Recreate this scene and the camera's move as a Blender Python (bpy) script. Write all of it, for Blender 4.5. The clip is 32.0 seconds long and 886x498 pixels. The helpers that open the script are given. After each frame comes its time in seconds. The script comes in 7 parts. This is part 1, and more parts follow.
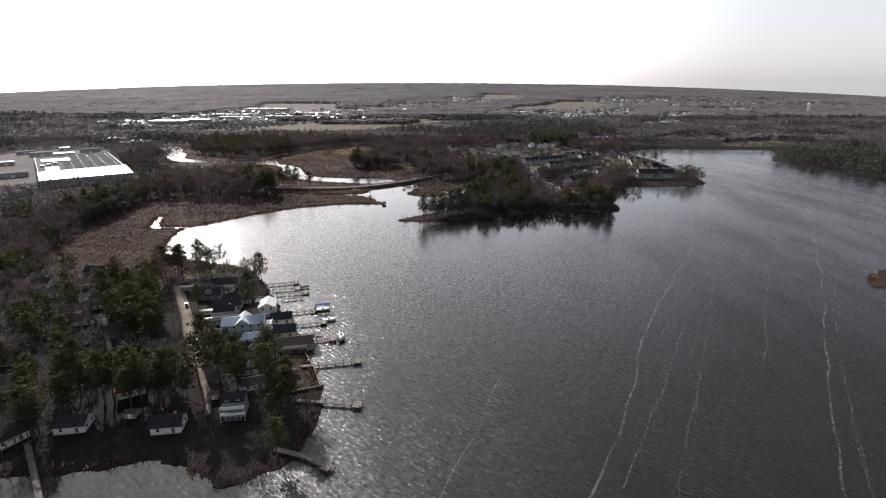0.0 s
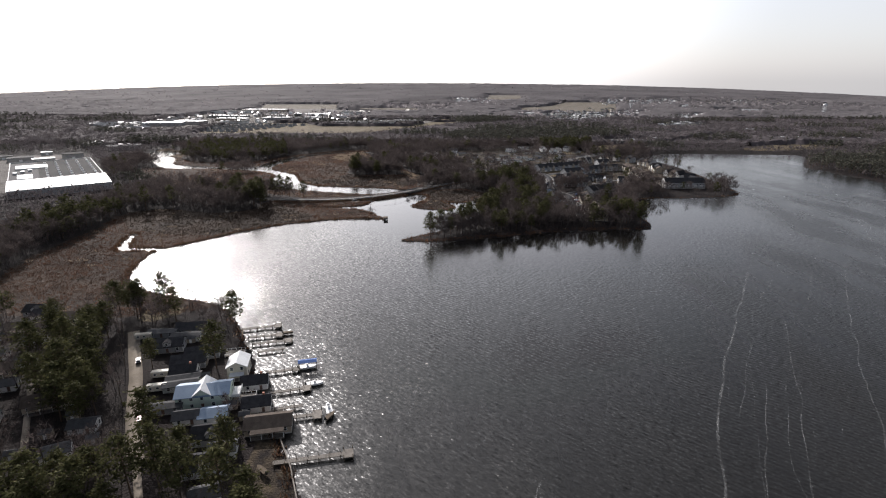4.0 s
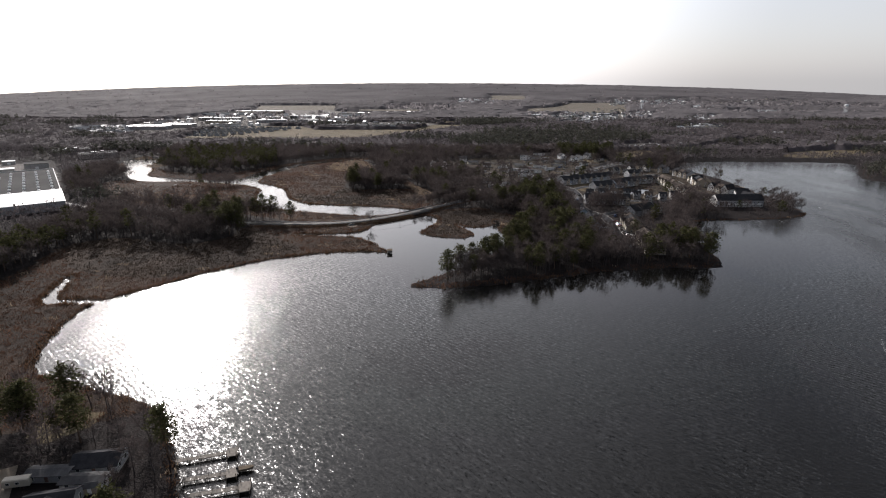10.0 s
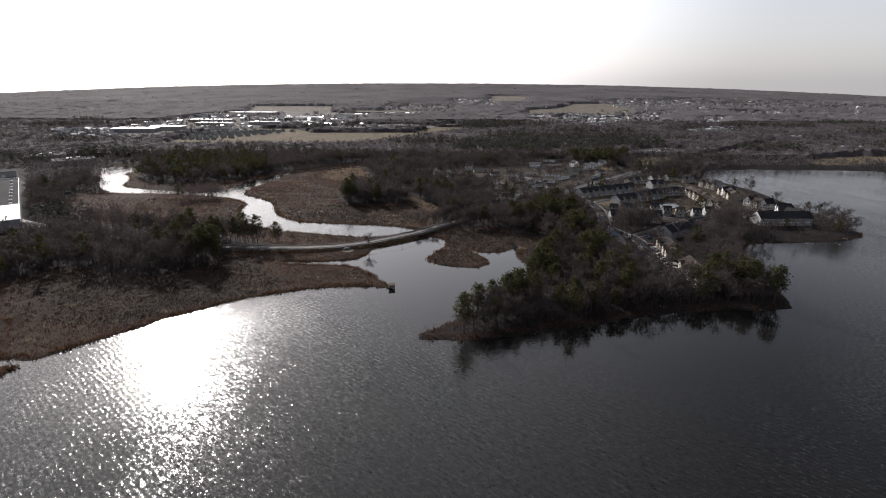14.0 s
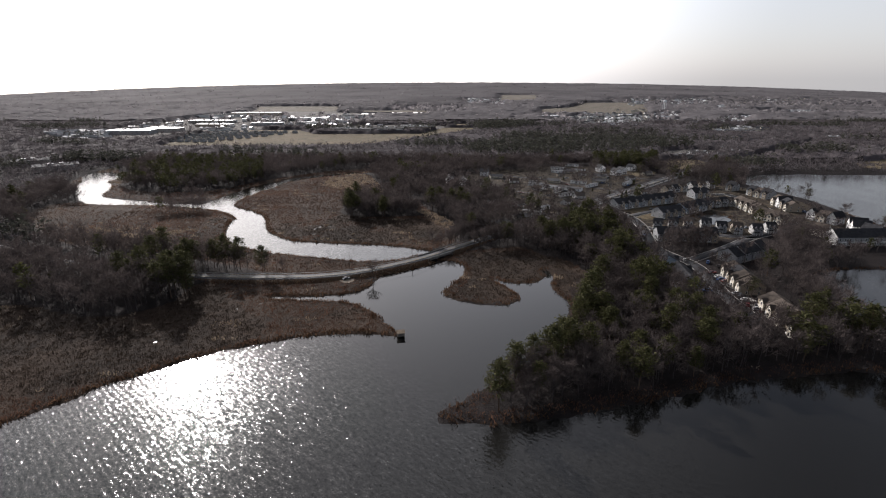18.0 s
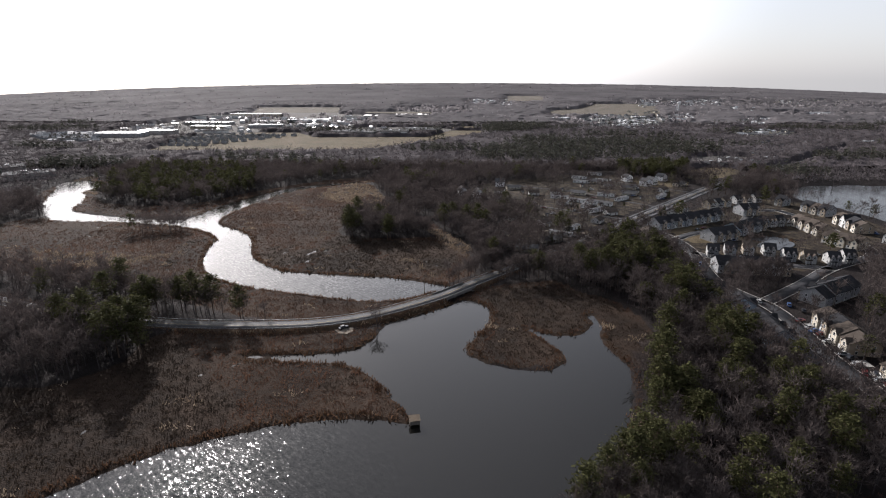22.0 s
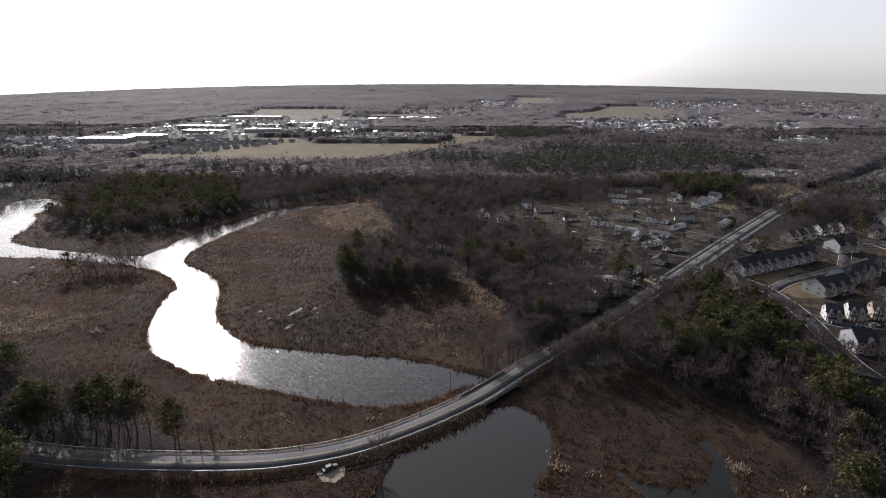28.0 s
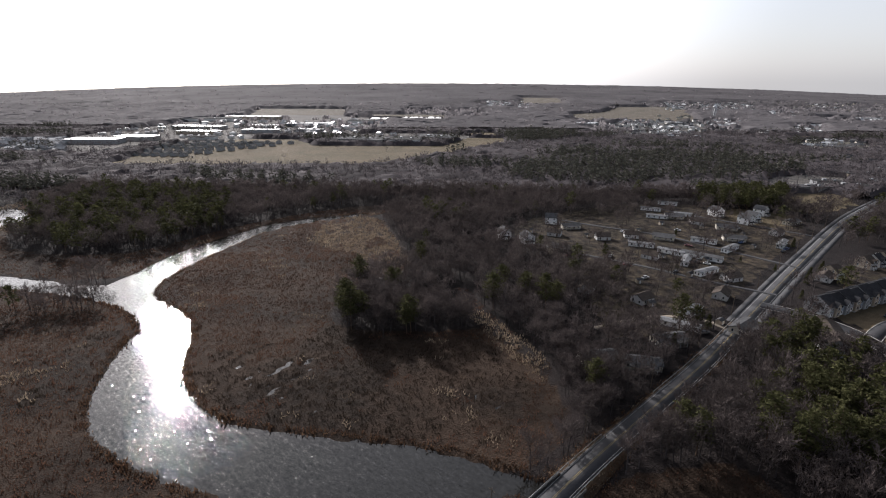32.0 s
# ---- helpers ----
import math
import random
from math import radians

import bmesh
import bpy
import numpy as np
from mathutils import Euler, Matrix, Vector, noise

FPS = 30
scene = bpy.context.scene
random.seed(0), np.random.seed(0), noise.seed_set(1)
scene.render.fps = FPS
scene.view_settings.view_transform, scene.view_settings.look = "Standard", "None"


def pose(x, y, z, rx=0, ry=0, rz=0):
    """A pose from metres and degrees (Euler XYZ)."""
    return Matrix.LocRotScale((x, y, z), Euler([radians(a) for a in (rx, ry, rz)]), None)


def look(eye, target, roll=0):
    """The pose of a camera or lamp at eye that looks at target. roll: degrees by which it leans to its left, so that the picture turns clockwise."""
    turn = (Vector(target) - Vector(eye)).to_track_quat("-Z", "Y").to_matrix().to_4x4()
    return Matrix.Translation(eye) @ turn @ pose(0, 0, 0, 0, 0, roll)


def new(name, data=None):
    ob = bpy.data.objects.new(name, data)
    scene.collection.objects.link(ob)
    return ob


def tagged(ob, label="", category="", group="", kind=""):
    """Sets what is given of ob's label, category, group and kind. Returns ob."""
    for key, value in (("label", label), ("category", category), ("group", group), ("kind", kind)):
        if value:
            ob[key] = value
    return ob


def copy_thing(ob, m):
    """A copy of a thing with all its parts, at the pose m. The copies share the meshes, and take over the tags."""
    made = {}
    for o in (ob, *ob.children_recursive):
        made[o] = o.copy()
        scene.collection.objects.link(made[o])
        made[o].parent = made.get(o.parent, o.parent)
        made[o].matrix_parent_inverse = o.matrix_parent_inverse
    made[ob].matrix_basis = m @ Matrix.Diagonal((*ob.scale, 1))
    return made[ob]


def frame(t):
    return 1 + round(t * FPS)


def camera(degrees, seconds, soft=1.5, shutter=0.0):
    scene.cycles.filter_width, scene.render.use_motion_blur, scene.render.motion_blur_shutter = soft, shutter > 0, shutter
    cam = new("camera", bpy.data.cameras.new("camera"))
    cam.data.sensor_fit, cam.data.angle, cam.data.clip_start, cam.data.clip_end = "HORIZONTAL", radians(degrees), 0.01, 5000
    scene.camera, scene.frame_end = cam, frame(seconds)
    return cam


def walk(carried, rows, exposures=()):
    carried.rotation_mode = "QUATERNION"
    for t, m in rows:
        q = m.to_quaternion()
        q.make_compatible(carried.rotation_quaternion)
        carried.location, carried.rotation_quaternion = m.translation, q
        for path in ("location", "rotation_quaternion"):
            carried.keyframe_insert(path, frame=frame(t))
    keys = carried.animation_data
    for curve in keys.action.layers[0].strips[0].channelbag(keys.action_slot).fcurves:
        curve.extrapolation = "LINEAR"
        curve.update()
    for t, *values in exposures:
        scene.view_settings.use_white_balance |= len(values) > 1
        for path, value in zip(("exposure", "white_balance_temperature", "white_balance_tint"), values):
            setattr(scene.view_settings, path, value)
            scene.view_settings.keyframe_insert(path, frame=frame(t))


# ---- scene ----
cam = camera(81.9, 32.0, soft=1.1)
PATH = [
    (0, (-2.36, 1.26, 112.98), (-2.96, 96.24, 81.69), 0.2),
    (0.5, (-2.26, 8.42, 113.00), (-3.01, 103.39, 81.70), 0.2),
    (1, (-2.53, 15.57, 113.05), (-3.28, 110.53, 81.70), 0.2),
    (1.5, (-3.15, 22.77, 113.02), (-4.05, 117.74, 81.72), 0.1),
    (2, (-4.06, 29.96, 113.09), (-5.06, 124.93, 81.78), 0.1),
    (2.5, (-5.10, 36.88, 113.23), (-6.15, 131.86, 81.97), 0.2),
    (3, (-6.15, 43.68, 113.32), (-7.25, 138.66, 82.08), 0.1),
    (3.5, (-7.11, 50.36, 113.24), (-8.16, 145.35, 81.98), 0.2),
    (5.5, (-11.56, 78.27, 113.24), (-12.66, 173.23, 81.93), 0.1),
    (6, (-12.59, 85.21, 113.37), (-13.74, 180.18, 82.08), 0.1),
    (6.5, (-13.69, 92.09, 113.57), (-14.74, 187.05, 82.26), -0),
    (7, (-14.61, 99.34, 113.83), (-15.71, 194.31, 82.54), 0),
    (7.5, (-15.43, 106.87, 114.00), (-16.53, 201.85, 82.76), -0),
    (8, (-16.52, 114.63, 114.10), (-17.62, 209.63, 82.90), -0),
    (8.5, (-17.82, 122.12, 113.96), (-18.87, 217.11, 82.72), 0),
    (9, (-19.04, 129.71, 113.73), (-20.04, 224.70, 82.49), 0),
    (9.5, (-20.38, 137.33, 113.61), (-21.44, 232.30, 82.30), 0.1),
    (10, (-21.56, 144.87, 113.49), (-22.56, 239.84, 82.20), 0.1),
    (10.5, (-22.71, 152.26, 113.44), (-23.56, 247.23, 82.14), 0.1),
    (11, (-23.72, 159.70, 113.48), (-24.47, 254.67, 82.17), 0.1),
    (11.5, (-24.75, 167.31, 113.58), (-25.50, 262.27, 82.25), 0.2),
    (12, (-25.97, 174.88, 113.71), (-26.57, 269.84, 82.37), 0.1),
    (12.5, (-27.08, 182.13, 113.95), (-27.68, 277.09, 82.61), 0.1),
    (13, (-28.30, 189.39, 114.28), (-28.85, 284.37, 82.99), 0),
    (13.5, (-29.53, 196.59, 114.67), (-30.03, 291.56, 83.36), 0.1),
    (14, (-30.74, 204.14, 115.00), (-31.24, 299.12, 83.71), 0.2),
    (14.5, (-31.91, 211.78, 115.09), (-32.31, 306.77, 83.84), 0.1),
    (16.5, (-35.01, 245.62, 113.00), (-36.36, 340.59, 81.71), 0),
    (17, (-35.63, 253.96, 112.66), (-37.33, 348.89, 81.26), -0.1),
    (17.5, (-36.69, 261.60, 112.30), (-38.64, 356.53, 80.91), -0.1),
    (18, (-38.15, 269.17, 112.17), (-40.09, 364.10, 80.78), -0.1),
    (18.5, (-39.72, 276.71, 112.08), (-41.67, 371.67, 80.78), -0.2),
    (19, (-40.93, 284.46, 111.98), (-43.03, 379.42, 80.73), -0.1),
    (19.5, (-41.96, 292.63, 111.87), (-44.16, 387.58, 80.57), -0.1),
    (20, (-43.16, 301.37, 111.98), (-45.36, 396.33, 80.69), -0.1),
    (20.5, (-44.52, 309.68, 111.98), (-46.67, 404.65, 80.73), -0.1),
    (21, (-45.89, 317.58, 111.95), (-48.04, 412.55, 80.71), -0.1),
    (21.5, (-47.23, 325.07, 111.83), (-49.48, 420.01, 80.51), -0),
    (22, (-48.52, 332.40, 111.81), (-50.92, 427.34, 80.51), 0),
    (22.5, (-49.92, 339.67, 111.71), (-52.42, 434.63, 80.45), -0),
    (23, (-51.14, 347.02, 111.62), (-53.64, 441.95, 80.31), -0),
    (23.5, (-52.32, 354.48, 111.66), (-54.87, 449.42, 80.36), -0),
    (24, (-53.33, 361.74, 111.80), (-56.08, 456.69, 80.55), 0),
    (24.5, (-54.21, 368.78, 111.93), (-57.21, 463.72, 80.68), -0),
    (25, (-55.00, 376.10, 112.30), (-58.35, 471.07, 81.14), 0),
    (25.5, (-56.06, 383.18, 112.56), (-59.46, 478.14, 81.43), 0),
    (26, (-57.32, 390.52, 112.79), (-60.72, 485.53, 81.79), 0.1),
    (26.5, (-58.57, 397.99, 112.92), (-61.77, 492.99, 81.87), 0.2),
    (28.5, (-63.69, 430.56, 113.30), (-66.89, 525.51, 82.10), 0.1),
    (29, (-65.12, 437.91, 113.27), (-68.47, 532.85, 82.02), 0.2),
    (29.5, (-66.66, 444.82, 113.18), (-70.06, 539.73, 81.87), 0.2),
    (30, (-68.31, 451.75, 113.10), (-71.76, 546.68, 81.84), 0.2),
    (30.5, (-69.88, 458.29, 112.95), (-73.23, 553.20, 81.65), 0.2),
    (31, (-71.37, 464.95, 112.84), (-74.87, 559.86, 81.54), 0.3),
    (31.5, (-72.68, 471.89, 112.69), (-76.18, 566.78, 81.35), 0.3),
    (32, (-74.05, 479.06, 112.56), (-77.55, 573.98, 81.30), 0.3),
]
walk(cam, [(t, look(eye, target, roll)) for t, eye, target, roll in PATH], exposures=[(0, 0.5, 6180, 14), (6, 0.5, 6180, 14), (11, 0.25, 6180, 14), (15, 0.2, 6180, 14), (19, 0.35, 6130, 14), (24, 0.5, 6050, 14), (28, 0.45, 6050, 14), (32, 0.4, 6050, 14)])

# ---------------------------------------------------------------- light
SUN_AZ, SUN_EL = radians(31.0), radians(25.5)      # left of the flight line, above the horizon
sun_way = Vector((-math.sin(SUN_AZ) * math.cos(SUN_EL), math.cos(SUN_AZ) * math.cos(SUN_EL), math.sin(SUN_EL)))
world = bpy.data.worlds.new("sky")
scene.world = world
world.use_nodes = True
wn = world.node_tree.nodes
sky = wn.new("ShaderNodeTexSky")
sky.sky_type, sky.sun_disc = "NISHITA", False
sky.sun_elevation, sky.sun_rotation = SUN_EL, -SUN_AZ
sky.air_density, sky.dust_density, sky.ozone_density = 1.0, 2.2, 1.5
# thin winter haze, thickest low down: paler and more even than a clear sky
pale = wn.new("ShaderNodeHueSaturation")
pale.inputs["Saturation"].default_value = 0.6
haze = wn.new("ShaderNodeMix")
haze.data_type, haze.blend_type = "RGBA", "ADD"
haze.inputs[7].default_value = (5.9, 5.75, 5.55, 1)
up = wn.new("ShaderNodeTexCoord")
high = wn.new("ShaderNodeSeparateXYZ")
thin = wn.new("ShaderNodeMapRange")
thin.interpolation_type = "SMOOTHSTEP"
thin.inputs["From Min"].default_value, thin.inputs["From Max"].default_value = 0.16, 0.5
thin.inputs["To Min"].default_value, thin.inputs["To Max"].default_value = 1.0, 0.08
world.node_tree.links.new(up.outputs["Generated"], high.inputs[0])
world.node_tree.links.new(high.outputs[2], thin.inputs[0])
world.node_tree.links.new(thin.outputs[0], haze.inputs[0])
world.node_tree.links.new(sky.outputs[0], pale.inputs["Color"])
world.node_tree.links.new(pale.outputs[0], haze.inputs[6])
# the wide bright aureole of haze round the sun
dot = wn.new("ShaderNodeVectorMath")
dot.operation = "DOT_PRODUCT"
dot.inputs[1].default_value = sun_way
near_sun = wn.new("ShaderNodeMapRange")
near_sun.interpolation_type = "SMOOTHSTEP"
near_sun.inputs["From Min"].default_value, near_sun.inputs["From Max"].default_value = 0.45, 1.0
aureole = wn.new("ShaderNodeMix")
aureole.data_type, aureole.blend_type = "RGBA", "ADD"
aureole.inputs[7].default_value = (14.9, 14.6, 14.2, 1)
world.node_tree.links.new(up.outputs["Generated"], dot.inputs[0])
world.node_tree.links.new(dot.outputs["Value"], near_sun.inputs[0])
world.node_tree.links.new(near_sun.outputs[0], aureole.inputs[0])
world.node_tree.links.new(haze.outputs[2], aureole.inputs[6])
world.node_tree.links.new(aureole.outputs[2], wn["Background"].inputs["Color"])
wn["Background"].inputs["Strength"].default_value = 0.06
lamp = bpy.data.lights.new("sun", "SUN")
lamp.energy, lamp.angle, lamp.color = 5.0, radians(0.6), (1.0, 0.93, 0.84)
sun = new("sun", lamp)
sun.matrix_world = look(sun_way * 300, (0, 0, 0))


# ---------------------------------------------------------------- materials
def nodes_of(name):
    m = bpy.data.materials.new(name)
    m.use_nodes = True
    t = m.node_tree
    return m, t.nodes, t.links, t.nodes["Principled BSDF"]


def ramp(n, pairs):
    r = n.new("ShaderNodeValToRGB")
    e = r.color_ramp.elements
    while len(e) < len(pairs):
        e.new(0.5)
    for el, (pos, col) in zip(e, pairs):
        el.position, el.color = pos, (*col, 1)
    return r


def noise_node(n, l, coord, scale, detail=4, rough=0.6):
    x = n.new("ShaderNodeTexNoise")
    x.inputs["Scale"].default_value, x.inputs["Detail"].default_value, x.inputs["Roughness"].default_value = scale, detail, rough
    l.new(coord, x.inputs["Vector"])
    return x


def mat(name, a, b, scale=0.4, fine=6.0, rough=0.8, bump=0.2, metal=0.0, vary=0.0, see=0.0, island=False, world_space=False):
    """A surface between the colours a and b, at two scales; vary: change from piece to piece; see: light let through."""
    m, n, l, p = nodes_of(name)
    if world_space:
        coord = n.new("ShaderNodeNewGeometry").outputs["Position"]
    else:
        coord = n.new("ShaderNodeTexCoord").outputs["Object"]
    n1, n2 = noise_node(n, l, coord, scale), noise_node(n, l, coord, fine, 3)
    add = n.new("ShaderNodeMath")
    add.operation = "MULTIPLY_ADD"
    add.inputs[1].default_value = 0.45
    l.new(n2.outputs["Fac"], add.inputs[0])
    half = n.new("ShaderNodeMath")
    half.operation = "MULTIPLY"
    half.inputs[1].default_value = 0.55
    l.new(n1.outputs["Fac"], half.inputs[0])
    l.new(half.outputs[0], add.inputs[2])
    r = ramp(n, [(0.36, a), (0.64, b)])
    l.new(add.outputs[0], r.inputs[0])
    col = r.outputs[0]
    if vary:
        hs = n.new("ShaderNodeHueSaturation")
        mr = n.new("ShaderNodeMapRange")
        mr.inputs["To Min"].default_value, mr.inputs["To Max"].default_value = 1 - vary, 1 + vary
        src = n.new("ShaderNodeNewGeometry").outputs["Random Per Island"] if island else n.new("ShaderNodeObjectInfo").outputs["Random"]
        l.new(src, mr.inputs[0])
        l.new(mr.outputs[0], hs.inputs["Value"])
        l.new(col, hs.inputs["Color"])
        col = hs.outputs[0]
    l.new(col, p.inputs["Base Color"])
    p.inputs["Roughness"].default_value, p.inputs["Metallic"].default_value = rough, metal
    if rough > 0.68:
        p.inputs["Specular IOR Level"].default_value = 0.04 if rough >= 0.8 else 0.12
    if bump:
        bp = n.new("ShaderNodeBump")
        bp.inputs["Strength"].default_value, bp.inputs["Distance"].default_value = bump, 0.1
        l.new(n2.outputs["Fac"], bp.inputs["Height"])
        l.new(bp.outputs[0], p.inputs["Normal"])
    if see:
        tr, mx = n.new("ShaderNodeBsdfTranslucent"), n.new("ShaderNodeMixShader")
        mx.inputs[0].default_value = see
        l.new(col, tr.inputs["Color"])
        l.new(p.outputs[0], mx.inputs[1])
        l.new(tr.outputs[0], mx.inputs[2])
        l.new(mx.outputs[0], n["Material Output"].inputs[0])
    return m


BARK = mat("bark", (0.03, 0.026, 0.02622), (0.085, 0.074, 0.07296), 1.0, 9, 0.9, 0.4)
TWIG = mat("twigs", (0.04176, 0.0344, 0.03252), (0.1096, 0.0903, 0.08549), 0.03, 0.6, 0.9, 0, vary=0.3, see=0.28, island=True, world_space=True)
# near twigs made paler and greyer: a first step of haze put into colour
MIDWOOD = mat("mid_twigs_hazed", (0.072, 0.063, 0.06372), (0.145, 0.128, 0.1296), 0.008, 0.08, 0.9, 0, vary=0.2, see=0.22, island=True, world_space=True)
THICKET = mat("undergrowth", (0.033, 0.029, 0.02964), (0.078, 0.068, 0.07068), 0.012, 0.25, 0.95, 0.5, world_space=True)
# twigs of the farthest woods, with the pale of distant haze in their colour
FARWOOD = mat("far_twigs_hazed", (0.115, 0.107, 0.110), (0.235, 0.218, 0.222), 0.003, 0.11, 0.9, 0, vary=0.05, see=0.5, island=True, world_space=True)
PINEBARK = mat("pine_bark", (0.06, 0.042, 0.03), (0.13, 0.092, 0.068), 1.0, 8, 0.9, 0.4)
# the needles again, paler and greyer, for far pines only
FAR_NEEDLE = mat("far_needles_paled", (0.040, 0.042, 0.034), (0.092, 0.090, 0.071), 0.05, 0.5, 0.85, 0, vary=0.3, see=0.2, island=True, world_space=True)
NEEDLE = mat("needles", (0.026, 0.028, 0.012), (0.082, 0.081, 0.035), 0.15, 1.5, 0.8, 0, vary=0.35, see=0.25, island=True, world_space=True)
# dark rush colour, which also darkens marsh that lies in tree shade
RUSH = mat("dark_rushes", (0.021, 0.0165, 0.0132), (0.062, 0.046, 0.0341), 0.05, 0.3, 0.85, 0, vary=0.35, see=0.3, island=True, world_space=True)
REED = mat("reeds", (0.036, 0.0205, 0.0152), (0.150, 0.084, 0.0560), 0.022, 0.14, 0.85, 0, vary=0.2, see=0.4, island=True, world_space=True)
STRAW = mat("straw_reeds", (0.23, 0.175, 0.125), (0.37, 0.295, 0.215), 0.05, 0.4, 0.85, 0, vary=0.25, see=0.25, island=True, world_space=True)
SHRUB = mat("shrub_twigs", (0.035, 0.027, 0.02622), (0.095, 0.067, 0.05928), 0.05, 0.6, 0.9, 0, vary=0.35, see=0.15, island=True, world_space=True)
ASPHALT = mat("asphalt", (0.036, 0.036, 0.03885), (0.07, 0.069, 0.07035), 0.12, 2.5, 0.75, 0.15, world_space=True)
ASPHALT_DARK = mat("new_asphalt", (0.026, 0.026, 0.028), (0.048, 0.048, 0.051), 0.1, 2.5, 0.75, 0.15, world_space=True)
GRAVEL = mat("sandy_gravel", (0.14, 0.12, 0.095), (0.235, 0.205, 0.168), 0.15, 2.0, 0.85, 0.3, world_space=True)
OLD_CONCRETE = mat("stained_concrete", (0.10, 0.095, 0.088), (0.20, 0.19, 0.175), 0.4, 4, 0.85, 0.2)
RIM_REED = mat("tall_rim_reeds", (0.050, 0.030, 0.020), (0.130, 0.076, 0.046), 0.06, 0.4, 0.85, 0, vary=0.35, see=0.35, island=True, world_space=True)
CONCRETE = mat("concrete", (0.24, 0.23, 0.215), (0.38, 0.365, 0.34), 0.4, 4, 0.75, 0.2)
LINE_W = mat("white_road_paint", (0.24, 0.24, 0.235), (0.40, 0.40, 0.39), 1.5, 9, 0.6, 0)
LINE_Y = mat("yellow_road_paint", (0.20, 0.15, 0.045), (0.30, 0.22, 0.07), 1.5, 9, 0.6, 0)
STEEL = mat("galvanised_steel", (0.26, 0.265, 0.27), (0.40, 0.405, 0.41), 2, 12, 0.55, 0.1, metal=0.4)
DECK = mat("weathered_decking", (0.10, 0.088, 0.076), (0.21, 0.19, 0.165), 1.2, 9, 0.75, 0.3, vary=0.2)
PILE = mat("wet_timber_pile", (0.07, 0.055, 0.04), (0.16, 0.13, 0.10), 1.0, 8, 0.85, 0.4)
WHITE = mat("white_siding", (0.50, 0.49, 0.47), (0.64, 0.63, 0.61), 0.6, 5, 0.72, 0.1, vary=0.08)
FRESH = mat("clean_white_siding", (0.70, 0.70, 0.69), (0.82, 0.82, 0.81), 0.6, 5, 0.6, 0.1, vary=0.05)
ROOF_PALE = mat("dull_metal_roof", (0.11, 0.113, 0.116), (0.18, 0.183, 0.186), 0.4, 3, 0.75, 0.1, vary=0.25)
PALES = mat("pale_siding", (0.36, 0.355, 0.345), (0.46, 0.455, 0.44), 0.6, 5, 0.75, 0.1, vary=0.1)
CREAM = mat("cream_siding", (0.46, 0.42, 0.34), (0.60, 0.55, 0.46), 0.6, 5, 0.6, 0.1, vary=0.1)
GREYS = mat("grey_siding", (0.20, 0.205, 0.21), (0.30, 0.305, 0.31), 0.6, 5, 0.6, 0.1, vary=0.12)
BLUES = mat("blue_grey_siding", (0.18, 0.22, 0.26), (0.27, 0.32, 0.37), 0.6, 5, 0.6, 0.1, vary=0.1)
MINT = mat("pale_green_siding", (0.42, 0.50, 0.42), (0.55, 0.62, 0.54), 0.6, 5, 0.6, 0.1)
TANS = mat("tan_siding", (0.24, 0.20, 0.15), (0.34, 0.285, 0.22), 0.6, 5, 0.65, 0.1, vary=0.1)
BRICK = mat("brick_base", (0.22, 0.11, 0.08), (0.34, 0.18, 0.13), 1.0, 10, 0.8, 0.3)
SHINGLE = mat("dark_shingles", (0.018, 0.018, 0.020), (0.045, 0.045, 0.048), 0.5, 6, 0.85, 0.4, vary=0.2)
SHINGLE_B = mat("brown_shingles", (0.05, 0.041, 0.035), (0.10, 0.083, 0.07), 0.5, 6, 0.85, 0.4, vary=0.2)
ROOF_GREY = mat("grey_shingles", (0.052, 0.052, 0.054), (0.105, 0.105, 0.106), 0.5, 6, 0.85, 0.4, vary=0.2)
ROOF_BLUE = mat("blue_metal_roof", (0.13, 0.19, 0.27), (0.19, 0.26, 0.35), 0.4, 3, 0.6, 0.1)
ROOF_WHITE = mat("white_metal_roof", (0.50, 0.51, 0.51), (0.66, 0.67, 0.67), 0.4, 3, 0.6, 0.1)
ROOF_GLARE = mat("smooth_white_roofing", (0.52, 0.52, 0.51), (0.64, 0.64, 0.63), 0.05, 0.8, 0.34, 0)
ROOF_SHEEN = mat("weathered_smooth_roofing", (0.16, 0.16, 0.16), (0.30, 0.30, 0.295), 0.05, 0.8, 0.36, 0, vary=0.25)
MEMBRANE = mat("roof_membrane", (0.03, 0.03, 0.031), (0.06, 0.059, 0.057), 0.03, 0.6, 0.95, 0.1)
TRIM = mat("white_trim", (0.66, 0.66, 0.64), (0.78, 0.78, 0.76), 1.5, 8, 0.7, 0)
DOOR = mat("dark_door_paint", (0.08, 0.05, 0.04), (0.14, 0.08, 0.06), 1.5, 8, 0.5, 0)
ROOF_RED = mat("dull_red_metal_roof", (0.10, 0.022, 0.022), (0.17, 0.04, 0.038), 0.4, 3, 0.6, 0.1)
RUBBER = mat("tyre_rubber", (0.015, 0.015, 0.015), (0.03, 0.03, 0.03), 3, 20, 0.8, 0)
CANVAS = mat("blue_canvas", (0.03, 0.07, 0.20), (0.05, 0.11, 0.30), 1.0, 5, 0.7, 0.2)
HULL = mat("white_hull", (0.66, 0.66, 0.65), (0.78, 0.78, 0.77), 1, 6, 0.25, 0)


def plain(name, col, rough=0.3, metal=0.0, coat=0.0):
    m, n, l, p = nodes_of(name)
    p.inputs["Base Color"].default_value = (*col, 1)
    p.inputs["Roughness"].default_value, p.inputs["Metallic"].default_value = rough, metal
    p.inputs["Coat Weight"].default_value = coat
    return m


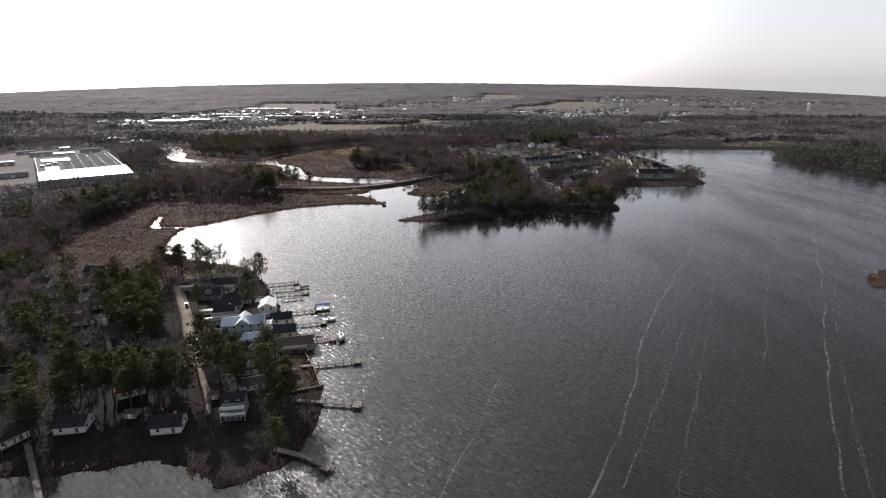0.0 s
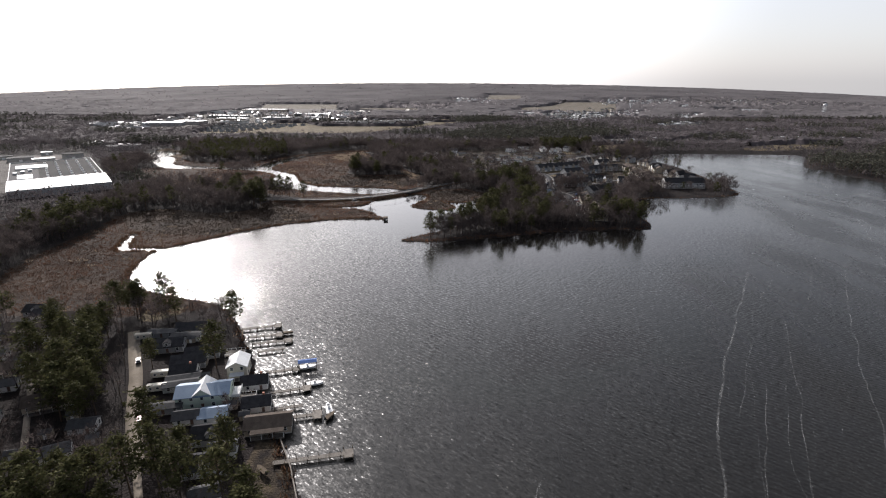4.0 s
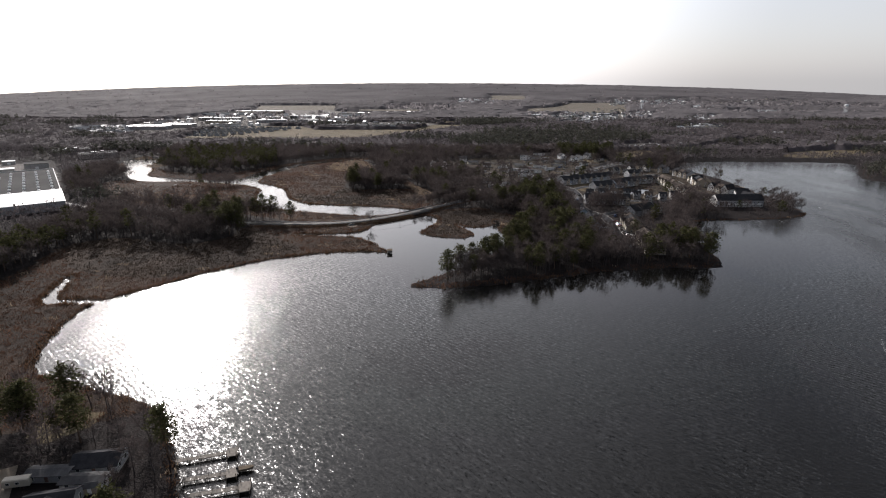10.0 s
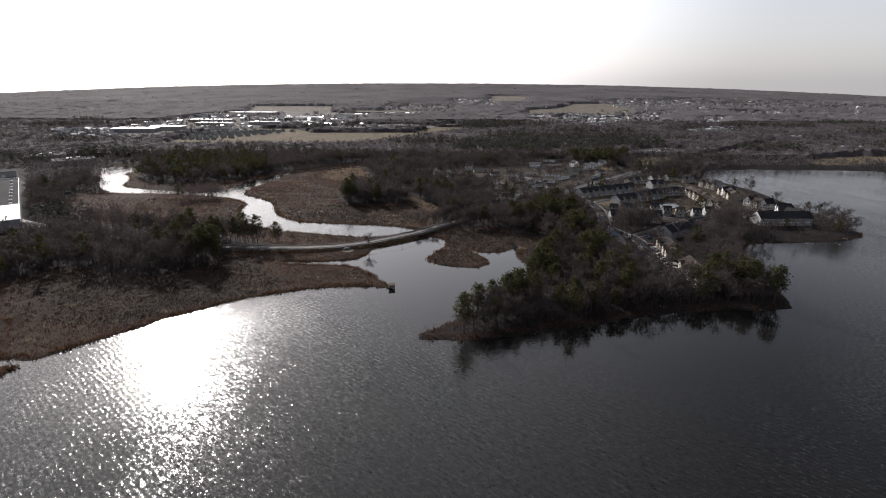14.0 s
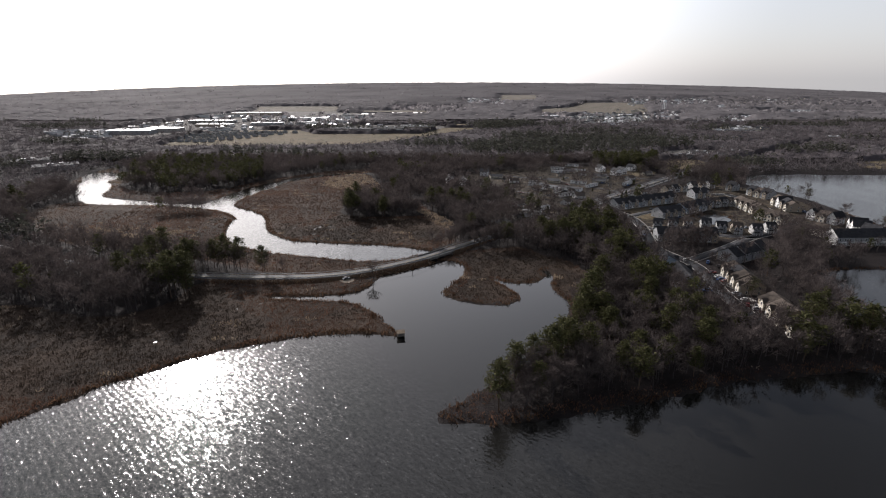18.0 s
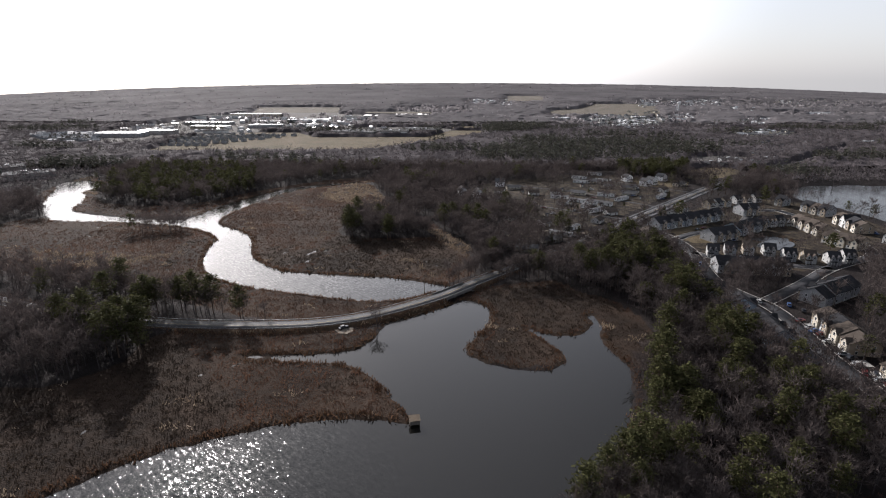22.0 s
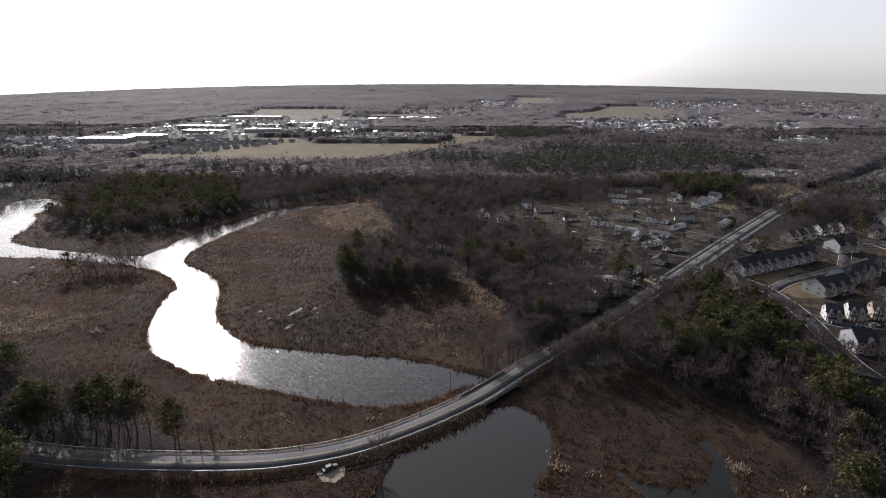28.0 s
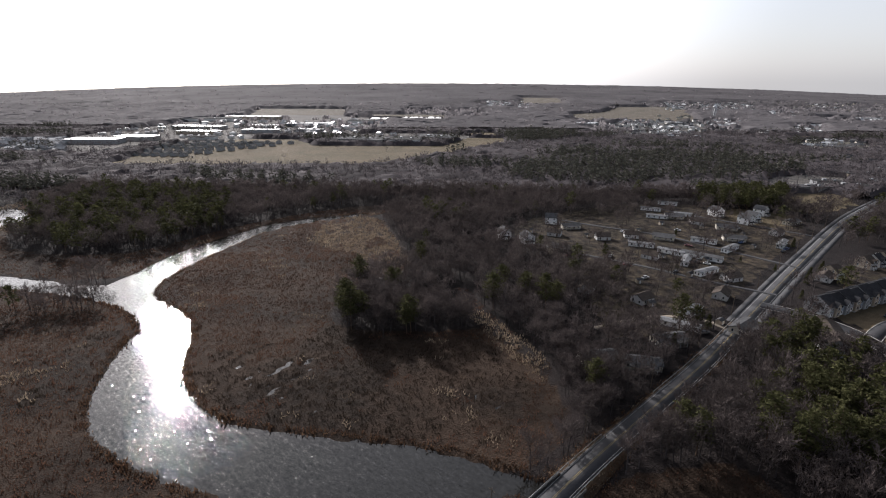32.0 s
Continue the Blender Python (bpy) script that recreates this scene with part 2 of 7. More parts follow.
GLASS = plain("window_glass", (0.02, 0.025, 0.03), 0.06)
CAR_COLS = [plain("car_paint_white", (0.42, 0.42, 0.41), 0.42, 0, 0.0), plain("car_paint_dark", (0.02, 0.02, 0.025), 0.42, 0.2, 0.25),
            plain("car_paint_silver", (0.42, 0.43, 0.44), 0.45, 0.3, 0.0), plain("car_paint_red", (0.12, 0.015, 0.015), 0.42, 0.1, 0.25),
            plain("car_paint_blue", (0.03, 0.07, 0.18), 0.42, 0.2, 0.0)]


def water_mat():
    m, n, l, p = nodes_of("river_water")
    pos = n.new("ShaderNodeNewGeometry").outputs["Position"]
    p.inputs["Base Color"].default_value = (0.009, 0.0085, 0.0075, 1)
    p.inputs["IOR"].default_value = 1.333
    # ruffled and calm stretches, drawn out along the wind
    mp = n.new("ShaderNodeMapping")
    mp.inputs["Scale"].default_value = (1.0, 0.32, 1.0)
    mp.inputs["Rotation"].default_value = (0, 0, radians(14))
    l.new(pos, mp.inputs["Vector"])
    calm = noise_node(n, l, mp.outputs[0], 0.03, 5, 0.65)
    rr = ramp(n, [(0.38, (0.10, 0.10, 0.10)), (0.62, (0.15, 0.15, 0.15))])
    l.new(calm.outputs["Fac"], rr.inputs[0])
    ruf = n.new("ShaderNodeAttribute")
    ruf.attribute_name = "ruffle"
    mul = n.new("ShaderNodeMath")
    mul.operation = "MULTIPLY"
    chop = n.new("ShaderNodeAttribute")
    chop.attribute_name = "chop"
    l.new(rr.outputs[0], mul.inputs[0])
    l.new(chop.outputs["Fac"], mul.inputs[1])
    l.new(mul.outputs[0], p.inputs["Roughness"])
    # slopes of the wavelets: steep along the wind, drawn out along the crests
    WIND = radians(50)
    turn = n.new("ShaderNodeMapping")
    turn.inputs["Rotation"].default_value = (0, 0, -WIND)
    l.new(pos, turn.inputs["Vector"])
    long_ = n.new("ShaderNodeMapping")
    long_.inputs["Scale"].default_value = (1.0, 0.42, 1.0)
    l.new(turn.outputs[0], long_.inputs["Vector"])

    def vec(op, a, b):
        x = n.new("ShaderNodeVectorMath")
        x.operation = op
        for k, v in enumerate((a, b)):
            if isinstance(v, tuple):
                x.inputs[k].default_value = v
            else:
                l.new(v, x.inputs[k])
        return x.outputs[0]

    def slopes(scale, detail, amount):
        x = noise_node(n, l, long_.outputs[0], scale, detail, 0.5)
        return vec("MULTIPLY", vec("SUBTRACT", x.outputs["Color"], (0.5, 0.5, 0.5)), (amount, amount * 0.8, 0.0))

    tilt = vec("ADD", slopes(1.2, 0, 0.32), slopes(3.4, 1, 0.62))
    # regular trains of small waves
    train = n.new("ShaderNodeTexWave")
    train.bands_direction = "X"
    train.inputs["Scale"].default_value, train.inputs["Distortion"].default_value = 0.15, 5.0
    train.inputs["Detail"].default_value, train.inputs["Detail Scale"].default_value = 2.0, 0.6
    l.new(turn.outputs[0], train.inputs["Vector"])
    tilt = vec("ADD", tilt, vec("MULTIPLY", vec("SUBTRACT", train.outputs["Color"], (0.5, 0.5, 0.5)), (0.10, 0.0, 0.0)))
    gust = ramp(n, [(0.34, (0.62, 0.62, 0.62)), (0.60, (1, 1, 1))])
    l.new(calm.outputs["Fac"], gust.inputs[0])
    tilt = vec("MULTIPLY", tilt, gust.outputs[0])
    # most facets lie flat, a few stand steep
    size = n.new("ShaderNodeVectorMath")
    size.operation = "DOT_PRODUCT"
    l.new(tilt, size.inputs[0])
    l.new(tilt, size.inputs[1])
    steep = n.new("ShaderNodeMath")
    steep.operation = "MULTIPLY_ADD"
    steep.inputs[1].default_value, steep.inputs[2].default_value = 20.0, 0.5
    l.new(size.outputs["Value"], steep.inputs[0])
    heavy = n.new("ShaderNodeVectorMath")
    heavy.operation = "SCALE"
    l.new(tilt, heavy.inputs[0])
    l.new(steep.outputs[0], heavy.inputs["Scale"])
    tilt = heavy.outputs[0]
    scale = n.new("ShaderNodeVectorMath")
    scale.operation = "SCALE"
    l.new(tilt, scale.inputs[0])
    l.new(ruf.outputs["Fac"], scale.inputs["Scale"])
    back = n.new("ShaderNodeVectorRotate")
    back.rotation_type = "Z_AXIS"
    back.inputs["Angle"].default_value = WIND
    l.new(scale.outputs[0], back.inputs["Vector"])
    l.new(vec("NORMALIZE", vec("ADD", back.outputs[0], (0.0, 0.0, 1.0)), (0.0, 0.0, 0.0)), p.inputs["Normal"])
    return m


WATER = water_mat()


def ground_mat():
    m, n, l, p = nodes_of("ground_cover")
    pos = n.new("ShaderNodeNewGeometry").outputs["Position"]
    zone = n.new("ShaderNodeAttribute")
    zone.attribute_name = "cover"
    sep = n.new("ShaderNodeSeparateColor")
    l.new(zone.outputs["Color"], sep.inputs[0])
    big, mid, fine = noise_node(n, l, pos, 0.02, 5), noise_node(n, l, pos, 0.22, 4), noise_node(n, l, pos, 1.6, 3)

    def mixed(a, b, node, lo=0.35, hi=0.65):
        r = ramp(n, [(lo, a), (hi, b)])
        l.new(node.outputs["Fac"], r.inputs[0])
        return r.outputs[0]

    def mix(fac, a, b):
        x = n.new("ShaderNodeMix")
        x.data_type = "RGBA"
        l.new(fac, x.inputs[0])
        l.new(a, x.inputs[6])
        l.new(b, x.inputs[7])
        return x.outputs[2]

    def edge(out):
        """A cover's edge, frayed by noise."""
        a = n.new("ShaderNodeMath")
        a.operation = "MULTIPLY_ADD"
        a.inputs[1].default_value = 0.5
        l.new(mid.outputs["Fac"], a.inputs[0])
        l.new(out, a.inputs[2])
        mr = n.new("ShaderNodeMapRange")
        mr.inputs["From Min"].default_value, mr.inputs["From Max"].default_value = 0.6, 0.9
        l.new(a.outputs[0], mr.inputs[0])
        return mr.outputs[0]

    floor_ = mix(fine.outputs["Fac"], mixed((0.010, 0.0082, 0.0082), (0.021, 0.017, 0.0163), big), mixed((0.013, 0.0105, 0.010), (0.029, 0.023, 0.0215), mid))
    marsh = mix(fine.outputs["Fac"], mixed((0.013, 0.0088, 0.0066), (0.037, 0.0245, 0.017), mid), mixed((0.016, 0.011, 0.008), (0.053, 0.0345, 0.0235), big, 0.42, 0.58))
    field = mix(fine.outputs["Fac"], mixed((0.075, 0.058, 0.036), (0.15, 0.115, 0.072), mid), mixed((0.055, 0.052, 0.028), (0.13, 0.10, 0.062), big))
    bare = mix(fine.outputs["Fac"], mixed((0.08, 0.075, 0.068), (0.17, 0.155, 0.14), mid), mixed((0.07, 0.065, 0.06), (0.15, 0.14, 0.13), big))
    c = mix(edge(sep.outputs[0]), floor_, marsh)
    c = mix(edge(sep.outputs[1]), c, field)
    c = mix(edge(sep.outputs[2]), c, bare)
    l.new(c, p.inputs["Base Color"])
    p.inputs["Roughness"].default_value, p.inputs["Specular IOR Level"].default_value = 0.95, 0.1
    b = n.new("ShaderNodeBump")
    b.inputs["Strength"].default_value, b.inputs["Distance"].default_value = 0.9, 1.0
    l.new(fine.outputs["Fac"], b.inputs["Height"])
    l.new(b.outputs[0], p.inputs["Normal"])
    return m


GROUND = ground_mat()

# ---------------------------------------------------------------- mesh helpers
def mesh_np(name, V, tris=None, quads=None, material=None, smooth=False):
    """A mesh from arrays of places, triangles and quads."""
    me = bpy.data.meshes.new(name)
    V = np.asarray(V, np.float32)
    tris = np.zeros((0, 3), np.int32) if tris is None else np.asarray(tris, np.int32)
    quads = np.zeros((0, 4), np.int32) if quads is None else np.asarray(quads, np.int32)
    loops = np.concatenate([tris.ravel(), quads.ravel()])
    starts = np.concatenate([np.arange(len(tris)) * 3, len(tris) * 3 + np.arange(len(quads)) * 4])
    me.vertices.add(len(V))
    me.vertices.foreach_set("co", V.ravel())
    me.loops.add(len(loops))
    me.loops.foreach_set("vertex_index", loops.astype(np.int32))
    me.polygons.add(len(starts))
    me.polygons.foreach_set("loop_start", starts.astype(np.int32))
    if smooth:
        me.polygons.foreach_set("use_smooth", np.ones(len(starts), bool))
    me.update(calc_edges=True)
    if material:
        me.materials.append(material)
    return me


class Bits:
    """Gathers boxes, prisms and tubes into one mesh."""

    def __init__(self):
        self.v, self.f = [], []

    def add(self, vs, fs):
        k = len(self.v)
        self.v += [tuple(v) for v in vs]
        self.f += [tuple(i + k for i in f) for f in fs]
        return self

    def box(self, x0, y0, z0, x1, y1, z1):
        vs = [(x, y, z) for z in (z0, z1) for y in (y0, y1) for x in (x0, x1)]
        return self.add(vs, [(0, 2, 3, 1), (4, 5, 7, 6), (0, 1, 5, 4), (1, 3, 7, 5), (3, 2, 6, 7), (2, 0, 4, 6)])

    def tube(self, a, b, r0, r1, sides=6):
        a, b = Vector(a), Vector(b)
        d = (b - a).normalized()
        u = d.orthogonal().normalized()
        w = d.cross(u)
        ring = [(math.cos(2 * math.pi * i / sides), math.sin(2 * math.pi * i / sides)) for i in range(sides)]
        vs = [a + (u * c + w * s) * r0 for c, s in ring] + [b + (u * c + w * s) * r1 for c, s in ring]
        fs = [(i, (i + 1) % sides, sides + (i + 1) % sides, sides + i) for i in range(sides)]
        return self.add(vs, fs + [tuple(range(sides))[::-1], tuple(range(sides, 2 * sides))])

    def prism(self, outline, z0, z1):
        """An upright prism over an outline of (x, y)."""
        k = len(outline)
        vs = [(x, y, z0) for x, y in outline] + [(x, y, z1) for x, y in outline]
        fs = [(i, (i + 1) % k, k + (i + 1) % k, k + i) for i in range(k)]
        return self.add(vs, fs + [tuple(range(k))[::-1], tuple(range(k, 2 * k))])

    def profile(self, outline, x0, x1):
        """A bar along x with the section outline, in (y, z)."""
        k = len(outline)
        vs = [(x0, y, z) for y, z in outline] + [(x1, y, z) for y, z in outline]
        fs = [(i, (i + 1) % k, k + (i + 1) % k, k + i) for i in range(k)]
        return self.add(vs, fs + [tuple(range(k))[::-1], tuple(range(k, 2 * k))])

    def mesh(self, name, material):
        me = bpy.data.meshes.new(name)
        me.from_pydata(self.v, [], self.f)
        bm = bmesh.new()
        bm.from_mesh(me)
        bmesh.ops.recalc_face_normals(bm, faces=bm.faces)
        bm.to_mesh(me)
        bm.free()
        me.materials.append(material)
        return me


def part(name, bits, material, parent, label=""):
    """One mesh object under a thing or a part; bits may be a ready mesh."""
    me = bits if isinstance(bits, bpy.types.Mesh) else bits.mesh(name, material)
    ob = new(name, me)
    ob.parent = parent
    return tagged(ob, label)


def thing(name, label, category, group="", m=None):
    ob = tagged(new(name), label, category, group)
    ob.empty_display_size = 0.5
    if m is not None:
        ob.matrix_basis = m
    return ob


# ---------------------------------------------------------------- plan: shores, covers, roads
RIVER_W = [(-700, -400), (-300, 110), (-180, 118), (-134, 123), (-115, 126), (-104, 128), (-94, 131), (-81, 128), (-74, 123), (-68, 119),
           (-59, 123), (-50, 133), (-48, 141), (-47, 155), (-49, 167), (-55, 182), (-62, 196), (-72, 211), (-83, 228), (-92, 250),
           (-105, 273), (-119, 295), (-132, 306), (-151, 312), (-171, 318), (-192, 326), (-201, 343), (-209, 368), (-212, 392),
           (-200, 406), (-182, 425), (-168, 442), (-142, 464), (-106, 479), (-79, 483), (-62, 478)]
RIVER_N = [(-63, 485), (-70, 493), (-80, 507), (-92, 518), (-105, 519), (-137, 520), (-139, 524), (-112, 524), (-95, 527), (-87, 535), (-83, 549),
           (-80, 559), (-69, 567), (-60, 578), (-46, 584), (-37, 581), (-31, 574), (-30, 562), (-38, 545), (-45, 530), (-35, 518),
           (-20, 514), (-8, 514), (1, 523), (-4, 535), (-15, 553), (-10, 548), (0, 543), (10, 546), (17, 555), (17, 568), (21, 567), (23, 553),
           (18, 546), (18, 534), (24, 521), (20, 500), (6, 470), (-14, 448), (-34, 432), (-47, 419)]
RIVER_E = [(-28, 415), (-3, 420), (34, 430), (74, 445), (117, 452), (148, 452), (159, 458), (162, 478), (160, 510), (172, 545), (190, 570),
           (237, 572), (272, 577), (303, 591), (305, 625), (309, 690), (312, 759), (306, 809), (290, 840), (305, 870), (324, 900), (380, 913),
           (454, 905), (529, 905), (556, 898), (554, 873), (500, 800), (486, 775), (498, 722), (505, 646), (515, 590), (540, 520), (620, 400),
           (760, 200), (900, -100), (900, -400)]
RIVER = RIVER_W + RIVER_N + RIVER_E
CREEK_S = [(-44, 592), (-57, 599), (-70, 587), (-87, 581), (-111, 584), (-137, 591), (-168, 599), (-187, 610), (-203, 623), (-211, 638), (-219, 658),
           (-224, 680), (-224, 691), (-243, 711), (-265, 723), (-309, 734), (-355, 740), (-384, 738), (-405, 755), (-434, 790), (-462, 830), (-481, 868), (-498, 892), (-496, 912)]
CREEK_N = [(-478, 916), (-460, 906), (-440, 884), (-447, 857), (-424, 832), (-410, 806), (-402, 776), (-366, 757), (-318, 748), (-289, 740), (-274, 746), (-271, 789), (-256, 835), (-229, 880), (-206, 897),
           (-160, 916), (-157, 910), (-200, 886), (-228, 855), (-238, 818), (-247, 780), (-250, 745), (-240, 727), (-214, 709), (-198, 689), (-188, 660), (-180, 645),
           (-170, 636), (-163, 628), (-143, 621), (-106, 618), (-70, 611), (-56, 604), (-42, 597)]
CREEK = CREEK_S + CREEK_N
STREAM = [(-205, 391), (-228, 393), (-240, 391), (-247, 412), (-252, 432), (-249, 433), (-242, 412), (-236, 397), (-226, 397), (-205, 398)]
POND = [(166, 701), (178, 706), (198, 707), (199, 697), (181, 688)]
ISLE = [(254, 294), (268, 304), (290, 310), (296, 280), (251, 274), (244, 279)]
ROAD = [(-420, 634), (-340, 594), (-260, 563), (-202, 551), (-164, 548), (-126, 549), (-110, 552), (-93, 558), (-74, 570), (-55, 585), (-37, 605), (-12, 630), (8, 650), (29, 671),
        (58, 703), (87, 735), (128, 780), (170, 825), (240, 900), (300, 956), (420, 1055), (640, 1255)]
STREET = [(-155, 270), (-142.5, 249.5), (-132, 233), (-124.4, 218.8), (-118, 207), (-111, 196), (-104, 185)]
DIRT = [(-104, 185), (-97, 174), (-90, 163), (-86, 153)]
DIRT_2 = [(-170, 228), (-156, 208), (-145, 193), (-135, 178), (-126, 166)]
DEV_STREET = [(84, 731), (96, 723), (109, 708), (113, 690), (113, 674), (111, 655), (105, 630), (102, 610), (107, 592), (115, 577), (113, 552), (109, 530), (109, 510), (108, 490)]
DEV_LANE = [(112, 664), (122, 652), (140, 645), (165, 638), (185, 634)]
DEV_LANE_2 = [(114, 582), (128, 592), (153, 610), (179, 632), (204, 646), (232, 660), (243, 690), (244, 720), (246, 750), (240, 785)]
DEV_LANE_3 = [(182, 736), (200, 760), (218, 785), (240, 785)]
DEV_LANE_4 = [(113, 694), (128, 707), (150, 719), (170, 730), (182, 736)]
LOT_LANE = [(54, 701), (47, 712), (22, 716), (-10, 700)]
PARK_LANE = [(100, 745), (70, 765), (40, 790), (0, 815), (-30, 840)]
PARK_LANE_2 = [(140, 790), (105, 830), (80, 860), (40, 880), (10, 900)]
PARK_LANE_3 = [(200, 858), (170, 885), (130, 920), (100, 955)]

MARSHES = [
    [(-60, 600), (-39, 618), (-33, 633), (-40, 662), (-52, 685), (-64, 701), (-72, 695), (-133, 692), (-142, 723), (-132, 756), (-100, 776), (-124, 848), (-150, 920), (-280, 800), (-270, 720), (-180, 600)],
    [(-60, 575), (-84, 558), (-147, 555), (-178, 571), (-227, 590), (-279, 605), (-330, 616), (-430, 711), (-400, 760), (-215, 730), (-195, 640), (-120, 605), (-60, 598)],
    [(-48, 468), (-55, 500), (-80, 545), (-100, 552), (-144, 547), (-188, 545), (-184, 515), (-201, 496), (-227, 496), (-269, 513), (-300, 490), (-285, 440), (-292, 395), (-280, 345), (-264, 308), (-225, 280), (-140, 290), (-120, 310), (-200, 400)],
    [(-51, 582), (-29, 603), (-2, 610), (14, 611), (20, 595), (36, 586), (45, 561), (43, 541), (35, 511), (20, 520), (-50, 515)],
    [(-500, 900), (-478, 830), (-400, 770), (-306, 745), (-262, 760), (-243, 829), (-152, 917), (-67, 936), (-162, 955), (-250, 880), (-290, 800), (-330, 790), (-390, 800), (-440, 870), (-450, 930)],
    [(240, 270), (300, 270), (300, 315), (240, 310)],
]
STRAWS = [[(-100, 776), (-124, 848), (-150, 915), (-185, 890), (-190, 840), (-150, 800)], [(-80, 748), (-71, 717), (-65, 698), (-58, 684), (-51, 672), (-46, 655), (-37, 655), (-36, 668), (-41, 681), (-47, 692), (-54, 704), (-62, 722), (-68, 745)],
          [(-330, 640), (-280, 625), (-240, 640), (-300, 655)], [(-504, 919), (-490, 949), (-465, 911), (-484, 901)], [(-449, 861), (-436, 894), (-408, 847), (-423, 833)], [(-318, 629), (-324, 653), (-306, 654), (-307, 632)], [(-264, 636), (-252, 651), (-232, 657), (-234, 646)]]

def sharp(poly):
    """Keeps a field's corners when the outline is rounded."""
    return [p for p in poly for _ in range(3)]


FIELDS = [
    sharp([(-560, 1135), (-330, 1150), (-190, 1175), (-90, 1300), (10, 1440), (10, 1560), (-60, 1560), (-110, 1410), (-340, 1400), (-400, 1500), (-560, 1500), (-590, 1380)]),
    sharp([(235, 2020), (620, 2040), (830, 2722), (560, 2700), (430, 2400), (300, 2300)]), [(216, 926), (256, 1022), (330, 1030), (300, 962)],
    sharp([(-735, 2050), (-430, 2050), (-508, 2468), (-866, 2478)]),
    sharp([(165, 2750), (355, 2760), (447, 3330), (218, 3310)]), [(480, 940), (640, 960), (760, 1060), (560, 1030)], [(600, 1580), (665, 1560), (720, 1652), (640, 1650)], [(-64, 1590), (4, 1550), (4, 1680), (-66, 1662)],
    [(100, 725), (120, 712), (118, 690), (128, 684), (150, 688), (164, 712), (150, 735), (120, 735)],
    [(-160, 280), (-148, 282), (-140, 300), (-165, 300)],
    [(170, 880), (225, 910), (200, 950), (150, 940)], sharp([(-345, 1960), (-126, 1970), (-131, 2232), (-382, 2227)]),
]
GARDENS = [[(-73, 201), (-62, 197), (-49, 171), (-61, 167), (-72, 186)], [(-10, 690), (20, 690), (52, 712), (120, 790), (230, 905), (160, 980), (60, 960), (-50, 880), (0, 780)], [(106, 730), (112, 600), (180, 640), (300, 640), (300, 830), (220, 840)]]
BARES = [
    [(-520, 520), (-455, 585), (-405, 640), (-603, 893), (-735, 790)], [(-870, 1350), (-760, 1400), (-560, 1400), (-470, 1560), (-300, 1540), (-260, 1900), (-380, 2150), (-780, 2150), (-860, 1800)],
    [(-310, 1500), (-60, 1500), (-60, 1640), (-330, 1640)], [(250, 1050), (330, 1040), (420, 1130), (330, 1150)],
    [(92, 566), (104, 590), (101, 612), (94, 606)], [(247, 1600), (440, 1605), (640, 2050), (355, 2040)], [(505, 1380), (640, 1385), (735, 1550), (590, 1550)], [(-835, 1250), (-600, 1235), (-640, 1450), (-980, 1445)],
]


def seg_dist(P, line, closed=False):
    """Distance of the places P from a line of points."""
    L = np.array(line, float)
    A, B = (L, np.roll(L, -1, 0)) if closed else (L[:-1], L[1:])
    best = np.full(len(P), 1e9)
    for a, b in zip(A, B):
        d = b - a
        t = np.clip(((P - a) @ d) / (d @ d), 0, 1)
        best = np.minimum(best, np.hypot(*(P - a - t[:, None] * d).T))
    return best


def inside(P, poly):
    L = np.array(poly, float)
    x, y = P.T
    hit = np.zeros(len(P), bool)
    for (ax, ay), (bx, by) in zip(L, np.roll(L, -1, 0)):
        if ay != by:
            hit ^= ((ay > y) != (by > y)) & (x < (bx - ax) * (y - ay) / (by - ay) + ax)
    return hit


def soft(line, closed=True, rounds=2):
    """Rounds the corners of a line (Chaikin)."""
    L = np.array(line, float)
    for _ in range(rounds):
        N = np.roll(L, -1, 0) if closed else L[1:]
        C = L if closed else L[:-1]
        new_pts = np.empty((2 * len(C), 2))
        new_pts[0::2], new_pts[1::2] = C * 0.75 + N * 0.25, C * 0.25 + N * 0.75
        L = new_pts if closed else np.vstack([L[:1], new_pts, L[-1:]])
    return L


def wobble(P, size, seed):
    """Cheap smooth noise from a few sines, about -1 to 1."""
    r = np.random.RandomState(seed)
    out = np.zeros(len(P))
    for _ in range(7):
        k = r.normal(0, 1, 2) / size * 2.2
        out += np.sin(P @ k + r.uniform(0, 6.28))
    return out / 3.2


WATERS = [soft(RIVER, True, 1), soft(CREEK, True, 1), soft(STREAM), soft(POND)]
ISLE_S = soft(ISLE)


def shore(P):
    """Signed distance from the water's edge: above 0 on land, below 0 in water."""
    d = np.full(len(P), 1e9)
    for w in WATERS:
        m = (P[:, 0] > w[:, 0].min() - 60) & (P[:, 0] < w[:, 0].max() + 60) & (P[:, 1] > w[:, 1].min() - 60) & (P[:, 1] < w[:, 1].max() + 60)
        if m.any():
            Q = P[m]
            e = seg_dist(Q, w, True)
            d[m] = np.minimum(d[m], np.where(inside(Q, w), -e, e))
    e = seg_dist(P, ISLE_S, True)
    d = np.maximum(d, np.where(inside(P, ISLE_S), e, -e))
    return d


def any_in(P, polys):
    hit = np.zeros(len(P), bool)
    for q in polys:
        hit |= inside(P, soft(q))
    return hit


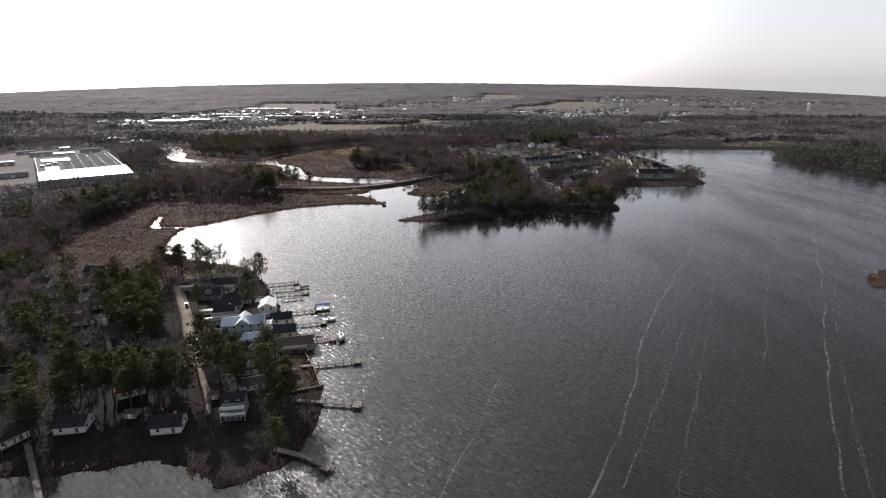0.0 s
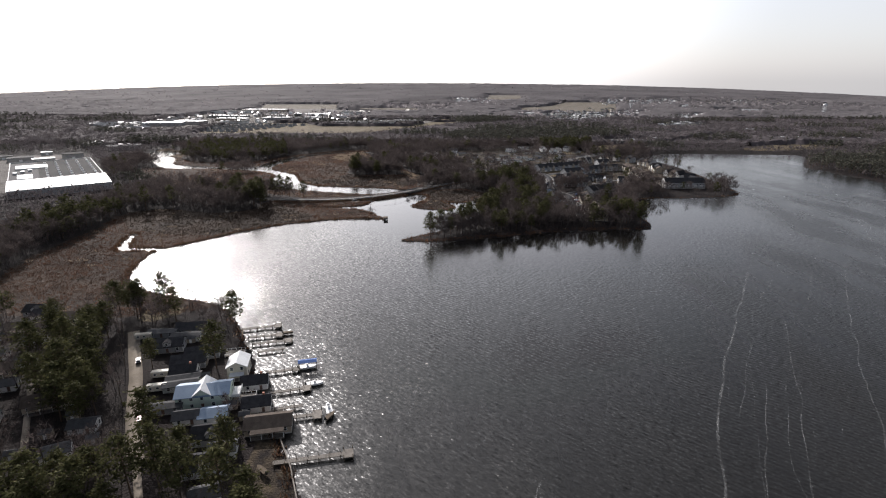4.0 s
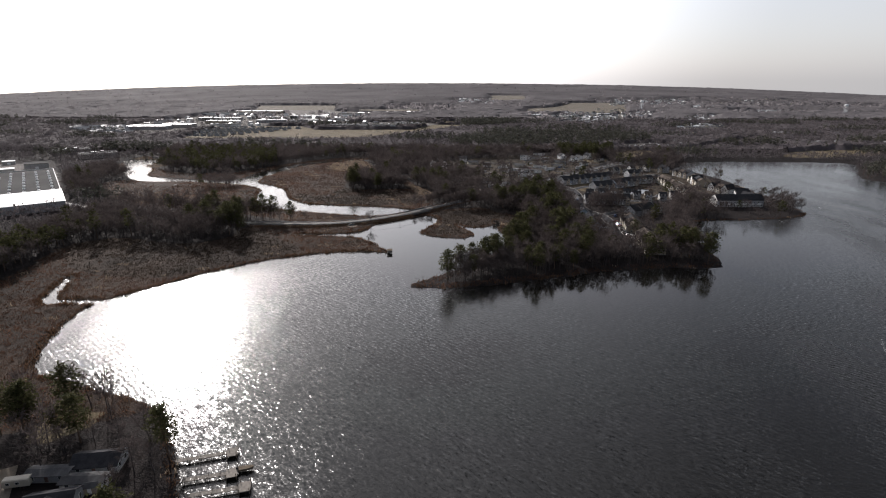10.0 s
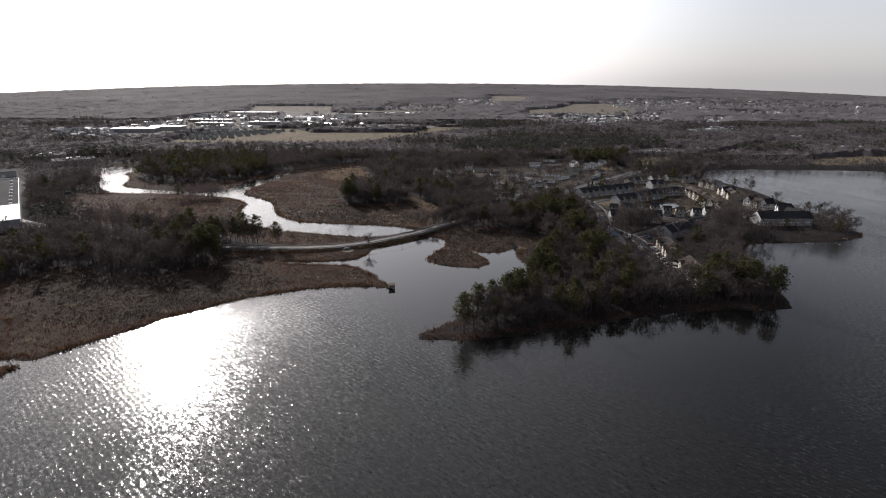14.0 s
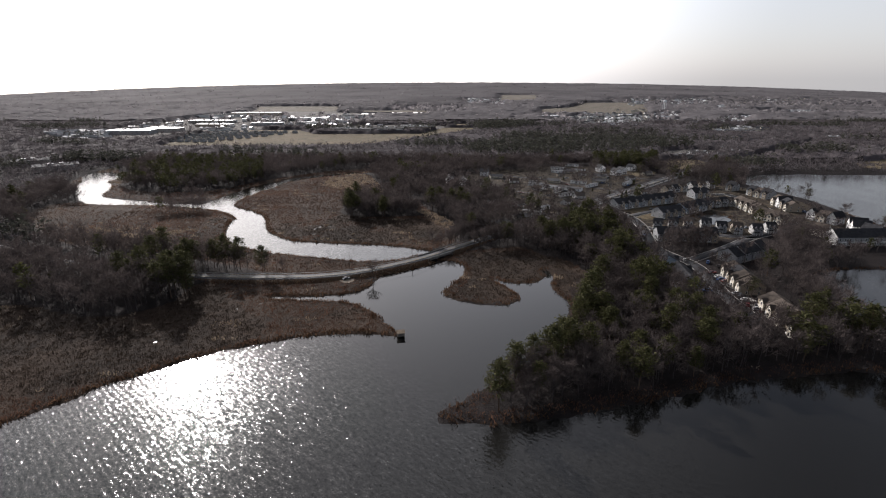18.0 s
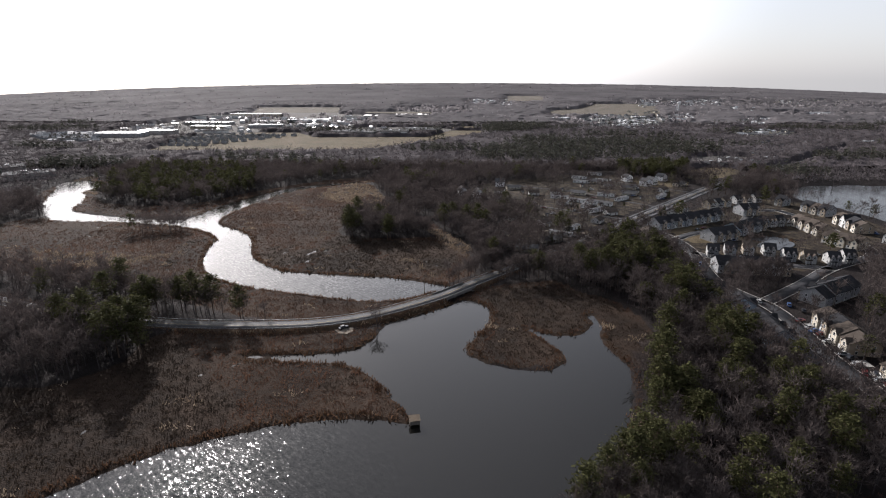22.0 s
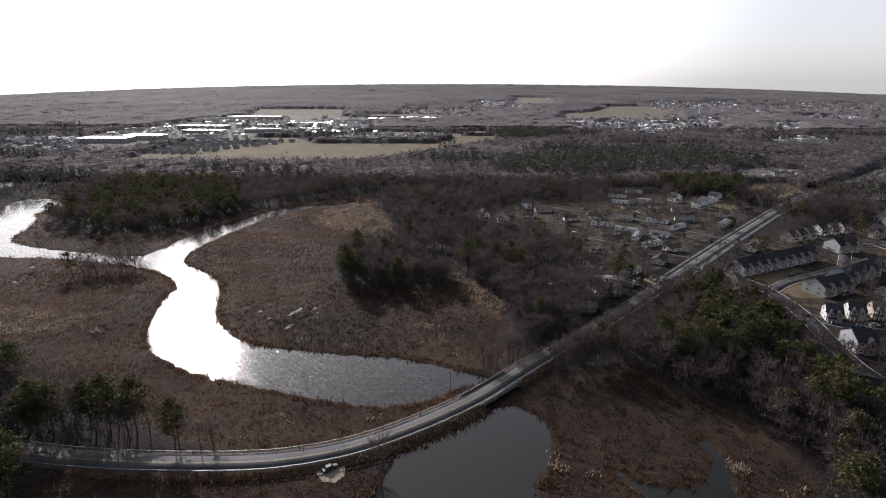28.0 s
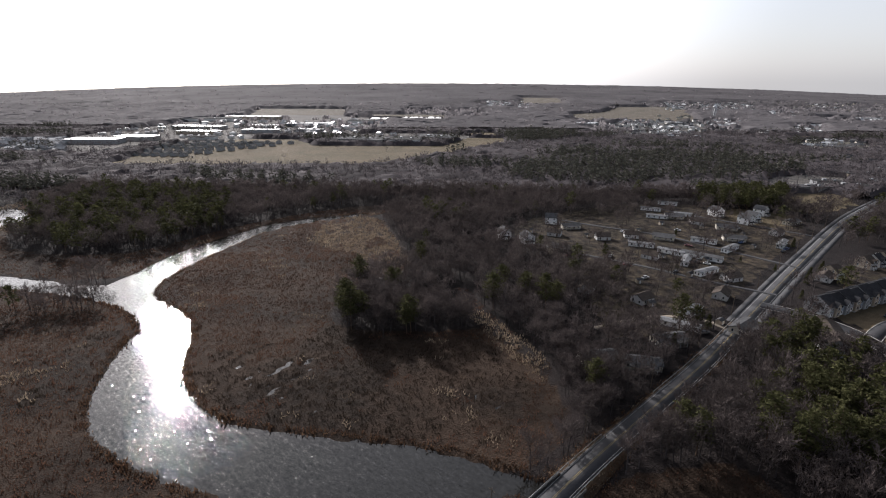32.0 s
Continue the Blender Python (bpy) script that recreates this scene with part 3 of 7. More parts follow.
WET = [(-160, 655, 22), (-140, 640, 14), (-75, 650, 14), (-60, 640, 12), (-142, 520, 10), (-150, 505, 12), (-95, 690, 10), (-200, 480, 16), (-175, 470, 12), (-345, 725, 26), (-330, 700, 16), (-160, 800, 8), (-395, 740, 16), (-120, 655, 9), (-100, 640, 8), (-138, 523, 9), (-74, 529, 8), (-83, 470, 8), (-207, 732, 7), (-140, 664, 16), (-126, 628, 9), (-135, 773, 7), (-250, 440, 9), (-258, 462, 7)]


def far_land(P):
    """Very gentle rise of the far land, and how it sinks behind the horizon, which lies nearer towards the sides."""
    y = P[:, 1] - 240
    u = np.clip(np.abs(P[:, 0] + 0.02 * y) / (0.868 * np.maximum(y, 1)), 0, 1.2)
    dip = np.tan(np.radians(0.37 + 1.27 * u * u))
    rise = np.clip(113 - 4460 * dip, 0, None) * np.clip((P[:, 1] - 1700) / 3000, 0, 1) ** 1.6
    return rise - np.clip(y - np.minimum(113 / dip, 4460), 0, None) * 0.07


def heights(P):
    """Height of the ground and its covers (marsh, field, bare)."""
    d = shore(P) + wobble(P, 6, 3) * 0.9 + wobble(P, 2.6, 8) * 0.5
    marsh = any_in(P, MARSHES)
    land = 0.3 + np.clip(d, 0, 40) * 0.018 + np.clip(d - 6, 0, 30) * 0.012
    low = 0.35 + wobble(P, 9, 4) * 0.12 + np.clip(d, 0, 3) * 0.05
    z = np.where(marsh, low, land)
    for x, y, r in WET:
        g = np.exp(-((P[:, 0] - x) ** 2 + (P[:, 1] - y) ** 2) / (r * r * 0.5))
        z -= np.where(marsh, g * np.clip(wobble(P, 1.1, 11) * 0.9 + wobble(P, 3.7, 19) * 0.6 - 0.25, 0, 0.9), 0)
    bank = np.clip(d / 0.8, 0, 1)
    z = np.where(d > 0, z * bank + 0.02, np.maximum(-1.6, d * 0.35))
    return z + far_land(P), marsh


def axis(*steps):
    out = [steps[0]]
    for end, step in zip(steps[1::2], steps[2::2]):
        k = max(1, round((end - out[-1]) / step))
        out += list(np.linspace(out[-1], end, k + 1)[1:])
    return np.array(out)


GX = axis(-5600, -2000, 120, -620, 20, -280, 5, 130, 2.5, 330, 5, 620, 10, 2000, 30, 5600, 120)
GY = axis(-420, 90, 15, 110, 5, 700, 2.5, 960, 5, 2000, 20, 5600, 60)
XX, YY = np.meshgrid(GX, GY)
GP = np.stack([XX.ravel(), YY.ravel()], 1)
GZ, GM = heights(GP)
ni, nj = len(GX), len(GY)
idx = np.arange(ni * nj).reshape(nj, ni)
gq = np.stack([idx[:-1, :-1], idx[:-1, 1:], idx[1:, 1:], idx[1:, :-1]], -1).reshape(-1, 4)
ground_me = mesh_np("ground", np.column_stack([GP, GZ]), quads=gq, material=GROUND, smooth=True)
cover = ground_me.color_attributes.new("cover", "FLOAT_COLOR", "POINT")
field_in, bare_in = any_in(GP, FIELDS).astype(float), any_in(GP, BARES)
# past y 1500 the floor fades halfway into the pale bare cover
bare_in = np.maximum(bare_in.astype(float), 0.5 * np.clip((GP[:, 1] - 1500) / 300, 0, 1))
field_in = np.maximum(field_in, 0.42 * any_in(GP, GARDENS))
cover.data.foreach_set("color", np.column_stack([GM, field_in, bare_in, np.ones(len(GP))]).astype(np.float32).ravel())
ground = tagged(new("ground", ground_me), "flat coastal ground with brown marsh, leaf litter and dry winter fields", "ground", kind="structure")
# the water's sheet, with the shelter from the wind that each stretch has
WX, WY = np.arange(-900, 1001, 12.5), np.arange(-420, 1001, 10.0)
wx, wy = np.meshgrid(WX, WY)
WP = np.stack([wx.ravel(), wy.ravel()], 1)
def fade(v, lo, hi):
    x = np.clip((v - lo) / (hi - lo), 0, 1)
    return x * x * (3 - 2 * x)


north, east = fade(WP[:, 1], 450, 505), fade(WP[:, 0], 40, 160)
ruffle = 1 - north * (1 - east) * (0.97 - 0.31 * fade(WP[:, 1], 565, 600)) - east * fade(WP[:, 1], 500, 700) * 0.25
ruffle = np.where((WP[:, 0] < -52) & (WP[:, 1] < 134), 0.25, ruffle)
lee = seg_dist(WP, [(60, 425), (120, 440), (200, 500)])
ruffle = np.minimum(ruffle, 0.15 + fade(lee, 10, 110) * 0.85)
bay = np.hypot(WP[:, 0] + 15, WP[:, 1] - 505)
ruffle = np.minimum(ruffle, 0.04 + fade(bay, 50, 115) * 0.96)
chop = ruffle * (1 + 2.2 * (1 - fade(WP[:, 1], 110, 330)) + 1.2 * east * (1 - fade(WP[:, 1], 600, 900)))
ruffle = np.where((WP[:, 0] < -60) & (WP[:, 1] > 575), 0.75, ruffle) * (1 + 0.25 * (1 - fade(WP[:, 1], 180, 330)))
wi = np.arange(len(WP)).reshape(len(WY), len(WX))
wq = np.stack([wi[:-1, :-1], wi[:-1, 1:], wi[1:, 1:], wi[1:, :-1]], -1).reshape(-1, 4)
water_me = mesh_np("water", np.column_stack([WP, np.zeros(len(WP))]), quads=wq, material=WATER)
water_me.attributes.new("ruffle", "FLOAT", "POINT").data.foreach_set("value", ruffle.astype(np.float32))
water_me.attributes.new("chop", "FLOAT", "POINT").data.foreach_set("value", chop.astype(np.float32))
water = tagged(new("water", water_me), "dark river and tidal creek ruffled by wind", "river", kind="structure")


def ground_z(P):
    return heights(np.asarray(P, float).reshape(-1, 2))[0]


# ---------------------------------------------------------------- roads
def ribbon(line, w0, w1, lift, rounds=3, z_fn=None):
    """A strip along a line, from w0 to w1 metres right of it, as arrays."""
    L = soft(line, False, rounds)
    T = np.gradient(L, axis=0)
    T /= np.hypot(*T.T)[:, None]
    N = np.column_stack([T[:, 1], -T[:, 0]])
    A, B = L + N * w0, L + N * w1
    z = z_fn(L) if z_fn else ground_z(L)
    k = len(L)
    V = np.vstack([np.column_stack([A, z + lift]), np.column_stack([B, z + lift])])
    i = np.arange(k - 1)
    return V, np.stack([i, k + i, k + i + 1, i + 1], 1)


def road_z(L):
    """The causeway stands a little above the marsh."""
    return 1.45 + 0.75 * np.exp(-((L[:, 0] + 60) / 90) ** 2)


def slab(name, line, w0, w1, lift, material, z_fn, depth, label, category):
    V, Q = ribbon(line, w0, w1, lift, 3, z_fn)
    k = len(V) // 2
    W = V.copy()
    W[:, 2] -= depth
    i = np.arange(k - 1)
    n = len(V)
    allq = np.vstack([Q, Q[:, ::-1] + n, np.stack([i + 1, i, n + i, n + i + 1], 1)[:, ::-1], np.stack([k + i, k + i + 1, n + k + i + 1, n + k + i], 1)[:, ::-1]])
    return tagged(new(name, mesh_np(name, np.vstack([V, W]), quads=allq, material=material)), label, category, kind="structure")


def embankment(line, half, foot, z_fn):
    """A bank of earth under the road, with sloped sides."""
    L = soft(line, False, 3)
    T = np.gradient(L, axis=0)
    T /= np.hypot(*T.T)[:, None]
    N = np.column_stack([T[:, 1], -T[:, 0]])
    z = z_fn(L)
    rows = [np.column_stack([L + N * s, zz]) for s, zz in ((-foot, z * 0 - 0.4), (-half, z - 0.05), (half, z - 0.05), (foot, z * 0 - 0.4))]
    k = len(L)
    V = np.vstack(rows)
    i = np.arange(k - 1)
    Q = np.vstack([np.stack([r * k + i, (r + 1) * k + i, (r + 1) * k + i + 1, r * k + i + 1], 1) for r in range(3)])
    return V, Q


VERGE = mat("road_verge", (0.030, 0.021, 0.015), (0.085, 0.060, 0.040), 0.15, 1.6, 0.95, 0.4, world_space=True)
west_bank, east_bank = [p for p in ROAD if p[0] < -70] + [(-56, 584.5)], [(-42, 599)] + [p for p in ROAD if p[0] > -30]
for nm, bank in (("causeway_west", west_bank), ("causeway_east", east_bank)):
    V, Q = embankment(bank, 4.5, 7.8, road_z)
    tagged(new("embankment", mesh_np("embankment", V, quads=Q, material=VERGE)), "grassy earth bank that carries the road", "embankment", kind="structure")
slab("road", ROAD, -3.9, 3.9, 0.02, ASPHALT, road_z, 0.35, "worn grey two-lane asphalt road across the marsh", "road")
for off, w, m_ in ((-3.2, 0.12, LINE_W), (3.2, 0.12, LINE_W), (-0.2, 0.1, LINE_Y), (0.2, 0.1, LINE_Y)):
    V, Q = ribbon(ROAD, off - w / 2, off + w / 2, 0.026, 3, road_z)
    tagged(new("road_marking", mesh_np("road_marking", V, quads=Q, material=m_)), "painted line along the road", "road marking", kind="structure")
WIDE = [(62, 707), (74, 720.5), (87, 735), (128, 780), (170, 825), (240, 900), (300, 956), (420, 1055)]
for a_, b_ in ((3.95, 7.6), (-7.2, -3.95)):
    slab("road_shoulder", WIDE, a_, b_, 0.012, ASPHALT, road_z, 0.35, "outer lane and paved shoulder of the widened road", "road")
SMALL = [("dirt_path", DIRT, 1.1, GRAVEL, "narrow sandy track under the pines"), ("dirt_path", DIRT_2, 1.0, GRAVEL, "narrow sandy track between cottages"), ("street", STREET, 2.4, GRAVEL, "pale sandy residential street"), ("estate_road", DEV_STREET, 4.0, ASPHALT_DARK, "dark asphalt estate road"),
         ("estate_lane", DEV_LANE, 3.2, ASPHALT_DARK, "dark asphalt lane round the pond"), ("estate_lane", DEV_LANE_2, 3.4, ASPHALT_DARK, "dark asphalt lane between houses"),
         ("estate_lane", DEV_LANE_3, 3.2, ASPHALT_DARK, "dark asphalt lane between houses"), ("estate_lane", DEV_LANE_4, 3.2, ASPHALT_DARK, "dark asphalt lane between houses"),
         ("park_lane", LOT_LANE, 1.6, GRAVEL, "pale gravel drive"), ("park_lane", PARK_LANE, 1.7, ASPHALT, "grey lane of the mobile home park"),
         ("park_lane", PARK_LANE_2, 1.7, ASPHALT, "grey lane of the mobile home park"), ("park_lane", PARK_LANE_3, 1.7, ASPHALT, "grey lane of the mobile home park")]
for nm, line, half, m_, lab in SMALL:
    slab(nm, line, -half, half, 0.14, m_, None, 0.3, lab, "road")
    if m_ is ASPHALT_DARK:
        for s in (-1, 1):
            a, b = sorted((s * half, s * (half + 0.35)))
            slab("kerb", line, a, b, 0.26, CONCRETE, None, 0.4, "pale concrete kerb along the estate road", "kerb")

# ---------------------------------------------------------------- buildings
TAKEN = []          # (x, y, radius) kept free of trees


def wall_bits(w, d, h, rise, along_x=True):
    """Walls with gables: w along x, d along y; the ridge runs along x or y."""
    if along_x:
        return Bits().profile([(-d / 2, -0.6), (d / 2, -0.6), (d / 2, h), (0, h + rise), (-d / 2, h)], -w / 2, w / 2)
    b = Bits().profile([(-w / 2, -0.6), (w / 2, -0.6), (w / 2, h), (0, h + rise), (-w / 2, h)], -d / 2, d / 2)
    b.v = [(-y, x, z) for x, y, z in b.v]
    return b


def roof_bits(w, d, h, rise, over=0.45, thick=0.22, along_x=True):
    span, run = (d, w) if along_x else (w, d)
    k = rise / (span / 2)
    e = span / 2 + over
    lo, hi = h - over * k + 0.02, h + rise + 0.02
    prof = [(-e, lo), (0, hi), (e, lo), (e, lo + thick), (0, hi + thick * 1.1), (-e, lo + thick)]
    b = Bits()
    b.profile([prof[0], prof[1], prof[4], prof[5]], -run / 2 - over, run / 2 + over)
    b.profile([prof[1], prof[2], prof[3], prof[4]], -run / 2 - over, run / 2 + over)
    if not along_x:
        b.v = [(-y, x, z) for x, y, z in b.v]
    return b


WINDOWS = {}


def window(parent, x, y, z, w, h, face):
    """A framed window set on a wall; face: 0 front (-y), 1 right (+x), 2 back, 3 left."""
    if (w, h) not in WINDOWS:
        b = Bits().box(-w / 2 - 0.1, -0.05, -0.1, w / 2 + 0.1, 0.05, h + 0.1)
        b.box(-w / 2, -0.075, 0, w / 2, -0.02, h * 0.48).box(-w / 2, -0.075, h * 0.52, w / 2, -0.02, h)
        me = b.mesh("window", TRIM)
        me.materials.append(GLASS)
        for f in me.polygons:
            f.material_index = 1 if f.index >= 6 else 0
        WINDOWS[w, h] = me
    ob = part("window", WINDOWS[w, h], None, parent)
    ob.matrix_basis = Matrix.Translation((x, y, z)) @ Matrix.Rotation(face * math.pi / 2, 4, "Z")
    return ob


def house(name, label, w, d, h, rise, wall, roof, storeys=1, along_x=True, porch=False, chimney=False, dormer=False, garage=False, group=""):
    """A gabled house with its front to -y."""
    t = thing(name, label, "house", group)
    part("wall", wall_bits(w, d, h, rise, along_x), wall, t)
    part("roof", roof_bits(w, d, h, rise, along_x=along_x), roof, t)
    part("foundation", Bits().box(-w / 2 - 0.08, -d / 2 - 0.08, -0.7, w / 2 + 0.08, d / 2 + 0.08, 0.25), CONCRETE, t)
    for s in range(storeys):
        z = 1.0 + s * 2.8
        k = max(2, int(w / 3.6))
        for i in range(k):
            x = -w / 2 + (i + 0.5) * w / k
            if not (s == 0 and i == k // 2):
                window(t, x, -d / 2, z, 1.0, 1.3, 0)
                window(t, -x, d / 2, z, 1.0, 1.3, 2)
        for y in (-d / 4, d / 4):
            window(t, w / 2, y, z, 0.9, 1.3, 1)
            window(t, -w / 2, y, z, 0.9, 1.3, 3)
    dx = -w / 2 + (max(2, int(w / 3.6)) // 2 + 0.5) * w / max(2, int(w / 3.6))
    dr = part("door", Bits().box(dx - 0.5, -d / 2 - 0.06, 0.1, dx + 0.5, -d / 2 + 0.02, 2.15), DOOR, t)
    part("door_handle", Bits().box(dx + 0.33, -d / 2 - 0.12, 1.05, dx + 0.41, -d / 2 - 0.05, 1.13), STEEL, dr)
    if garage:
        part("garage_door", Bits().box(-w / 2 + 0.4, -d / 2 - 0.07, 0.05, -w / 2 + 2.9, -d / 2 + 0.02, 2.2), TRIM, t)
    if porch:
        part("porch_roof", Bits().profile([(-d / 2 - 2.4, 2.35), (-d / 2 + 0.05, 2.75), (-d / 2 + 0.05, 2.9), (-d / 2 - 2.4, 2.5)], -w * 0.36, w * 0.36), roof, t)
        part("porch_floor", Bits().box(-w * 0.36, -d / 2 - 2.4, -0.5, w * 0.36, -d / 2, 0.15), DECK, t)
        for x in (-w * 0.35, -w * 0.12, w * 0.12, w * 0.35):
            part("porch_post", Bits().box(x - 0.07, -d / 2 - 2.32, 0.15, x + 0.07, -d / 2 - 2.18, 2.42), TRIM, t)
    if chimney:
        part("chimney", Bits().box(w * 0.22, -0.1, h + rise * 0.5, w * 0.22 + 0.8, 0.8, h + rise + 0.9), BRICK, t)
    if dormer:
        b = wall_bits(3.0, 2.6, 1.5, 1.1, False)
        dm = part("dormer", b, wall, t)
        dm.location = (0, -d / 2 + 1.35, h - 0.1)
        part("dormer_roof", roof_bits(3.0, 2.6, 1.5, 1.1, 0.25, 0.16, False), roof, dm)
        window(t, 0, -d / 2 + 0.04, h + 0.35, 0.9, 1.1, 0)
    return t


def at(x, y, deg, lift=0.0):
    return pose(x, y, float(ground_z([(x, y)])[0]) + lift, 0, 0, deg)


def put_all(proto, spots, radius):
    """The first spot takes the thing itself, the others copies."""
    made = []
    for i, s in enumerate(spots):
        m = at(*s[:3])
        if i == 0:
            proto.matrix_basis = m
            made.append(proto)
        else:
            made.append(copy_thing(proto, m))
        TAKEN.append((s[0], s[1], radius))
    return made


G1, G2, G3 = "houses by the river street", "mobile homes in the park", "townhouses of the estate"
# the river street
big = house("riverside_house", "long pale green two-storey house with a blue metal roof", 18, 9.5, 5.2, 2.0, MINT, ROOF_BLUE, 2, True, group=G1)
gab = part("cross_gable", wall_bits(6, 9.4, 5.4, 2.4, False), MINT, big)
part("gable_roof", roof_bits(6, 9.4, 5.4, 2.4, 0.4, 0.22, False), ROOF_WHITE, gab)
part("balcony", Bits().box(9.5, -3.5, 2.6, 12.4, 3.5, 2.85).box(12.3, -3.5, 2.85, 12.4, 3.5, 3.8).box(9.5, -3.5, 2.85, 12.4, -3.4, 3.8).box(12.2, -3.4, -0.4, 12.4, -3.2, 2.6).box(12.2, 3.2, -0.4, 12.4, 3.4, 2.6), TRIM, big)
put_all(big, [(-97, 217.5, 12)], 13)
white = house("white_roof_house", "two-storey cream house with a white metal roof by the shore", 7.5, 9, 5.2, 2.0, CREAM, ROOF_WHITE, 2, False, porch=True, group=G1)
put_all(white, [(-92.5, 237.5, 12)], 7)
cot = house("cottage", "small white cottage with a dark shingle roof", 9.5, 7, 2.9, 2.0, WHITE, SHINGLE, 1, True, chimney=True, group=G1)
put_all(cot, [(-113, 234, 12), (-83, 229, 14), (-77, 214.5, 14), (-177, 276, 10), (-145, 139, 60), (-128, 146, 10), (-96, 146.5, 9), (-206, 283, 0), (-165, 240, 25), (-231, 269, 0), (-119, 177, 30)], 7)
ran = house("ranch_house", "low ranch house with tan siding and brown shingles", 15, 8, 2.8, 1.9, TANS, SHINGLE_B, 1, True, porch=True, group=G1)
put_all(ran, [(-69, 203.5, 12), (-194, 281, 5), (-189, 233, 20), (-205, 270, 10), (-152, 214, 25), (-171, 169, 10), (-237, 225, 20)], 9)
grey = house("grey_house", "grey one-storey house with a dark shingle roof", 12, 8, 2.9, 2.3, GREYS, SHINGLE, 1, True, dormer=True, group=G1)
put_all(grey, [(-130, 255, 14), (-85, 197, 12), (-214, 290, 0), (-184, 187, 8), (-81, 183, 14)], 8)
tri = house("tall_house", "tall grey three-storey house with white-railed decks", 9, 8, 7.2, 2.2, GREYS, SHINGLE, 3, True, porch=True, group=G1)
part("upper_deck", Bits().box(-5, -7.2, 2.9, 5, -4.5, 3.1).box(-5, -7.2, 3.1, 5, -7.1, 4.0).box(-5, -7.2, 5.6, 5, -4.5, 5.8).box(-5, -7.2, 5.8, 5, -7.1, 6.7).box(-5, -7.15, -0.4, -4.85, -7.0, 5.6).box(4.85, -7.15, -0.4, 5, -7.0, 5.6), TRIM, tri)
put_all(tri, [(-76.5, 155, 10)], 9)
tri.scale = (0.8, 0.8, 0.86)
blue = house("blue_roof_house", "white shed-like house with a blue metal roof", 9, 6.5, 2.7, 1.4, WHITE, ROOF_BLUE, 1, True, group=G1)
put_all(blue, [(-89.5, 207.5, 13), (-200, 192, 8), (-232, 205, 8)], 6)
low = house("flat_cabin", "long low grey cabin with a pale grey roof", 12, 4.2, 2.5, 0.6, GREYS, ROOF_GREY, 1, True, group=G1)
put_all(low, [(-108.5, 210.5, 12), (-139, 266.5, 4), (-110, 225, 18)], 5)
low2 = house("flat_cabin", "long low cabin with a dull grey roof", 12, 4.2, 2.5, 0.6, WHITE, ROOF_GREY, 1, True, group=G1)
put_all(low2, [(-127, 264, 4), (-111, 229.5, 18)], 5)

red = house("red_roof_cottage", "small white cottage with a dull red roof", 9, 7, 3.0, 2.4, WHITE, ROOF_RED, 1, True, group=G1)
put_all(red, [(-120, 166, 30)], 7)
small = house("yard_cottage", "small white cottage with a grey shingle roof among trees", 8, 5.5, 2.7, 1.4, WHITE, ROOF_GREY, 1, True, group=G1)
put_all(small, [(-205, 273, 20), (-192, 258, 15), (-198, 245, 10), (-183, 240, 25), (-176, 223, 20), (-98, 205.5, 14), (-130, 200, 12), (-166, 203, 25), (-130, 187, 28), (-79, 190, 12), (-76, 171, 20), (-150, 178, 20), (-215, 255, 10), (-222, 240, 15)], 5)
shed = thing("shed", "small weathered garden shed with a grey roof", "shed", "small sheds in the yards")
part("wall", wall_bits(3.6, 2.8, 2.1, 0.8), TANS, shed)
part("roof", roof_bits(3.6, 2.8, 2.1, 0.8, 0.2, 0.12), ROOF_GREY, shed)
part("door", Bits().box(-0.5, -1.46, 0, 0.5, -1.38, 1.85), TRIM, shed)
put_all(shed, [(-124, 262, 12), (-110, 243, 12), (-104, 232, 20), (-86, 214, 12), (-79, 208, 12), (-134, 269, 12), (-140, 196, 20), (-152, 222, 40), (-170, 250, 10), (-128, 175, 30), (-112, 152, 5), (-88, 163, 12), (-117, 249, 12), (-128, 264, 12), (-123, 194, 30), (-138, 206, 20), (-188, 250, 0), (44, 722, 20), (64, 772, 40), (30, 760, 10), (86, 800, 30), (60, 806, 5), (102, 850, 20), (48, 838, 60), (20, 852, 30), (90, 890, 10), (110, 910, 30), (140, 860, 45), (64, 868, 0), (14, 880, 20), (-20, 862, 40), (132, 830, 40), (26, 728, 15), (52, 708, 40), (118, 880, 60), (-210, 262, 5), (-143, 186, 15)], 3)
trailer = thing("camper_trailer", "cream camper trailer parked by the street", "trailer", "trailers of the river street")
part("body", Bits().profile([(-1.2, 0.55), (1.2, 0.55), (1.2, 2.7), (0.9, 2.95), (-0.9, 2.95), (-1.2, 2.7)], -3.4, 3.4), CREAM, trailer)
for x in (-2, 0.5):
    window(trailer, x, -1.2, 1.5, 0.9, 0.7, 0)
for x in (-0.6, 0.6):
    for s_ in (-1, 1):
        part("wheel", Bits().tube((x, s_ * 0.95, 0.33), (x, s_ * 1.2, 0.33), 0.33, 0.33, 8), RUBBER, trailer)
put_all(trailer, [(-121.5, 232.5, 12), (-118, 223, 12), (-146, 263, 12)], 4)
deck = thing("garden_deck", "raised wooden deck with a white railing by the water", "deck", "decks by the water")
part("floor", Bits().box(-4, -2.5, 0.6, 4, 2.5, 0.75), DECK, deck)
part("railing", Bits().box(-4, -2.5, 1.6, 4, -2.42, 1.7).box(-4, 2.42, 1.6, 4, 2.5, 1.7).box(3.92, -2.42, 1.6, 4, 2.42, 1.7), TRIM, deck)
for x in (-3.9, -2, 0, 2, 3.9):
    for y in (-2.4, 2.4):
        part("post", Bits().box(x - 0.06, y - 0.06, -0.8, x + 0.06, y + 0.06, 1.62), TRIM, deck)
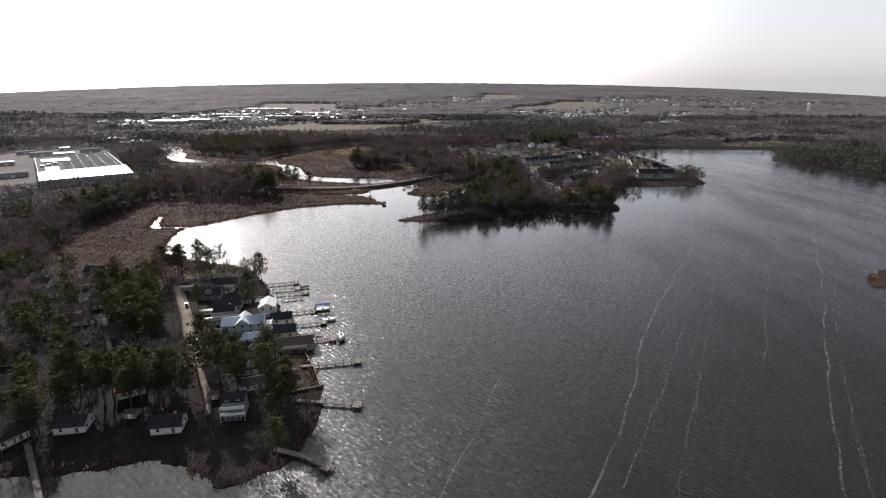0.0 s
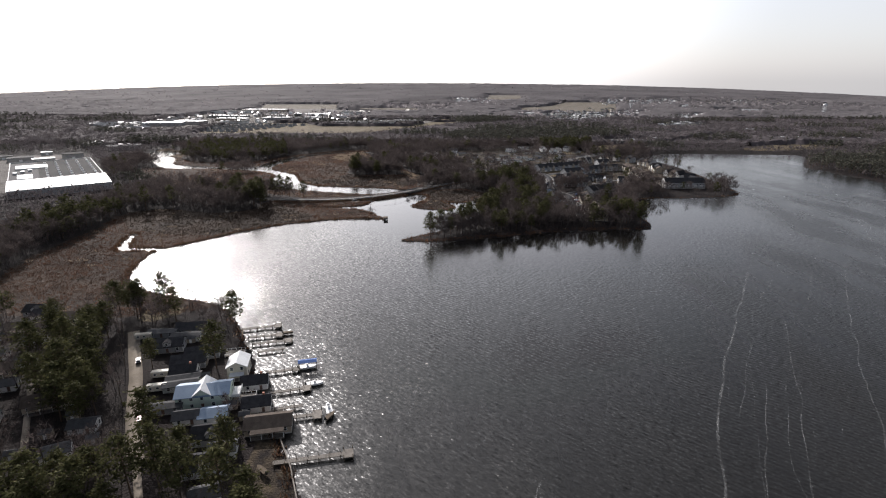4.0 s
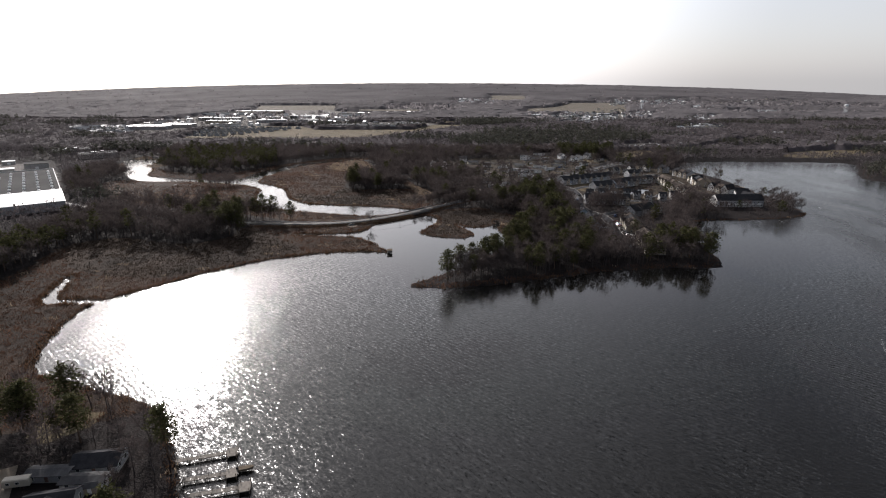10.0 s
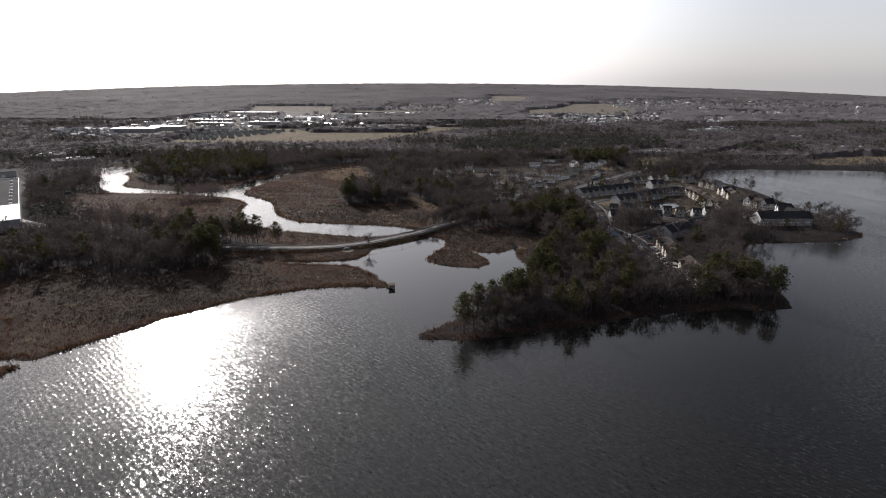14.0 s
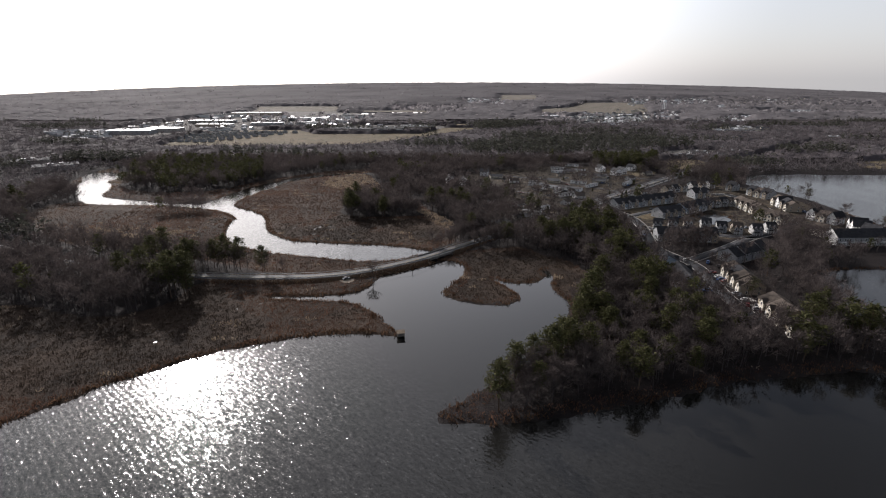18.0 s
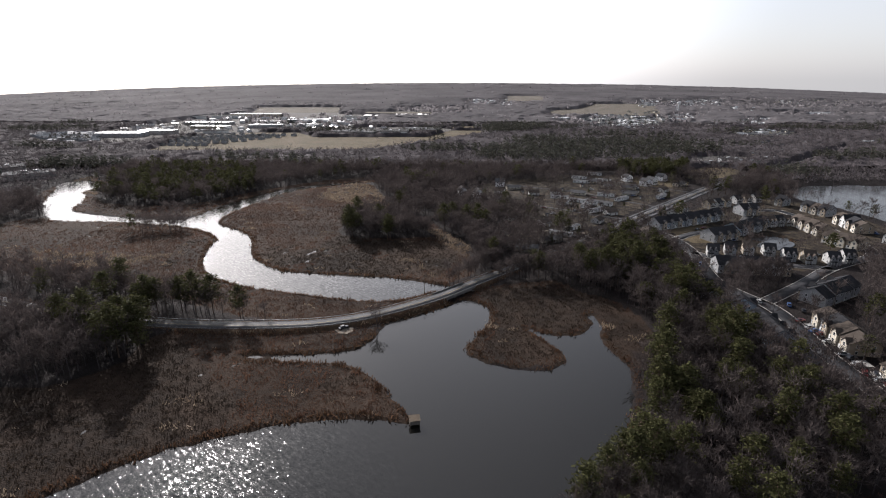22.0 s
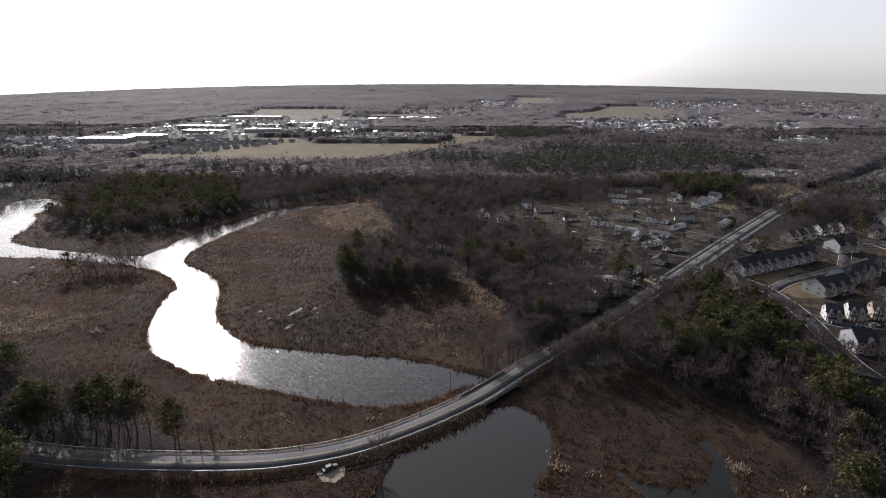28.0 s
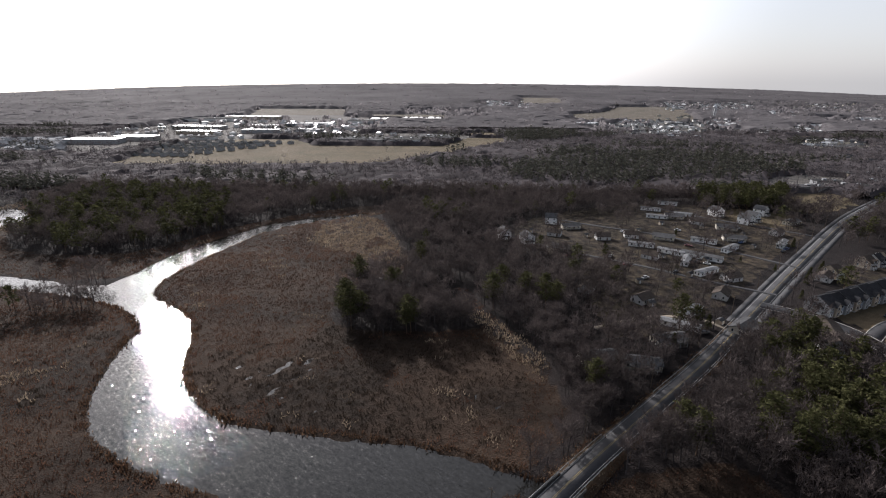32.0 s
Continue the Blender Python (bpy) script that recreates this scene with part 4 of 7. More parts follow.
put_all(deck, [(-83.5, 219.5, 12), (-76, 220, 12), (-70.5, 211, 12), (-82, 237, 12), (-100, 252, 12)], 4)
ramb = house("dark_bungalow", "dark-roofed bungalow squeezed between its neighbours", 13, 7.5, 2.8, 2.0, GREYS, SHINGLE, 1, True, group=G1)
put_all(ramb, [(-113, 250, 20), (-115, 242.5, 12), (-128, 272, 8)], 7)

# the mobile home park
mob = house("mobile_home", "long white mobile home with a pale metal roof", 17, 4.4, 2.7, 0.5, FRESH, ROOF_PALE, 1, True, group=G2)
part("steps", Bits().box(1.2, -3.4, -0.3, 3.0, -2.2, 0.1).box(1.2, -2.9, 0.1, 3.0, -2.2, 0.3), DECK, mob)
put_all(mob, [(31, 703, -29), (69, 815, -36), (54, 830, -18), (76, 777, 30), (72, 797, 60), (156, 837, 50), (98, 939, -20), (121, 920, -20), (122, 963, -20), (103, 842, -30), (113, 824, 40), (94, 912, -20), (42, 718, 42)], 8)
mob2 = house("double_trailer", "cream double-wide trailer with grey shingles", 15, 7, 2.8, 1.3, CREAM, ROOF_GREY, 1, True, porch=True, group=G2)
put_all(mob2, [(1, 667, -10), (-3, 819, -25), (77, 850, -26), (20, 688, 15), (137, 879, -15), (13, 876, 10), (109, 913, -10), (128, 849, -15), (199, 899, 35), (-16, 671, 10), (60, 702, 40)], 8)
hall_ = house("long_mobile_home", "extra-long white mobile home with a low grey roof", 25, 6.2, 2.9, 0.9, FRESH, ROOF_GREY, 1, True, group=G2)
put_all(hall_, [(86, 806, -36)], 12)
mob3 = house("park_cottage", "small white house with a gabled shingle roof", 10, 7.5, 2.9, 2.2, WHITE, SHINGLE_B, 1, True, group=G2)
put_all(mob3, [(86, 767, 20), (52, 805, -37), (31, 847, 2), (168, 865, 40), (153, 934, 20), (23, 733, 35), (-3, 747, 60), (68, 741, 55), (142, 770, 45), (120, 895, -15), (-3, 855, -22), (54, 853, -10)], 7)
tall = house("white_farmhouse", "white two-storey farmhouse with a grey roof", 8.5, 9.5, 5.6, 2.8, FRESH, ROOF_GREY, 2, False, porch=True, group=G2)
put_all(tall, [(-42, 846, 10), (-26, 835, 15), (161, 897, 30), (171, 906, 30), (0, 890, 80), (190, 928, 35), (149, 923, 20)], 8)


# the estate
def town_row(x0, y0, x1, y1, count, protos):
    """Townhouses side by side along a line, fronts to its right."""
    a = math.degrees(math.atan2(y1 - y0, x1 - x0))
    for i in range(count):
        f = (i + 0.5) / count
        x, y = x0 + (x1 - x0) * f, y0 + (y1 - y0) * f
        copy_thing(protos[i % len(protos)], at(x, y, a, -0.35 * (i % 2) + (0.2 if i % 3 else 0)))
        TAKEN.append((x, y, 8))


def row_unit(label, wall, gable, roof, h, rise):
    """A unit of a terrace: the ridge runs along the row, with a small gable to the front."""
    t = house("townhouse", label, 7.6, 12.5, h, rise, wall, roof, 2, True, garage=True, group=G3)
    g = part("front_gable", wall_bits(3.9, 2.2, h - 0.3, 2.1, False), gable, t)
    g.location = (1.5, -6.1, 0)
    part("gable_roof", roof_bits(3.9, 2.2, h - 0.3, 2.1, 0.3, 0.18, False), roof, g)
    window(t, 1.5, -7.2, 3.9, 1.2, 1.4, 0)
    window(t, 1.5, -7.2, 1.0, 1.2, 1.4, 0)
    part("stoop", Bits().box(-0.8, -7.4, -0.4, 0.6, -6.2, 0.18), CONCRETE, t)
    return t


def gable_house(label, wall, roof, h, rise):
    t = house("townhouse", label, 7.4, 11.5, h, rise, wall, roof, 2, False, garage=True, group=G3)
    part("bay", Bits().box(0.4, -6.6, 0, 3.0, -5.75, 2.9).profile([(-6.8, 2.8), (-5.7, 3.5), (-5.7, 2.8)], 0.2, 3.2), wall, t)
    part("peak_vent", Bits().box(-0.35, -5.85, h + rise * 0.45, 0.35, -5.74, h + rise * 0.45 + 0.9), TRIM, t)
    part("eave_board", Bits().box(-3.8, -5.9, h - 0.35, 3.8, -5.77, h - 0.1), TRIM, t)
    return t


def side_house(label, wall, gable, roof):
    """A detached house: the ridge runs across, with two small gables over the front."""
    t = house("townhouse", label, 6.6, 9.0, 4.7, 3.1, wall, roof, 2, True, garage=True, group=G3)
    for x, w_ in ((-1.6, 2.4), (1.6, 2.8)):
        g = part("front_gable", wall_bits(w_, 2.0, 4.5, 1.8, False), gable, t)
        g.location = (x, -4.4, 0)
        part("gable_roof", roof_bits(w_, 2.0, 4.5, 1.8, 0.25, 0.16, False), roof, g)
        window(t, x, -5.4, 3.4, 1.0, 1.2, 0)
    part("porch_roof", Bits().profile([(-6.8, 2.4), (-5.4, 2.9), (-5.4, 2.4)], -3.2, 0.5), roof, t)
    for x in (-3.0, -1.4, 0.3):
        part("porch_post", Bits().box(x - 0.09, -6.7, -0.3, x + 0.09, -6.52, 2.42), TRIM, t)
    return t


tw1 = row_unit("tan terraced townhouse with a cream front gable", TANS, CREAM, SHINGLE_B, 5.6, 3.4)
tw2 = row_unit("grey terraced townhouse with a tan front gable and dark roof", GREYS, TANS, SHINGLE, 5.8, 3.7)
tw3 = gable_house("white detached house with a steep dark gable roof", WHITE, SHINGLE, 5.8, 4.2)
tw4 = row_unit("blue-grey terraced townhouse with a dark shingle roof", BLUES, GREYS, SHINGLE, 5.7, 3.5)
tw6 = side_house("white detached house with a steep dark roof and front gables", PALES, GREYS, SHINGLE)
tw7 = side_house("pale detached house with a steep brown roof and front gables", TANS, PALES, SHINGLE_B)
tw5 = gable_house("tan detached house with a steep brown gable roof", CREAM, SHINGLE_B, 5.6, 4.0)
for i, t_ in enumerate((tw1, tw2, tw3, tw4, tw5, tw6, tw7)):
    s = [(121, 480, -95), (256, 806, -60), (270, 636, 20), (94, 570, 80), (236, 640, 20), (204, 650, -8), (150, 776, 25)][i]
    t_.matrix_basis = at(*s)
    TAKEN.append((s[0], s[1], 8))
town_row(128.5, 558, 124, 527, 4, (tw1, tw2, tw1))
town_row(124, 511, 122, 488, 3, (tw1, tw1))
town_row(92, 532, 94, 555, 3, (tw4, tw2))
copy_thing(tw3, at(90, 588, 60))
TAKEN.append((90, 588, 8))
town_row(168, 599, 136, 580, 4, (tw2, tw2))
town_row(110, 631, 152, 627, 5, (tw2, tw4))
for nth, (x, y, a) in enumerate(((123, 660, -20), (136, 663, -20), (148.5, 664, -20), (161, 662, -16), (168, 652, -14), (178, 648, -12), (191, 645, -10))):
    copy_thing((tw6, tw6, tw7)[nth % 3], at(x, y, a))
    TAKEN.append((x, y, 7.5))
town_row(106, 722, 172, 755, 9, (tw2, tw4))
town_row(134, 692, 157, 702, 3, (tw2, tw2))
town_row(161, 711, 192, 729, 4, (tw4, tw2))
town_row(193, 734, 222, 740, 4, (tw6, tw7))
town_row(227, 738, 229, 706, 4, (tw1, tw1))
town_row(221, 694, 231, 672, 3, (tw1, tw1))
town_row(264, 786, 272, 764, 3, (tw2, tw1))
town_row(266, 744, 262, 712, 4, (tw1, tw3, tw2))
town_row(262, 692, 272, 670, 3, (tw3, tw1))
town_row(276, 660, 270, 645, 2, (tw3, tw3))
town_row(178, 792, 206, 806, 3, (tw7, tw6))
town_row(196, 770, 214, 774, 2, (tw2, tw2))
town_row(212, 812, 244, 822, 3, (tw6, tw7))
# the pond between the rows
POND = soft([(163, 680), (170, 688), (180, 695), (193, 695), (196, 688), (188, 679), (170, 669)])
tagged(new("estate_pond", Bits().prism([tuple(p_) for p_ in POND], 0.3, float(ground_z(POND).max()) + 0.12).mesh("estate_pond", WATER)), "small still pond on the lawn between houses", "pond", kind="structure")
TAKEN.extend([(172, 680, 9), (186, 688, 10)])
clubhouse = house("clubhouse", "long pale-walled building with a brown roof behind the trees", 26, 12, 5.2, 3.0, WHITE, SHINGLE_B, 2, True, group=G3)
put_all(clubhouse, [(91, 690, 70)], 12)
# the long building on the point
cond = house("waterside_block", "long grey two-storey apartment block with a white end wall", 44, 13, 6.4, 4.4, GREYS, SHINGLE, 2, True, group=G3)
part("end_wall", wall_bits(0.3, 13.1, 6.4, 4.4, True), WHITE, cond).location = (-22.1, 0, 0)
for i in range(6):
    x = -18 + i * 7
    part("balcony", Bits().box(x - 1.6, -8.2, 2.7, x + 1.6, -6.5, 2.85).box(x - 1.6, -8.2, 2.85, x + 1.6, -8.1, 3.7).box(x - 1.6, -8.2, -0.4, x - 1.5, -8.1, 2.7).box(x + 1.5, -8.2, -0.4, x + 1.6, -8.1, 2.7), TRIM, cond)
put_all(cond, [(252, 622, 2)], 22)

# ---------------------------------------------------------------- the great store west of the creek
store = thing("warehouse_store", "long flat-roofed factory hall with a bright white front roof", "warehouse")
su = Vector((-400 + 471, 633 - 576, 0)).normalized()
store.matrix_basis = pose(-400, 633, 0.6, 0, 0, math.degrees(math.atan2(su.y, su.x)))
part("wall", Bits().box(-88, -47, -1, 0, -46.4, 9.0).box(-0.6, -46.4, -1, 0, 182, 9).box(-88, 181.4, -1, -0.6, 182, 9).box(-88, -46.4, -1, -87.4, 181.4, 9), GREYS, store, "grey metal outer wall")
part("front_roof", Bits().profile([(-47.4, 8.4), (9, 10.4), (9, 10.7), (-47.4, 8.7)], -88.4, 0.4), ROOF_GLARE, store, "smooth white sloped roof of the front hall")
part("roof", Bits().box(-60, 9, 7.6, -0.6, 181.4, 8.2), MEMBRANE, store)
part("side_roof", Bits().box(-87.4, 9, 7.2, -60, 181.4, 7.8), ROOF_GREY, store)
part("pale_roof", Bits().box(-82, 112, 7.8, -50, 140, 9.4), ROOF_GLARE, store, "pale raised roof section")
part("pale_roof", Bits().box(-80, 30, 7.8, -66, 62, 8.8), ROOF_WHITE, store, "pale raised roof section")
for i in range(5):
    for j in range(8):
        x, y = -6 - i * 11.5, 22 + j * 19
        part("roof_unit", Bits().box(x - 1.4, y, 8.2, x + 1.0, y + 2.0, 9.6).box(x - 0.9, y + 0.4, 9.6, x, y + 1.4, 10.1), ROOF_WHITE, store)
for i in range(3):
    part("roof_unit", Bits().box(-84 + i * 7, 72 + 9 * i, 7.8, -80 + i * 7, 78 + 9 * i, 10.0), STEEL, store)
yard_sheds = [(-52, 232, 26, 12, 6, "ROOF_GLARE"), (-46, 322, 14, 9, 5, "ROOF_GLARE"), (-78, 262, 30, 16, 6, "ROOF_GREY"), (-16, 262, 26, 22, 7, "MEMBRANE"), (-98, 300, 22, 10, 5, "ROOF_GREY"), (-112, 60, 30, 16, 6, "ROOF_GREY"), (-120, 180, 18, 12, 5, "ROOF_BLUE")]
YARD_ROOFS = {"ROOF_GLARE": ROOF_GLARE, "ROOF_GREY": ROOF_GREY, "MEMBRANE": MEMBRANE, "ROOF_BLUE": ROOF_BLUE}
for x, y, w, d, h, r_ in yard_sheds:
    sh = thing("storage_shed", "low flat-roofed shed in the yard behind a factory", "shed", "sheds in the factory yard")
    sh.matrix_basis = store.matrix_basis @ Matrix.Translation((x, y, 0))
    part("wall", Bits().box(-w / 2, -d / 2, -1, w / 2, d / 2, h), CONCRETE, sh)
    part("roof", Bits().box(-w / 2 - 0.4, -d / 2 - 0.4, h, w / 2 + 0.4, d / 2 + 0.4, h + 0.5), YARD_ROOFS[r_], sh)
    part("door", Bits().box(-1.8, -d / 2 - 0.08, -0.3, 1.8, -d / 2 + 0.02, 3.4), TRIM, sh)
for i in range(2):
    annex = thing("service_building", "low flat-roofed service building with rooftop plant", "warehouse")
    annex.matrix_basis = pose(-560 - i * 70, 930 + i * 40, 0.6, 0, 0, 38)
    part("wall", Bits().box(-25, -15, -1, 25, 15, 7), CONCRETE, annex)
    part("roof", Bits().box(-25.3, -15.3, 7, 25.3, 15.3, 7.6), ROOF_GREY, annex)
    part("roof_unit", Bits().box(-8, -4, 7.6, -2, 2, 9.6).box(4, 3, 7.6, 9, 7, 9.2), STEEL, annex)

# ---------------------------------------------------------------- trees as arrays
class Soup:
    """Triangles gathered as arrays."""

    def __init__(self):
        self.v, self.t, self.k = [], [], 0

    def add(self, V, T):
        self.v.append(V)
        self.t.append(T + self.k)
        self.k += len(V)

    def arrays(self):
        return np.vstack(self.v), np.vstack(self.t)


def tube_np(a, b, r0, r1, sides):
    a, b = np.array(a, float), np.array(b, float)
    d = (b - a) / np.linalg.norm(b - a)
    u = np.cross(d, (0.3, 0.9, 0.1))
    u /= np.linalg.norm(u)
    w = np.cross(d, u)
    an = np.arange(sides) * 2 * np.pi / sides
    ring = np.cos(an)[:, None] * u + np.sin(an)[:, None] * w
    V = np.vstack([a + ring * r0, b + ring * r1])
    i = np.arange(sides)
    j = (i + 1) % sides
    return V, np.vstack([np.stack([i, j, sides + j], 1), np.stack([i, sides + j, sides + i], 1)])


def slivers(centres, dirs, length, width, rng):
    """Long thin triangles: sprays of twigs."""
    k = len(centres)
    side = np.cross(dirs, rng.normal(0, 1, (k, 3)))
    side /= np.linalg.norm(side, axis=1)[:, None] + 1e-9
    ln = (length * rng.uniform(0.6, 1.3, k))[:, None]
    V = np.stack([centres - side * width / 2, centres + side * width / 2, centres + dirs * ln], 1).reshape(-1, 3)
    return V, np.arange(3 * k).reshape(k, 3)


def bare_tree_np(seed, h, limbs, sprays, width, sides=5, limb_wood=True):
    """A leafless tree: (wood, twigs), each places and triangles."""
    rng = np.random.RandomState(seed)
    wood, twig = Soup(), Soup()
    lean = rng.normal(0, 0.04, 2)
    top = np.array([lean[0] * h, lean[1] * h, h * 0.82])
    mid = top * 0.45 + np.array([*rng.normal(0, 0.15, 2), 0])
    r = h * 0.016
    wood.add(*tube_np((0, 0, -0.5), mid, r, r * 0.7, sides))
    wood.add(*tube_np(mid, top, r * 0.7, r * 0.2, sides))
    for i in range(limbs):
        f = rng.uniform(0.32, 0.95)
        base = mid * (f / 0.5) if f < 0.5 else mid + (top - mid) * ((f - 0.5) / 0.5)
        az = i * 2.4 + rng.uniform(-0.5, 0.5)
        up = rng.uniform(0.45, 1.2)
        d = np.array([math.cos(az), math.sin(az), up])
        d /= np.linalg.norm(d)
        ln = h * rng.uniform(0.30, 0.50) * (1.25 - 0.6 * f)
        end = base + d * ln
        if limb_wood:
            wood.add(*tube_np(base, end, r * 0.42, r * 0.1, 3))
        k = sprays
        t = rng.uniform(0.3, 1.05, k)[:, None]
        c = base + (end - base) * t + rng.normal(0, h * 0.03, (k, 3))
        dd = d + rng.normal(0, 0.55, (k, 3)) + np.array([0, 0, 0.35])
        dd /= np.linalg.norm(dd, axis=1)[:, None]
        twig.add(*slivers(c, dd, h * 0.13, width, rng))
    k = sprays * 2
    c = top + rng.normal(0, h * 0.06, (k, 3))
    dd = rng.normal(0, 0.5, (k, 3)) + np.array([0, 0, 0.8])
    dd /= np.linalg.norm(dd, axis=1)[:, None]
    twig.add(*slivers(c, dd, h * 0.13, width, rng))
    return wood.arrays(), twig.arrays()


def pine_np(seed, h, whorls, tufts, size, low=0.36, limb_wood=True):
    """A loblolly pine: bare stem below, clumped crown above."""
    rng = np.random.RandomState(seed)
    wood, leaf = Soup(), Soup()
    r = h * 0.014
    top = np.array([*rng.normal(0, 0.02 * h, 2), h * 0.95])
    wood.add(*tube_np((0, 0, -0.5), top, r, r * 0.3, 5))
    for i in range(whorls):
        f = low + (1 - low) * (i + rng.uniform(0, 0.9)) / whorls
        base = top * f
        az = i * 2.4 + rng.uniform(-0.6, 0.6)
        top_in = (f - low) / (1 - low)
        ln = h * rng.uniform(0.13, 0.24) * (0.55 + 1.5 * top_in * (1 - top_in) + 0.45 * (1 - top_in)) * (1.0 if f < 0.9 else 0.55)
        d = np.array([math.cos(az), math.sin(az), rng.uniform(0.0, 0.45)])
        end = base + d * ln
        if limb_wood:
            wood.add(*tube_np(base, end, r * 0.3, r * 0.08, 3))
        k = tufts
        c = end - d * ln * rng.uniform(0, 0.75, (k, 1)) + rng.normal(0, 1, (k, 3)) * np.array([h * 0.04, h * 0.04, h * 0.026])
        a, b = rng.normal(0, 1, (k, 3)), rng.normal(0, 1, (k, 3))
        a[:, 2] *= 0.5
        a /= np.linalg.norm(a, axis=1)[:, None]
        b /= np.linalg.norm(b, axis=1)[:, None]
        s = (size * rng.uniform(0.6, 1.3, k))[:, None]
        V = np.stack([c - a * s, c + a * s * 0.4 + b * s * 0.6, c + a * s * 0.7 - b * s * 0.5], 1).reshape(-1, 3)
        leaf.add(V, np.arange(3 * k).reshape(k, 3))
    return wood.arrays(), leaf.arrays()


def far_tree_np(seed, h, k, width):
    """A leafless tree far off: a stem and an open dome of twig sprays."""
    rng = np.random.RandomState(seed)
    wood, twig = Soup(), Soup()
    wood.add(*tube_np((0, 0, -0.5), (0, 0, h * 0.7), h * 0.016, h * 0.006, 3))
    d = rng.normal(0, 1, (k, 3))
    d[:, 2] = np.abs(d[:, 2]) * 0.9 - 0.15
    d /= np.linalg.norm(d, axis=1)[:, None]
    c = np.array([0, 0, h * 0.45]) + d * rng.uniform(0.1, 0.42, (k, 1)) * h * np.array([0.8, 0.8, 1.0])
    dd = d + rng.normal(0, 0.4, (k, 3)) + np.array([0, 0, 0.4])
    dd /= np.linalg.norm(dd, axis=1)[:, None]
    twig.add(*slivers(c, dd, h * 0.2, width, rng))
    return wood.arrays(), twig.arrays()


def cedar_np(seed, h, k, size):
    """A dense evergreen, wide below."""
    rng = np.random.RandomState(seed)
    wood, leaf = Soup(), Soup()
    wood.add(*tube_np((0, 0, -0.5), (0, 0, h * 0.9), h * 0.02, h * 0.005, 4))
    f = rng.uniform(0.05, 1, k)
    az = rng.uniform(0, 6.283, k)
    rad = h * 0.26 * (1 - f * 0.85) * rng.uniform(0.55, 1.1, k)
    c = np.stack([np.cos(az) * rad, np.sin(az) * rad, f * h], 1)
    a, b = rng.normal(0, 1, (k, 3)), rng.normal(0, 1, (k, 3))
    a /= np.linalg.norm(a, axis=1)[:, None]
    b /= np.linalg.norm(b, axis=1)[:, None]
    V = np.stack([c - a * size, c + b * size * 0.7, c + a * size * 0.7 - b * size * 0.4], 1).reshape(-1, 3)
    leaf.add(V, np.arange(3 * k).reshape(k, 3))
    return wood.arrays(), leaf.arrays()


def scatter(protos, P, Z, scale, rng):
    """Joins copies of the prototypes at the places P."""
    out_v, out_t, k = [], [], 0
    pick = rng.randint(0, len(protos), len(P))
    for i, (V, T) in enumerate(protos):
        m = np.where(pick == i)[0]
        if not len(m):
            continue
        a = rng.uniform(0, 6.283, len(m))
        s = scale[m]
        c, sn = np.cos(a) * s, np.sin(a) * s
        X = V[:, 0][None] * c[:, None] - V[:, 1][None] * sn[:, None] + P[m, 0][:, None]
        Y = V[:, 0][None] * sn[:, None] + V[:, 1][None] * c[:, None] + P[m, 1][:, None]
        H = V[:, 2][None] * (s * rng.uniform(0.85, 1.15, len(m)))[:, None] + Z[m][:, None]
        out_v.append(np.stack([X, Y, H], -1).reshape(-1, 3))
        out_t.append((T[None] + (np.arange(len(m)) * len(V))[:, None, None]).reshape(-1, 3) + k)
        k += len(m) * len(V)
    return np.vstack(out_v), np.vstack(out_t)


def jitter_grid(x0, x1, y0, y1, step, rng):
    x, y = np.meshgrid(np.arange(x0, x1, step), np.arange(y0, y1, step))
    P = np.stack([x.ravel(), y.ravel()], 1)
    return P + rng.uniform(-0.48, 0.48, P.shape) * step


ROADS_ALL = [(ROAD, 7.4), (WIDE, 10.5)] + [(s[1], s[2] + 2.0) for s in SMALL]

# ---------------------------------------------------------------- where trees stand
def free(P, margin=0.0):
    """Places clear of water, roads and buildings."""
    ok = shore(P) > 1.5 + margin
    for line, w in ROADS_ALL:
        ok &= seg_dist(P, line) > w
    for x, y, r in TAKEN:
        ok &= np.hypot(P[:, 0] - x, P[:, 1] - y) > r * 0.8
    c, s = math.cos(store.rotation_euler.z), math.sin(store.rotation_euler.z)
    rel = P - np.array(store.location[:2])
    u, v = rel @ np.array([c, s]), rel @ np.array([-s, c])
    ok &= ~((u > -175) & (u < 6) & (v > -52) & (v < 335))
    return ok


SUBURB = [[(-300, 110), (-135, 120), (-60, 120), (-45, 150), (-80, 230), (-125, 295), (-200, 300), (-320, 300)]]
HOMES = [[(8, 692), (60, 705), (110, 760), (240, 905), (160, 980), (60, 935), (-60, 880), (-48, 826), (-10, 800), (12, 782), (30, 762), (10, 735)],
         [(88, 730), (104, 640), (84, 590), (84, 530), (110, 490), (140, 490), (180, 590), (310, 610), (310, 850), (200, 850)]]
YARDS = [[(-175, 305), (-150, 312), (-122, 300), (-100, 268), (-80, 232), (-60, 200), (-48, 165), (-64, 165), (-80, 180), (-108, 172), (-172, 275)], [(212, 572), (288, 578), (284, 640), (216, 640)], [(84, 604), (86, 520), (98, 492), (122, 486), (140, 560), (120, 600)],
         [(-155, 130), (-85, 132), (-70, 150), (-85, 172), (-110, 160), (-150, 150)]]
TALLS = [(-310, 490), (-225, 495), (-180, 512), (-140, 546), (-150, 566), (-310, 620)]
BELT = [(140, 950), (176, 938), (214, 934), (255, 1000), (226, 1040), (172, 1022)]
